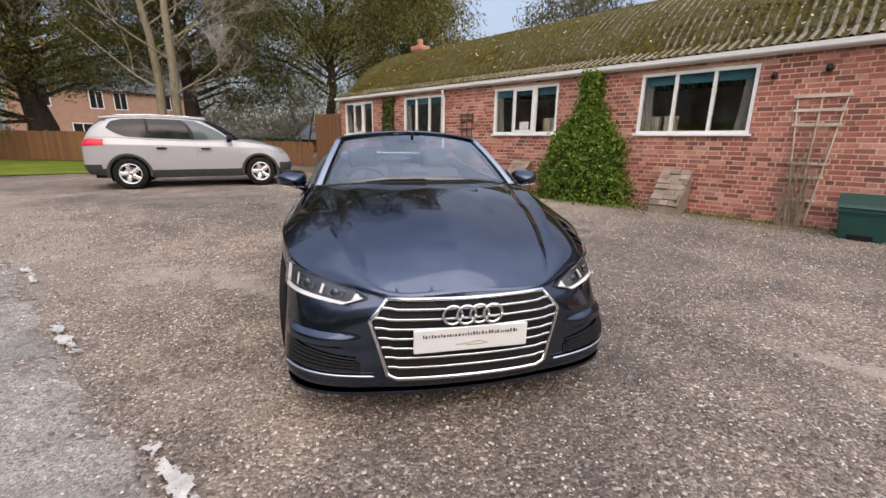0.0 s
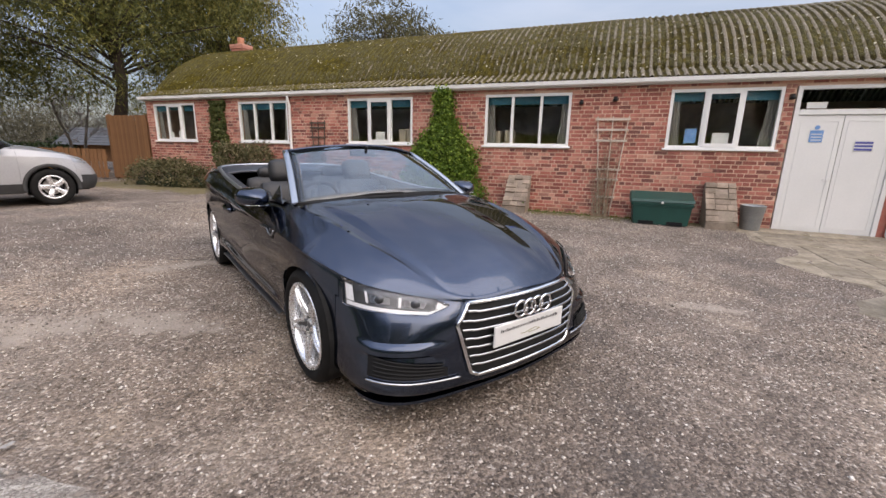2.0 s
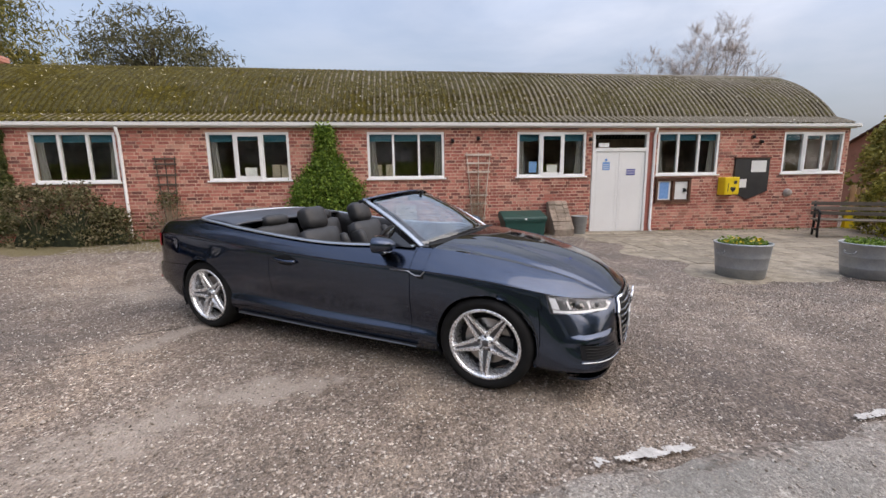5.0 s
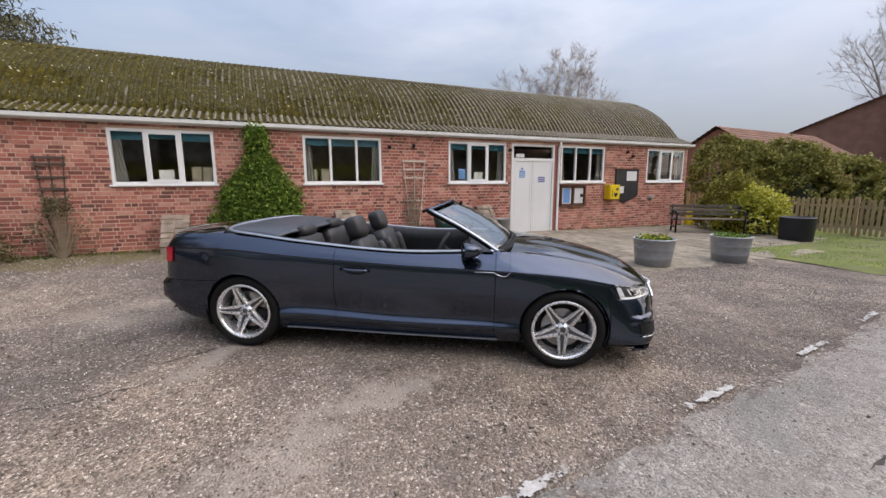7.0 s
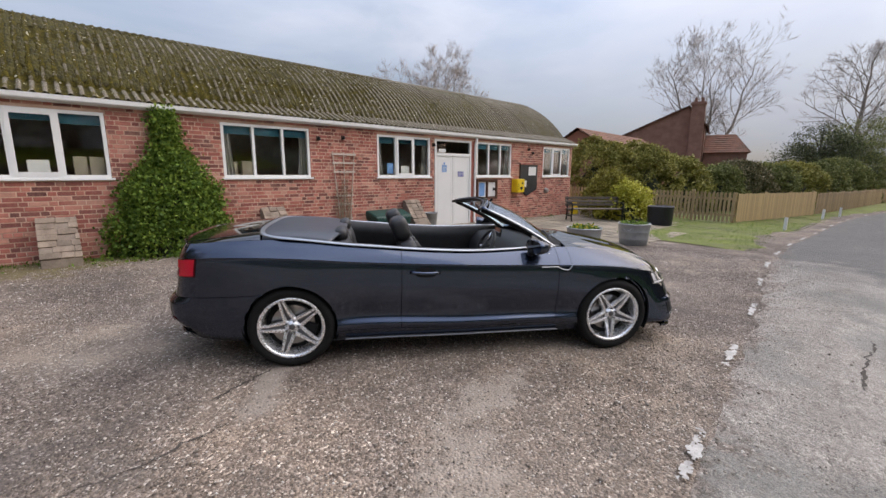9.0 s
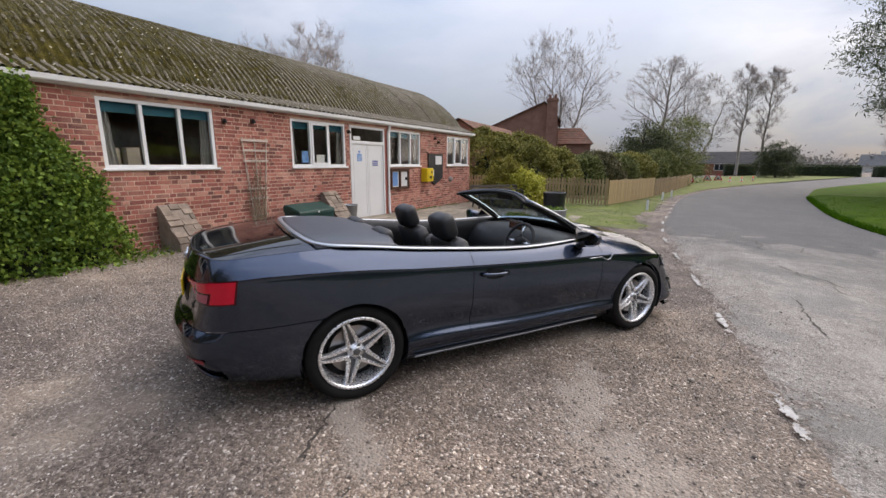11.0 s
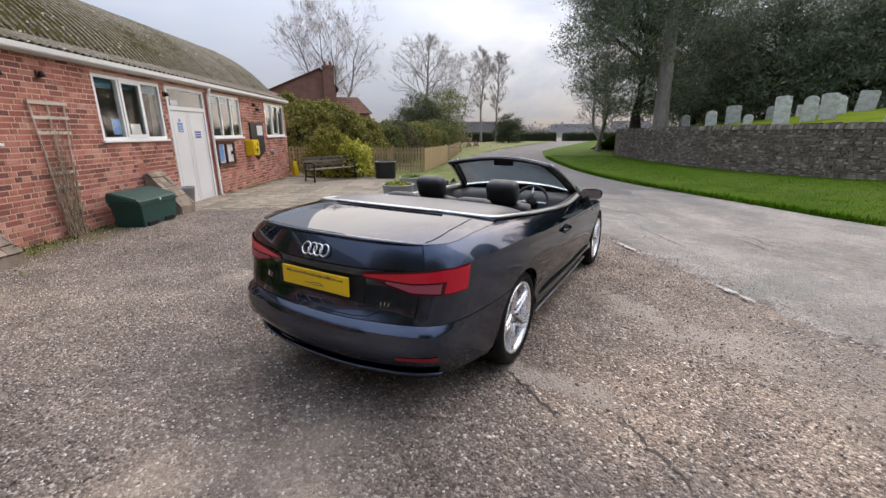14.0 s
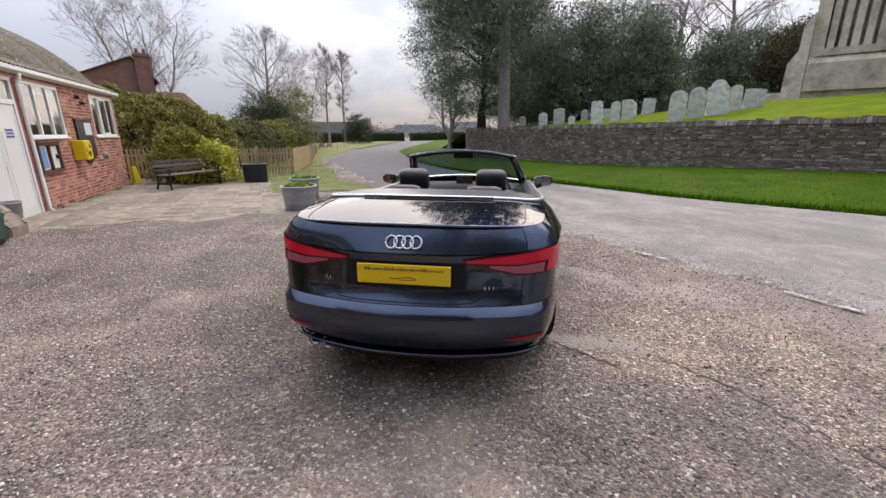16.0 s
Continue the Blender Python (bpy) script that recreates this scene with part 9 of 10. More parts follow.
# beyond the fence
bare_tree("wide leafless tree behind the brick house", 48.0, 15.2, 0.0, 14.8, 0.42, 81, "vase", 0.40, 0.25, None, (0, 0), 4)
bare_tree("leafless tree beside the lane", 55.0, 3.4, -0.2, 13.4, 0.34, 82, "oval", 0.36, 0.22)
bare_tree("leafless tree beside the lane", 52.0, 0.0, -0.2, 11.0, 0.2, 83, "vase", 0.34, 0.15, None, (0, 0), 3)
bare_tree("tall slim leafless tree at the road end", 76.0, -6.6, -0.2, 16, 0.22, 84, "slim", 0.17, 0.35)
bare_tree("tall slim leafless tree at the road end", 76.5, -9.6, -0.2, 15.5, 0.22, 85, "slim", 0.19, 0.3)
evergreen("bushy dull green tree beside the lane", 43.0, 2.4, -0.2, 1.6, 0.2, [(0, 0, 2.4, 3.6, 3.4, 2.2), (0.3, -0.6, 4.6, 2.7, 2.7, 2.0), (0, 1.6, 4.0, 2.4, 2.4, 1.6), (0, -0.4, 1.2, 3.2, 3.0, 1.4)], 44000, 0.15, LAUREL, 86, BARK, 0.2, gaps=-0.12)
evergreen("dark green garden conifer behind the fence", 39.0, 4.5, -0.2, 1.2, 0.2, [(0, 0, 2.4, 2.8, 3.2, 2.0), (0, 0, 4.2, 1.9, 1.9, 1.6)], 20000, 0.16, BAYLEAF, 87, gaps=-0.12)
evergreen("dark rounded evergreen at the bend", 66.0, -10.2, -0.3, 1.0, 0.2, [(0, 0, 2.0, 2.0, 2.3, 2.0), (0, 0, 3.5, 1.6, 1.7, 1.5)], 14000, 0.2, BAYLEAF, 88, gaps=-0.14)
bare_tree("leafless tree by the churchyard corner", 33.0, -12.6, -0.2, 9.5, 0.24, 89, "vase", 0.34, 0.2, None, (0, 0), 2)
bare_tree("leafless tree by the churchyard corner", 37.0, -14.5, -0.2, 11.0, 0.24, 90, "oval", 0.34, 0.2)

# ---------------------------------------------------------------- churchyard
STONE = surface("grey_limestone_rubble", (0.115, 0.092, 0.068), (0.26, 0.215, 0.165), 0.95, 2.2, 40.0, 0.6, 0.01, vary=0.75, dirt=(0.10, 0.095, 0.07))


def island_stone():
    """The same stone where many pieces share one mesh."""
    m, t, p = nodes_of("grey_limestone_pieces")
    geo = t.nodes.new("ShaderNodeNewGeometry")
    info = t.nodes.new("ShaderNodeObjectInfo")
    k = math_node(t, "FRACT", math_node(t, "ADD", geo.outputs["Random Per Island"], math_node(t, "MULTIPLY", info.outputs["Random"], 5.7)))
    c = ramp(t, k, (0.0, (0.098, 0.074, 0.061)), (0.5, (0.190, 0.150, 0.124)), (0.85, (0.285, 0.238, 0.200)), (1.0, (0.46, 0.41, 0.36)))
    n = tex(t, "Noise", 9.0, 5.0, 0.7)
    c = mix(t, ramp(t, n.outputs["Fac"], (0.45, (0, 0, 0)), (0.75, (0.7, 0.7, 0.7))), c, (0.12, 0.115, 0.085))
    t.links.new(c, p.inputs["Base Color"])
    p.inputs["Roughness"].default_value = 0.95
    bump(t, p, n.outputs["Fac"], 0.6, 0.01)
    return m


PIECES = island_stone()
wall_south = thing("churchyard_wall", "grey dry-stone churchyard wall with upright coping stones", "stone wall")
WT = 0.42


def wall_base(x):
    return lerp_curve(FOOT, x)


def wall_top(x):
    return 1.78 + 0.05 * noise.noise((x * 0.25, 3, 0)) - 0.004 * (x - 8)


bm = bmesh.new()          # core
xs = np.arange(-30, 28.6, 0.6)
sec = [[bm.verts.new((x, wall_e(x) + dy, z)) for dy, z in ((-WT / 2 + 0.05, wall_base(x) - 0.4), (WT / 2 - 0.05, wall_base(x) - 0.4), (WT / 2 - 0.06, wall_top(x) - 0.05), (-WT / 2 + 0.06, wall_top(x) - 0.05))] for x in xs]
for a, b in zip(sec, sec[1:]):
    for i in range(4):
        j = (i + 1) % 4
        bm.faces.new((a[i], a[j], b[j], b[i]))
bm.faces.new(sec[0])
bm.faces.new(sec[-1][::-1])
part("wall_core", bm, STONE, wall_south)

# lawn behind the wall, rising to the church
def yard_z(x, y):
    w = wall_e(min(x, 30))
    d = max(0.0, w - y)
    rise = 0.155 * min(d, 9.0) + 0.05 * min(20.0, max(0.0, d - 9.0))
    z = wall_top(min(x, 28)) - 0.10 + rise * (1.0 if x < 9 else max(0.6, 1.0 - 0.03 * (x - 9))) + 0.03 * noise.noise((x * 0.6, y * 0.6, 9))
    k = min(1.0, max(0.0, (x - 30.5) / 9.0))
    return z + (-0.27 - z) * k * k * (3 - 2 * k)


rows = []
for x in np.linspace(-40, 60, 70):
    w = wall_e(min(x, 30)) - 0.15
    rows.append([Vector((x, w - d, yard_z(x, w - d))) for d in (0.0, 0.5, 1, 2, 3, 4.5, 6, 8, 10, 13, 17, 22, 30, 45, 70)])
churchyard = part("churchyard_lawn", sheet(rows), SUNNY, smooth=True)
tagged(churchyard, "bright green churchyard grass rising towards the church", "grass", kind="structure")

HEADSTONE = surface("lichened_headstone", (0.33, 0.325, 0.29), (0.84, 0.83, 0.78), 0.95, 4.0, 40.0, 0.5, 0.006, vary=0.35, dirt=(0.20, 0.195, 0.16))


def headstone(x, y, w, h, top, seed, yaw=0.0):
    rng = random.Random(seed)
    th = thing("headstone", "weathered grey %s gravestone in the churchyard grass" % top, "gravestone", at=Matrix.Translation((x, y, yard_z(x, y) - 0.08)) @ pose(0, 0, 0, rng.uniform(-4, 4), rng.uniform(-5, 5), yaw + rng.uniform(-8, 8)), group="churchyard headstones")
    bm = bmesh.new()
    out = [(-w / 2, 0), (w / 2, 0)]
    if top == "round-topped":
        out += [(w / 2 * math.cos(a), h - w / 2 * 0.8 + w / 2 * 0.8 * math.sin(a)) for a in np.linspace(0, math.pi, 11)]
    elif top == "shouldered":
        out += [(w / 2, h * 0.80), (w * 0.40, h * 0.82)] + [(w * 0.36 * math.cos(a), h * 0.83 + h * 0.17 * math.sin(a)) for a in np.linspace(0, math.pi, 9)] + [(-w * 0.40, h * 0.82), (-w / 2, h * 0.80)]
    else:
        out += [(w / 2, h * 0.96), (w * 0.3, h), (-w * 0.3, h), (-w / 2, h * 0.96)]
    prism(bm, out, -0.06, 0.06)
    bmesh.ops.bevel(bm, geom=[e for e in bm.edges], offset=0.012, segments=1, affect="EDGES")
    part("slab", bm, HEADSTONE, th)


FACE = 42.0
for k, (x, y, w, h, top) in enumerate(((7.84, -13.2, 0.80, 1.45, "round-topped"), (7.55, -14.1, 0.78, 1.45, "round-topped"), (7.15, -15.0, 1.0, 1.65, "shouldered"), (7.1, -16.2, 0.55, 1.25, "round-topped"), (7.1, -17.4, 0.95, 0.95, "square-topped"), (13.3, -13.5, 0.72, 1.35, "square-topped"), (12.65, -14.2, 0.6, 1.2, "round-topped"), (12.2, -14.7, 0.7, 1.2, "square-topped"), (14.1, -17.0, 0.65, 1.0, "round-topped"), (14.1, -18.3, 0.85, 1.05, "square-topped"), (19.4, -15.5, 0.9, 1.15, "square-topped"), (20.1, -14.6, 0.75, 1.0, "round-topped"), (23.4, -15.0, 0.6, 0.9, "round-topped"), (20.6, -18.8, 0.6, 0.9, "round-topped"), (17.9, -18.8, 1.2, 0.7, "square-topped"), (24.5, -14.2, 0.5, 0.7, "round-topped"), (16.5, -14.3, 0.5, 0.6, "round-topped"))):
    headstone(x, y, w * 0.88, h, top, 200 + k, FACE - 3 * (x - 8) / 6)

# church tower corner
ASHLAR = surface("pale_church_ashlar", (0.43, 0.345, 0.265), (0.78, 0.665, 0.54), 0.92, 2.0, 30.0, 0.6, 0.012, dirt=(0.17, 0.14, 0.11), vary=0.25)
TX, TY, TYAW = 8.6, -29.6, 26.0
tower = thing("church_tower", "pale limestone church tower with stepped buttress and tall mullioned window", "church", at=Matrix.Translation((TX, TY, yard_z(TX, TY) - 0.3)) @ Matrix.Rotation(radians(TYAW), 4, "Z"))
bm = bmesh.new()
lattice(bm, [-8.0, -1.0, 2.0, 2.6], [0.0, 2.8, 10.0, 15.0], lambda i, j: (i, j) != (1, 1), 2.6, 3.6)
part("wall", boxes((-8.0, 2.6, -3.0, 2.55, 0.0, 15.0)), ASHLAR, tower)
part("wall", bm, ASHLAR, tower)
bm = bmesh.new()
prism(bm, [(2.61, 0.0), (3.55, 0.0), (3.50, 2.05), (3.08, 2.75), (3.05, 3.95), (2.66, 4.65), (2.61, 4.70)], 2.2, 4.05)
part("buttress", bm, ASHLAR, tower)
bm = bmesh.new()
prism(bm, [(-0.9, 0.0), (0.9, 0.0), (0.9, 2.6), (0.8, 3.0), (0.8, 5.0), (0.5, 6.0), (-0.5, 6.0), (-0.8, 5.0), (-0.8, 3.0), (-0.9, 2.6)], 3.61, 4.3, Matrix.Translation((-3.6, 0, 0)))
part("buttress", bm, ASHLAR, tower)
bm = bmesh.new()
box(bm, -8.1, 4.7, 2.55, 3.75, 0.0, 0.5, 0.03)
part("plinth", bm, ASHLAR, tower)
for k in range(6):
    bm = bmesh.new()
    x = -0.96 + k * 0.51
    box(bm, x, x + 0.33, 2.75, 3.30, 2.82, 9.95, 0.02)
    part("mullion", bm, ASHLAR, tower)
bm = bmesh.new()
prism(bm, [(-1.3, 2.4), (2.3, 2.4), (2.05, 2.78), (-1.05, 2.78)], 3.62, 3.78)
part("sill", bm, ASHLAR, tower)
bm = bmesh.new()
prism(bm, [(3.61, 0.5), (4.0, 0.5), (4.0, 2.0), (3.61, 2.39)], -2.58, 2.6, Matrix.Rotation(radians(90), 4, "Z"))
bmesh.ops.recalc_face_normals(bm, faces=bm.faces)
part("weathered_offset", bm, ASHLAR, tower)

# churchyard trees
# yews added out of view so the car and windows reflect dark trees
for k, (x, y, s) in enumerate(((-4.5, -24.0, 1.15), (-10.5, -21.0, 1.05), (-17.5, -22.5, 1.2), (-25.0, -20.0, 1.1), (-33.0, -17.5, 1.0))):
    evergreen("dark dense yew in the churchyard", x, y, yard_z(x, y), 2.0, 0.45, [(0, 0, 2.6 * s, 4.4 * s, 4.4 * s, 2.5 * s), (0.6, 0.5, 5.4 * s, 3.9 * s, 3.9 * s, 2.4 * s), (0, 0, 8.2 * s, 2.6 * s, 2.6 * s, 2.0 * s)], 20000, 0.27, YEW, 340 + k, sprig=0.45)
evergreen("huge dark conifer leaning over the churchyard wall", 26.0, -12.6, 1.6, 3.0, 0.45, [(0, 0, 3.6, 5.2, 4.6, 2.0), (-1.0, 2.0, 6.5, 5.6, 4.4, 2.6), (0, 0, 9.5, 6.2, 5.4, 3.0), (-1.5, 3.0, 10.5, 4.6, 4.0, 2.4), (0, 0, 13.5, 6.0, 5.4, 3.2), (0, -2, 17, 5, 5, 3)], 140000, 0.17, YEW, 91, droop=0.8, gaps=-0.14)
bm = bmesh.new()
tr = thing("tall_trunk", "tall straight grey conifer trunk behind the churchyard wall", "tree", at=Matrix.Translation((21.9, -12.3, yard_z(21.9, -12.3) - 0.2)))
tube(bm, [(0, 0, 0), (0.0, 0.02, 0.5), (0.12, 0.03, 5), (0.2, 0.0, 12), (0.1, 0, 20)], 0.52, 14, 0.30)
part("trunk", bm, BARK, tr, smooth=True)
rr = random.Random(5)
for k in range(26):
    bm = bmesh.new()
    a, z = rr.uniform(0, 6.28), rr.uniform(5, 19)
    tube(bm, [(0.1, 0, z), (1.3 * math.cos(a), 1.3 * math.sin(a), z + 0.2), (3.0 * math.cos(a), 3.0 * math.sin(a), z - 0.3)], 0.05, 4, 0.01)
    part("branch", bm, BARK, tr)
nr = np.random.default_rng(7)
pts = []
for k in range(420):
    a, z, r = nr.uniform(0, 6.28), nr.uniform(7, 20), nr.uniform(1.4, 3.4)
    pts.extend((np.array([r * math.cos(a), r * math.sin(a), z]) + nr.normal(size=(16, 3)) * 0.35).tolist())
leaf_cloud("foliage", pts, 0.24, YEW, tr, 8, droop=0.8)
for k, (x, y, s, hh, mm) in enumerate(((24.0, -21.5, 1.0, 0, YEW), (19.5, -23.5, 0.72, 0, YEW), (26.0, -29.0, 0.95, 1, YEW), (20.5, -33.5, 0.72, 0, YEW), (17.0, -38.0, 0.72, 0, PINE), (23.0, -42.0, 0.80, 0.5, YEW), (31.0, -20.0, 1.1, 1, YEW), (12.5, -40.0, 0.9, 0, YEW), (36.0, -26.0, 1.2, 1, PINE))):
    evergreen("dark dense yew in the churchyard", x, y, yard_z(x, y), 2.0, 0.45, [(0, 0, 2.6 * s, 4.4 * s, 4.4 * s, 2.3 * s), (0.6, 0.5, 5.4 * s, 3.9 * s, 3.9 * s, 2.4 * s), (0, 0, 7.9 * s + hh, 2.6 * s, 2.6 * s, 2.0 * s)], 36000, 0.23, mm, 300 + k, sprig=0.4, gaps=-0.14)
for k, (x, y, h) in enumerate(((22.5, -37.0, 14), (17.5, -43.0, 15), (27.0, -36.0, 15), (30.0, -31, 13))):
    bare_tree("tall leafless tree behind the churchyard yews", x, y, yard_z(x, y), h, 0.32, 330 + k, "oval", 0.34, 0.25)

# ---------------------------------------------------------------- houses and distance
TILE = surface("weathered_red_roof_tile", (0.12, 0.055, 0.035), (0.24, 0.115, 0.075), 0.9, 2.0, 25.0, 0.5, 0.01, dirt=(0.10, 0.07, 0.05))
DARKTILE = surface("dark_mossy_roof_tile", (0.075, 0.040, 0.028), (0.155, 0.085, 0.060), 0.9, 2.0, 25.0, 0.5, 0.01, dirt=(0.07, 0.06, 0.04))
SLATE = surface("grey_slate", (0.06, 0.062, 0.066), (0.12, 0.122, 0.128), 0.7, 2.0, 25.0, 0.3, 0.01)
DARKSLATE = surface("dark_slate", (0.030, 0.029, 0.029), (0.062, 0.058, 0.056), 0.85, 2.0, 25.0, 0.3, 0.01)
HOUSEBRICK = surface("old_house_brick", (0.20, 0.08, 0.05), (0.34, 0.15, 0.095), 0.92, 1.5, 22.0, 0.4, 0.006)
# house brick darkened for the gable house; its shade is in the colour
SHADEBRICK = surface("shaded_brown_house_brick", (0.17, 0.085, 0.060), (0.29, 0.155, 0.112), 0.92, 1.5, 22.0, 0.4, 0.006)
PINKBRICK = surface("pale_orange_house_brick", (0.31, 0.18, 0.12), (0.44, 0.285, 0.205), 0.92, 1.5, 22.0, 0.4, 0.006)
CREAM = surface("cream_render", (0.52, 0.50, 0.45), (0.66, 0.64, 0.58), 0.9, 1.5, 22.0, 0.2, 0.004)
DARKPANE = plain("dark_window_pane", (0.02, 0.022, 0.025), 0.08, 0.0, 0.5)


def house(label, x, y, z, yaw, w, d, eave, ridge, wall_m, roof_m, windows=(), chimneys=(), hip=0.0):
    """A gabled house; w runs along the ridge, the front faces -y before it is turned."""
    th = thing("house", label, "house", at=Matrix.Translation((x, y, z)) @ Matrix.Rotation(radians(yaw), 4, "Z"))
    bm = bmesh.new()
    pts = [(-d / 2, -0.3), (d / 2, -0.3), (d / 2, eave), (0, eave + 0.01 if hip else ridge - 0.12), (-d / 2, eave)]
    a = [bm.verts.new((-w / 2, yy, zz)) for yy, zz in pts]
    b = [bm.verts.new((w / 2, yy, zz)) for yy, zz in pts]
    bm.faces.new(a[::-1])
    bm.faces.new(b)
    for i in range(5):
        j = (i + 1) % 5
        bm.faces.new((a[i], a[j], b[j], b[i]))
    part("wall", bm, wall_m, th)
    roof_ = new("roof")
    roof_.parent = th
    run = math.hypot(d / 2 + 0.35, ridge - eave + 0.35 * (ridge - eave) / (d / 2))
    ang = math.atan2(ridge - eave, d / 2)
    n = int(run / 0.30)
    c, sn = math.cos(ang), math.sin(ang)
    prof = []
    for k in range(n):              # courses, each lapped over the one below
        prof += [(k * run / n, 0.05), ((k + 1) * run / n, 0.02)]
    level = lambda q: (d / 2 + 0.35 - q * c, eave - 0.35 * math.tan(ang) + q * sn)
    wide = lambda q: w / 2 + 0.25 - hip * q / run * (w / 2 - 0.4)
    for s in (1, -1):
        part("roof_slope", sheet([[Vector((e * wide(q), s * level(q)[0], level(q)[1] + o)) for e in (-1, 1)] for q, o in prof], flip=s > 0), roof_m, roof_)
        if hip:
            part("hip_slope", sheet([[Vector((s * wide(q), e * level(q)[0], level(q)[1] + o)) for e in (-1, 1)] for q, o in prof], flip=s < 0), roof_m, roof_)
    for cx, cy, ch in chimneys:
        bm = bmesh.new()
        box(bm, cx - 0.45, cx + 0.45, cy - 0.35, cy + 0.35, eave, ridge + ch, 0.02)
        box(bm, cx - 0.52, cx + 0.52, cy - 0.42, cy + 0.42, ridge + ch - 0.35, ridge + ch - 0.15, 0.02)
        part("chimney", bm, wall_m, th)
    for wx, wz, ww, wh, side in windows:
        bm = bmesh.new()
        yy = side * (d / 2)
        y0, y1 = (yy, yy + 0.06) if side > 0 else (yy - 0.06, yy)
        lattice(bm, [wx - ww / 2, wx - ww / 2 + 0.08, wx - 0.03, wx + 0.03, wx + ww / 2 - 0.08, wx + ww / 2], [wz, wz + 0.08, wz + wh - 0.08, wz + wh], lambda i, j: j != 1 or i % 2 == 0, y0, y1)
        wn = part("window", bm, WOODWHITE, th)
        part("pane", boxes((wx - ww / 2 + 0.07, wx + ww / 2 - 0.07, yy - 0.02, yy + 0.02, wz + 0.07, wz + wh - 0.07)), DARKPANE, wn)
    return th


def course_rows(p0, p1, y0, y1, n):
    """Lapped courses of tiles up a slope from p0 to p1, (x, z), between two gables."""
    rows = []
    for k in range(n):
        for f, o in ((k / n, 0.07), ((k + 1) / n, 0.03)):
            rows.append([Vector((p0[0] + (p1[0] - p0[0]) * f, y_, p0[1] + (p1[1] - p0[1]) * f + o)) for y_ in (y0, y1)])
    return rows


def gable_house(x, y, z, yaw):
    """A brick house with a broad gable towards the hall, a wide stack on the gable and a low wing."""
    th = thing("house", "brown brick house with a broad gable and tall wide chimney", "house", at=Matrix.Translation((x, y, z)) @ Matrix.Rotation(radians(yaw), 4, "Z"))
    bm = bmesh.new()
    prism(bm, [(-8.6, -0.3), (0.7, -0.3), (0.7, 6.6), (-0.9, 8.4), (-8.6, 5.1)], 0.0, 9.0)
    part("wall", bm, SHADEBRICK, th)
    roof_ = new("roof")
    roof_.parent = th
    part("roof_slope", thicken(sheet(course_rows((-9.0, 4.93), (-0.9, 8.42), -0.25, 9.25, 26)), 0.08), DARKTILE, roof_)
    part("roof_slope", thicken(sheet(course_rows((1.0, 6.25), (-0.9, 8.42), -0.25, 9.25, 9)), 0.08), DARKTILE, roof_)
    bm = bmesh.new()
    box(bm, -0.58, 0.58, -0.55, 0.3, -0.3, 8.75, 0.02)
    box(bm, -0.65, 0.65, -0.62, 0.38, 8.45, 8.65, 0.02)
    for sx in (-0.28, 0.28):
        lathe(bm, [(0.15, 8.74), (0.13, 9.15), (0.10, 9.15), (0.10, 8.74)], 12, cap=False, m=Matrix.Translation((sx, -0.12, 0)))
    part("chimney", bm, SHADEBRICK, th)
    bm = bmesh.new()
    prism(bm, [(0.8, -0.3), (4.4, -0.3), (4.4, 4.0), (0.8, 4.0)], 1.2, 6.6)
    part("wing_wall", bm, SHADEBRICK, th)
    for y_a, y_b in ((0.9, 3.9), (6.9, 3.9)):
        rows = [[Vector((x_, y_a + (y_b - y_a) * f, 3.85 + 1.95 * f + o)) for x_ in (0.75, 4.55 - 1.2 * f)] for k in range(9) for f, o in ((k / 9, 0.07), ((k + 1) / 9, 0.03))]
        part("roof_slope", thicken(sheet(rows), 0.06), TILE, roof_)
    part("hip_slope", thicken(sheet([[Vector((4.65 - 1.3 * f, e * 3.0 * (1 - f) + 3.9, 3.85 + 1.95 * f + o)) for e in (-1, 1)] for k in range(9) for f, o in ((k / 9, 0.07), ((k + 1) / 9, 0.03))]), 0.06), TILE, roof_)


gable_house(41.45, 14.2, -0.2, -75)
house("low brick outbuilding with red tiled roof behind the shrubs", 27.0, 15.6, 0.0, 4, 12.0, 6.4, 2.7, 4.7, HOUSEBRICK, TILE)
house("pale brick house with white windows behind the yew", -52.0, 6.0, 0.2, -88, 13.0, 8.0, 5.2, 8.2, PINKBRICK, SLATE, [(-4.6, 3.6, 1.3, 1.4, 1), (-0.7, 3.4, 1.0, 1.5, 1), (1.0, 3.4, 1.0, 1.5, 1), (4.6, 3.4, 1.3, 1.5, 1), (-3.2, 0.9, 1.3, 1.3, 1), (2.2, 0.9, 1.4, 1.3, 1)], [(3.5, 0, 0.9)])
house("low dark-roofed bungalow at the road end", 88.0, -7.5, -0.5, 80, 15, 8, 2.2, 4.3, HOUSEBRICK, DARKSLATE, [(-4, 0.9, 1.6, 1.2, 1), (2, 0.9, 1.6, 1.2, 1)])
house("white-gabled cottage at the road end", 150.0, -49.0, -0.9, 70, 15, 8, 2.3, 5.2, CREAM, SLATE, [(-2, 0.9, 1.2, 1.2, 1), (2, 0.9, 1.2, 1.2, 1)], [(3.5, 0, 0.8)])
house("grey-roofed house at the road end", 140.0, -66.0, -0.9, 70, 12, 8, 3.0, 6.0, CREAM, SLATE, [(-3, 1.0, 1.4, 1.3, 1), (3, 1.0, 1.4, 1.3, 1)])
house("low dark timber shed beyond the garden fence", -33.0, 19.5, 0.2, 25, 5, 3.4, 1.3, 2.3, BROWN, SLATE)

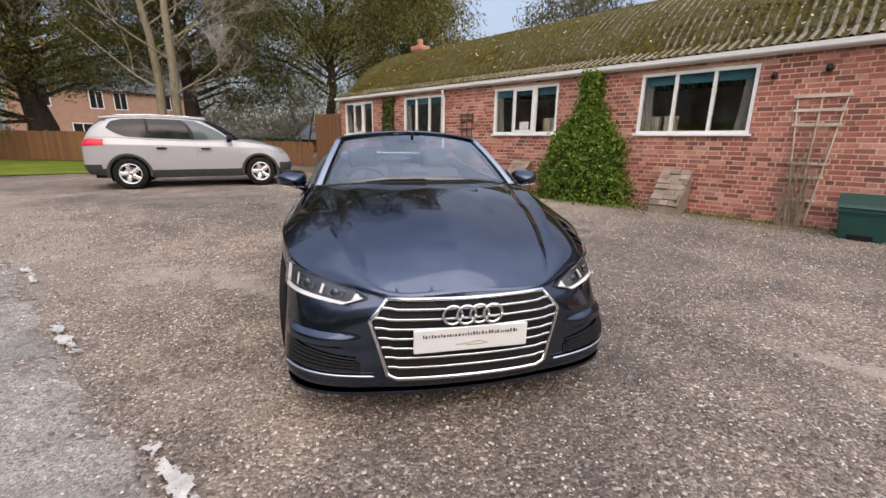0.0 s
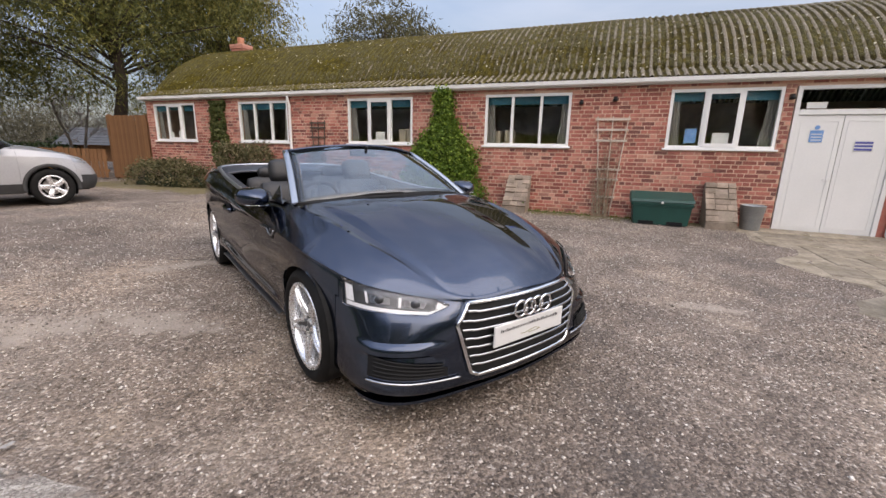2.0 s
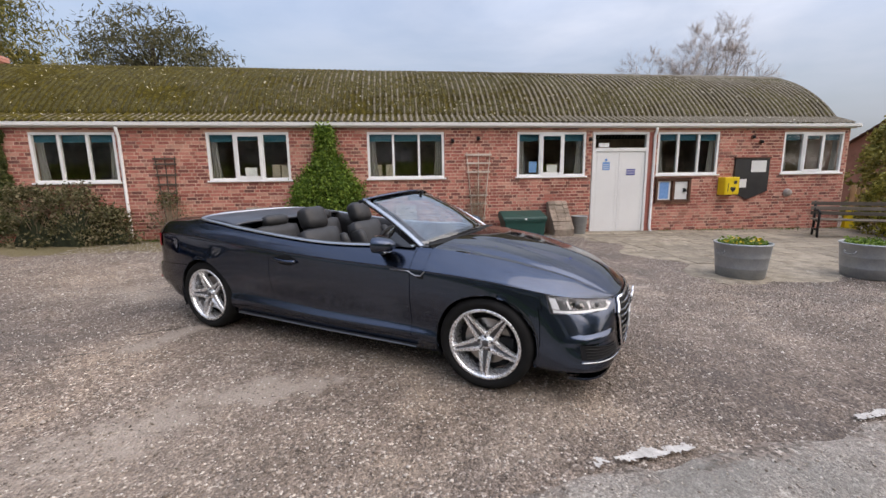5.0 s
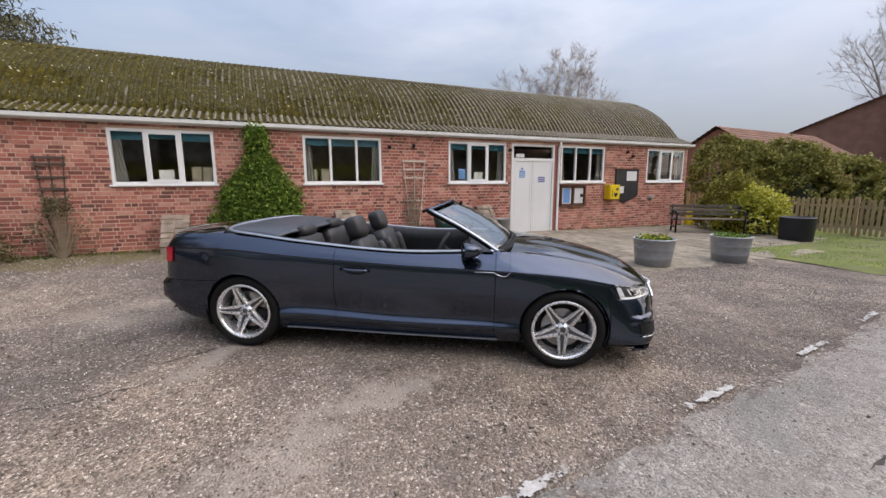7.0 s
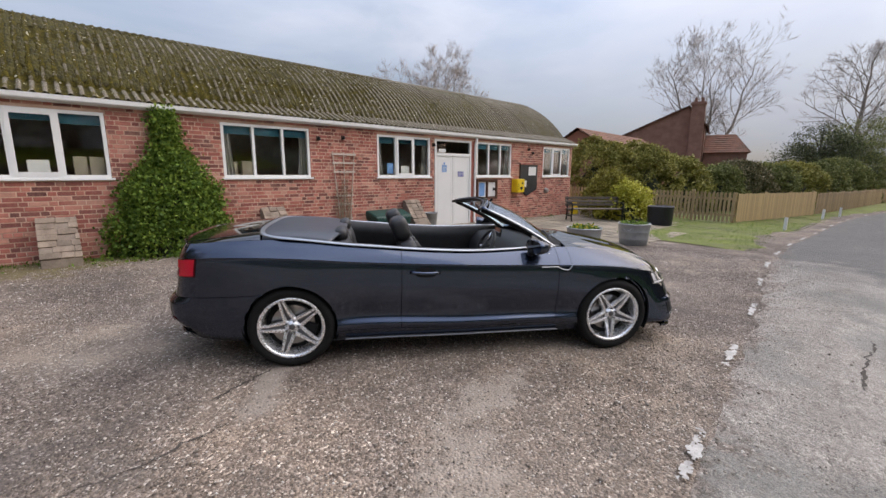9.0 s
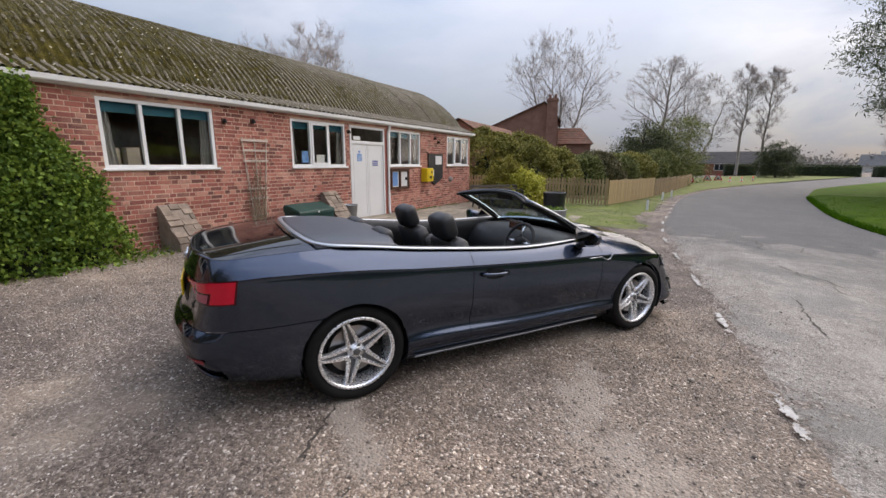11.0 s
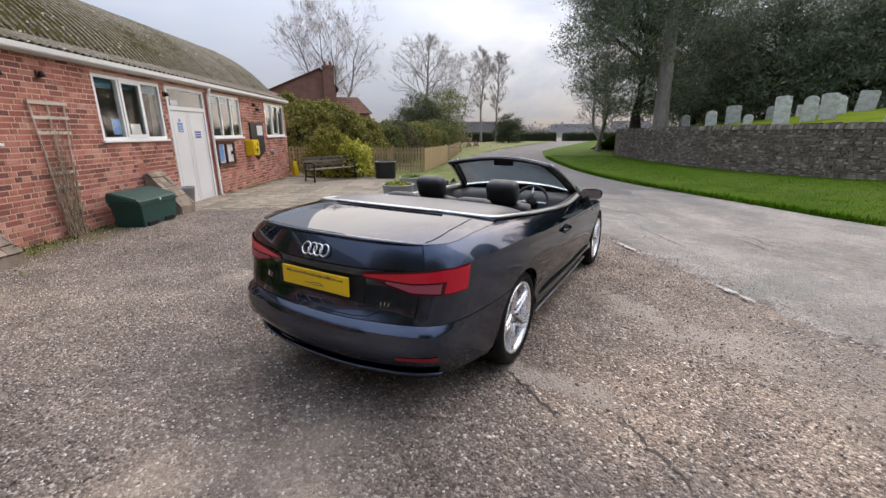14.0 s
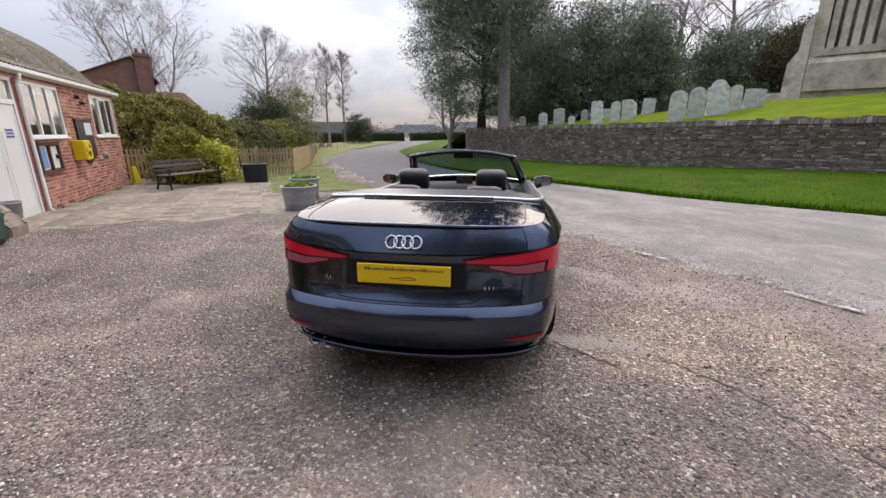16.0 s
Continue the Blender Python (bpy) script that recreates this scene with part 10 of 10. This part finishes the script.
HEDGE = leaf_material("clipped_hedge_leaf", (0.016, 0.030, 0.010), (0.035, 0.055, 0.018), (0.075, 0.095, 0.035))
for k, (x, y, ln, yaw, h) in enumerate(((80, -14, 18, 100, 1.7), (84, -32, 16, 110, 1.6), (66, 2, 14, 150, 1.8), (-36, 14, 16, 60, 1.6), (-30, 20, 14, 20, 2.0))):
    th = thing("garden_hedge", "dark green clipped garden hedge beside the lane", "hedge", at=Matrix.Translation((x, y, -0.3)) @ Matrix.Rotation(radians(yaw), 4, "Z"))
    # dark block inside the hedge, coloured as the shade between leaves
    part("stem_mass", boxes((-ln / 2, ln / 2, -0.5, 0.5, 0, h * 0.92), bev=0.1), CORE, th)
    g = np.random.default_rng(400 + k)
    n = 5000
    side = g.integers(0, 3, n)
    P_ = np.stack([g.uniform(-ln / 2, ln / 2, n), np.where(side == 0, g.uniform(-0.6, 0.6, n), np.where(side == 1, -0.6, 0.6)) + g.normal(0, 0.06, n), np.where(side == 0, h, g.uniform(0, h, n)) + g.normal(0, 0.08, n)], 1)
    leaf_cloud("foliage", P_, 0.2, HEDGE, th, 400 + k)

# far woods all round, as one mass of bare crowns and evergreens
g = np.random.default_rng(55)
pts = []
for k in range(420):
    a = g.uniform(0, 2 * math.pi)
    d = g.uniform(120, 260)
    x, y = d * math.cos(a), d * math.sin(a)
    h = g.uniform(4, 8.5)
    c = np.array([x, y, h * 0.35 - 1.5])
    pts.extend((c + g.normal(size=(330, 3)) * np.array([4.0, 4.0, h * 0.20])).tolist())
WOOD = leaf_material("far_winter_wood", (0.11, 0.105, 0.095), (0.18, 0.17, 0.155), (0.26, 0.25, 0.23), 0.9)
tagged(leaf_cloud("far_woods", pts, 1.05, WOOD, None, 56, aspect=0.4), "grey-brown winter woods on the skyline", "woodland", kind="stuff")

# winter thicket beyond the gardens
THICKET = leaf_material("brown_green_thicket", (0.055, 0.052, 0.035), (0.095, 0.090, 0.060), (0.155, 0.145, 0.10), 0.9)
g = np.random.default_rng(57)
pts = []
for k in range(70):
    c = np.array([g.uniform(-66, -48), g.uniform(14, 62), 0.0])
    h = g.uniform(4, 8)
    pts.extend((c + g.normal(size=(420, 3)) * np.array([1.8, 1.8, h * 0.28]) + np.array([0, 0, h * 0.5])).tolist())
tagged(leaf_cloud("winter_thicket", pts, 0.8, THICKET, None, 58, droop=-0.8, aspect=0.10), "grey-brown leafless thicket beyond the gardens", "thicket", kind="stuff")

# road works at the bend
WHITESIGN = plain("white_sign_face", (0.72, 0.72, 0.70), 0.4)
REDSIGN = plain("red_sign_border", (0.55, 0.03, 0.03), 0.4)
for x, y, yaw in ((39.0, 0.3, 100), (43.5, -1.3, 96), (45.0, -2.3, 92)):
    sg = thing("road_works_sign", "red and white triangular road-works sign on a low stand", "road sign", at=Matrix.Translation((x, y, gz(x, y) - 0.02)) @ Matrix.Rotation(radians(yaw), 4, "Z") @ Matrix.Scale(0.76, 4))
    bm = bmesh.new()
    prism(bm, [(-0.55, 0.35), (0.55, 0.35), (0.0, 1.30)], -0.012, 0.012)
    part("border", bm, REDSIGN, sg)
    for s in (1, -1):
        bm = bmesh.new()
        prism(bm, [(-0.36, 0.46), (0.36, 0.46), (0.0, 1.08)], s * 0.0125 if s > 0 else -0.018, 0.018 if s > 0 else -0.0125)
        part("face", bm, WHITESIGN, sg)
        bm = bmesh.new()
        prism(bm, [(-0.14, 0.50), (0.16, 0.50), (0.04, 0.78), (-0.06, 0.70)], s * 0.0185 if s > 0 else -0.022, 0.022 if s > 0 else -0.0185)
        part("symbol", bm, INK, sg)
    for sx in (-0.4, 0.4):
        bm = bmesh.new()
        tube(bm, [(sx, -0.25, 0), (sx * 0.8, 0, 0.4), (sx, 0.25, 0)], 0.018, 5)
        part("stand", bm, IRON, sg)
CONE = plain("orange_cone_plastic", (0.62, 0.09, 0.03), 0.5)
for x, y in ((46.0, -3.4), (48.0, -4.6), (50.0, -5.8)):
    cn = thing("traffic_cone", "orange and white traffic cone at the roadside", "traffic cone", at=Matrix.Translation((x, y, gz(x, y) - 0.1)))
    bm = bmesh.new()
    lathe(bm, [(0.22, 0.0), (0.22, 0.04), (0.15, 0.05), (0.03, 0.75), (0.0, 0.75)], 12)
    part("body", bm, CONE, cn, smooth=True)
    bm = bmesh.new()
    lathe(bm, [(0.118, 0.25), (0.084, 0.45)], 12, cap=False)
    part("band", bm, WHITESIGN, cn)

# ---------------------------------------------------------------- bricks of the front wall
BH, BL, BJ = 0.078, 0.2300, 0.015
brick_meshes = {}


def brick_geo(verts, faces, x0, x1, y0, y1, z0, z1, c=0.004):
    """A brick with chamfered front arrises."""
    k = len(verts)
    verts += [(x0, y1, z0), (x1, y1, z0), (x1, y1, z1), (x0, y1, z1), (x0, y0 + c, z0), (x1, y0 + c, z0), (x1, y0 + c, z1), (x0, y0 + c, z1), (x0 + c, y0, z0 + c), (x1 - c, y0, z0 + c), (x1 - c, y0, z1 - c), (x0 + c, y0, z1 - c)]
    for i in range(4):
        j = (i + 1) % 4
        faces.append((k + i, k + j, k + 4 + j, k + 4 + i))
        faces.append((k + 4 + i, k + 4 + j, k + 8 + j, k + 8 + i))
    faces.append((k + 8, k + 9, k + 10, k + 11))


def shared_brick(l):
    key = round(l, 2)
    if key not in brick_meshes:
        v, f = [], []
        brick_geo(v, f, 0, key - BJ, -0.005, 0.02, 0, BH - BJ)
        me = bpy.data.meshes.new("brick")
        me.from_pydata(v, [], f)
        me.materials.append(BRICK)
        brick_meshes[key] = me
    return brick_meshes[key]


V, Fc, single = [], [], 0
rng = random.Random(21)
row = 0
z = -0.16
while z < 2.70:
    x = HX0 - (0.1725 if row % 2 else 0.0)
    seq = 0
    while x < HX1 - 0.01:
        l = BL / 2 if (seq % 2) != (rng.random() < 0.07) else BL
        seq += 1
        a, b = max(x, HX0), min(x + l, HX1)
        spans = [(a, b)]
        for h0, h1, lo, hi in holes:
            if z + BH - BJ > lo and z < hi:
                nxt = []
                for p, q in spans:
                    if q <= h0 or p >= h1:
                        nxt.append((p, q))
                    else:
                        if p < h0 - 0.03:
                            nxt.append((p, h0 + BJ))
                        if q > h1 + 0.03:
                            nxt.append((h1, q))
                spans = nxt
        for p, q in spans:
            if q - p < 0.04 or z + BH < gz((p + q) / 2, FY) - 0.03:
                continue
            dx, dz, dy = rng.uniform(-0.0015, 0.0015), rng.uniform(-0.0015, 0.0015), rng.uniform(-0.002, 0.002)
            if -1.30 < p < 0.46 and single < 300:
                ob = new("brick", shared_brick(q - p))
                ob.parent = wall_front
                ob.matrix_basis = Matrix.Translation((p + dx, FY + dy, z + dz))
                single += 1
            else:
                brick_geo(V, Fc, p + dx, q - BJ + dx, FY - 0.005 + dy, FY + 0.02, z + dz, z + BH - BJ + dz)
        x += l
    z += BH
    row += 1
me = bpy.data.meshes.new("brickwork")
me.from_pydata(V, [], Fc)
me.materials.append(BRICK)
ob = new("brickwork", me)
ob.parent = wall_front
tagged(ob, "weathered red bricks in uneven bond", kind="stuff")

# ---------------------------------------------------------------- stones of the churchyard wall
V, Fc, single = [], [], 0
rng = random.Random(31)


def stone_geo(verts, faces, x0, x1, z0, z1, y, rng):
    k = len(verts)
    j = lambda s: rng.uniform(-s, s)
    d = rng.uniform(0.0, 0.035)
    verts += [(x0, -0.12 + y, z0), (x1, -0.12 + y, z0), (x1, -0.12 + y, z1), (x0, -0.12 + y, z1), (x0 + 0.012 + j(.006), d + y, z0 + 0.01 + j(.006)), (x1 - 0.012 + j(.006), d + y + j(.008), z0 + 0.01 + j(.006)), (x1 - 0.012 + j(.006), d + y + j(.008), z1 - 0.01 + j(.006)), (x0 + 0.012 + j(.006), d + y, z1 - 0.01 + j(.006))]
    for i in range(4):
        q = (i + 1) % 4
        faces.append((k + q, k + i, k + 4 + i, k + 4 + q))
    faces.append((k + 7, k + 6, k + 5, k + 4))


z_rows = []
zz = 0.0
while zz < 1.42:
    h = rng.uniform(0.042, 0.088)
    z_rows.append((zz, h))
    zz += h
for z0, h in z_rows:
    x = -14.0
    while x < 28.0:
        l = rng.uniform(0.10, 0.34)
        base = wall_base(x) - 0.06
        scale_z = (wall_top(x) - 0.05 - base) / 1.5
        args = (base + z0 * scale_z + 0.004, base + (z0 + h) * scale_z - 0.004)
        yy = wall_e(x) + WT / 2 - 0.035
        if 4.0 < x < 8.0 and single < 300 and z0 < 1.3:
            v, f = [], []
            stone_geo(v, f, 0.004, l - 0.004, 0, args[1] - args[0], 0, rng)
            me = bpy.data.meshes.new("stone")
            me.from_pydata(v, [], f)
            me.materials.append(PIECES)
            ob = new("stone", me)
            ob.parent = wall_south
            ob.matrix_basis = Matrix.Translation((x, yy, args[0]))
            single += 1
        else:
            stone_geo(V, Fc, x + 0.004, x + l - 0.004, args[0], args[1], yy, rng)
        x += l
x = -14.0
while x < 28.2:          # upright copes
    l = rng.uniform(0.06, 0.16)
    top = wall_top(x) + rng.uniform(0.05, 0.17)
    k = len(V)
    y0, y1 = wall_e(x) - WT / 2 - rng.uniform(0, 0.03), wall_e(x) + WT / 2 + rng.uniform(0, 0.04)
    b = wall_top(x) - 0.07
    ln = rng.uniform(-0.03, 0.03)
    V += [(x, y0, b), (x + l - 0.008, y0, b), (x + l - 0.008, y1, b), (x, y1, b), (x + ln, y0 + 0.03, top), (x + l - 0.012 + ln, y0 + 0.03, top), (x + l - 0.012 + ln, y1 - 0.03, top - 0.02), (x + ln, y1 - 0.03, top)]
    for i in range(4):
        q = (i + 1) % 4
        Fc.append((k + i, k + q, k + 4 + q, k + 4 + i))
    Fc.append((k + 4, k + 5, k + 6, k + 7))
    x += l
me = bpy.data.meshes.new("stonework")
me.from_pydata(V, [], Fc)
me.materials.append(PIECES)
ob = new("stonework", me)
ob.parent = wall_south
tagged(ob, "thin uneven limestone courses and upright copes", kind="stuff")

# ---------------------------------------------------------------- paving slabs outside the entrance
rng = random.Random(41)
y = 3.65
while y < FY - 0.15:
    d = rng.choice((0.45, 0.6, 0.6))
    x = 1.9 + 0.5 * (FY - y) / 5 + rng.uniform(-0.3, 0.2)
    x_end = 10.0 - 0.3 * rng.random()
    while x < x_end:
        w = rng.choice((0.45, 0.6, 0.75, 0.9))
        if y + d < FY - 0.02 and not (x < 4.5 and y < 4.6 + 0.3 * rng.random()) and not (x > 7.5 and y < 4.4) and rng.random() > (0.06 if x > 3.2 and y > 4.8 else 0.34):
            bm = bmesh.new()
            c = 0.010
            e = [rng.uniform(0.004, 0.028) for q in range(8)]
            lo = [(e[0], e[1]), (w - e[2], e[3]), (w - e[4], d - e[5]), (e[6], d - e[7])]
            zt = [gz(x + p, y + q) + 0.017 + rng.uniform(-0.005, 0.004) for p, q in lo]
            v0 = [bm.verts.new((p, q, gz(x, y) - 0.01)) for p, q in lo]
            v1 = [bm.verts.new((p, q, t_ - 0.008)) for (p, q), t_ in zip(lo, zt)]
            v2 = [bm.verts.new((w / 2 + (p - w / 2) * (1 - c / w * 2), d / 2 + (q - d / 2) * (1 - c / d * 2), t_)) for (p, q), t_ in zip(lo, zt)]
            for a_, b_ in ((v0, v1), (v1, v2)):
                for i in range(4):
                    j = (i + 1) % 4
                    bm.faces.new((a_[i], a_[j], b_[j], b_[i]))
            bm.faces.new(v2)
            part("paving_slab", bm, SLAB, paving, at=Matrix.Translation((x, y, 0)))
        x += w
    y += d

# ---------------------------------------------------------------- loose gravel and grass blades
g = np.random.default_rng(61)
n = 90000
gx_, gy_ = g.uniform(-9.0, 4.5, n), g.uniform(-0.6, 8.6, n)
lane_ = gy_ - np.interp(gx_, [p[0] for p in NEAR], [p[1] for p in NEAR])
keep = (lane_ > 0.1 - np.minimum(2.4, g.exponential(0.38, n))) & ~((gx_ > 1.6) & (gy_ > 3.6) & (g.random(n) > 0.62))
gx_, gy_, lane_ = gx_[keep], gy_[keep], lane_[keep]
n = len(gx_)
s = g.uniform(0.0035, 0.0095, n) * np.where(g.random(n) < 0.03, 1.8, 1.0)
octa = np.array([(1, 0, 0), (0, 1, 0), (-1, 0, 0), (0, -1, 0), (0.1, 0.1, 0.75), (0, 0, -0.6)])
ang = g.uniform(0, 6.28, n)
P = octa[None] * s[:, None, None] * g.uniform(0.65, 1.3, (n, 6, 1))
X = P[..., 0] * np.cos(ang)[:, None] - P[..., 1] * np.sin(ang)[:, None]
Y = P[..., 0] * np.sin(ang)[:, None] + P[..., 1] * np.cos(ang)[:, None]
zg = 0.282 * np.tanh((gy_ - gx_) / 20) + np.where(lane_ < 0.03, 0.022, 0.0)
pts = np.stack([X + gx_[:, None], Y + gy_[:, None], P[..., 2] + (zg + s * 0.35)[:, None]], 2).reshape(-1, 3)
tri = np.array([(0, 1, 4), (1, 2, 4), (2, 3, 4), (3, 0, 4), (1, 0, 5), (2, 1, 5), (3, 2, 5), (0, 3, 5)])
F_ = (tri[None] + 6 * np.arange(n)[:, None, None]).reshape(-1, 3)
me = bpy.data.meshes.new("loose_gravel")
me.vertices.add(len(pts))
me.vertices.foreach_set("co", pts.astype(np.float32).ravel())
me.loops.add(3 * len(F_))
me.loops.foreach_set("vertex_index", F_.astype(np.int32).ravel())
me.polygons.add(len(F_))
me.polygons.foreach_set("loop_start", np.arange(0, 3 * len(F_), 3, dtype=np.int32))
me.update()


def pebble_material():
    m, t, p = nodes_of("mixed_pebbles")
    geo = t.nodes.new("ShaderNodeNewGeometry")
    c = ramp(t, geo.outputs["Random Per Island"], (0.0, (0.13, 0.105, 0.085)), (0.4, (0.27, 0.225, 0.185)), (0.75, (0.47, 0.405, 0.345)), (1.0, (0.80, 0.74, 0.67)))
    t.links.new(c, p.inputs["Base Color"])
    p.inputs["Roughness"].default_value = 0.8
    return m


me.materials.append(pebble_material())
tagged(new("loose_gravel", me), "loose grey and buff gravel chips on the forecourt", "gravel", kind="stuff")


def blades(name, label, xs_, ys_, zs_, h, material, seed):
    g = np.random.default_rng(seed)
    n = len(xs_)
    a = g.uniform(0, 6.28, n)
    hh = h * g.uniform(0.5, 1.3, n)
    w = hh * 0.09
    lx, ly = np.cos(a), np.sin(a)
    bend = hh * g.uniform(0.1, 0.6, n)
    base = np.stack([xs_, ys_, zs_], 1)
    V_ = np.stack([base + np.stack([-ly * w, lx * w, 0 * w], 1), base + np.stack([ly * w, -lx * w, 0 * w], 1), base + np.stack([lx * bend, ly * bend, hh], 1)], 1).reshape(-1, 3)
    me = bpy.data.meshes.new(name)
    me.vertices.add(3 * n)
    me.vertices.foreach_set("co", V_.astype(np.float32).ravel())
    me.loops.add(3 * n)
    me.loops.foreach_set("vertex_index", np.arange(3 * n, dtype=np.int32))
    me.polygons.add(n)
    me.polygons.foreach_set("loop_start", np.arange(0, 3 * n, 3, dtype=np.int32))
    me.update()
    me.materials.append(material)
    return tagged(new(name, me), label, "grass", kind="stuff")


BLADE = leaf_material("grass_blade", (0.014, 0.054, 0.001), (0.044, 0.128, 0.003), (0.115, 0.225, 0.006), 0.8)
BLADE.node_tree.nodes["Principled BSDF"].inputs["Specular IOR Level"].default_value = 0.1
n = 120000
bx = g.uniform(-10, 26, n)
fe, we = np.array([far_e(v) for v in np.linspace(-10, 26, 200)]), np.array([wall_e(v) for v in np.linspace(-10, 26, 200)])
q = g.random(n) ** 1.1
by = np.interp(bx, np.linspace(-10, 26, 200), fe) * (1 - q) + (np.interp(bx, np.linspace(-10, 26, 200), we) + 0.25) * q
blades("verge_grass", "fresh green grass blades on the bank", bx, by, np.array([verge_z(x_, y_) - 0.005 for x_, y_ in zip(bx, by)]), 0.036, BLADE, 62)
n = 16000
bx = g.uniform(-8, 24, n)
by = np.interp(bx, np.linspace(-10, 26, 200), fe) - np.abs(g.normal(0.06, 0.10, n)) + 0.05
blades("verge_edge_grass", "longer grass hanging over the edge of the lane", bx, by, np.array([verge_z(x_, y_) - 0.01 for x_, y_ in zip(bx, by)]), 0.11, BLADE, 65)
n = 16000
bx, by = g.uniform(5.5, 20, n), g.uniform(1.6, 5.2, n)
ok = by > np.interp(bx, [p[0] for p in NEAR], [p[1] for p in NEAR]) + 0.35
ok &= np.array([noise.noise((x_ * 0.8, y_ * 0.8, 3)) > -0.25 for x_, y_ in zip(bx, by)])
bx, by = bx[ok], by[ok]
blades("corner_grass", "thin short grass by the picket fence", bx, by, np.array([gz(x_, y_) + 0.012 for x_, y_ in zip(bx, by)]), 0.035, BLADE, 63)
n = 5000
bx = g.uniform(HX0, HX1, n)
by = FY - np.abs(g.normal(0.10, 0.13, n)) - 0.02
ok = ~((bx > 2.2) & (bx < 4.3)) & np.array([noise.noise((x_ * 1.3, 5, 3)) > -0.05 for x_ in bx])
bx, by = bx[ok], by[ok]
blades("wall_foot_grass", "short weedy grass along the foot of the brick wall", bx, by, np.array([gz(x_, y_) for x_, y_ in zip(bx, by)]), 0.055, BLADE, 64)
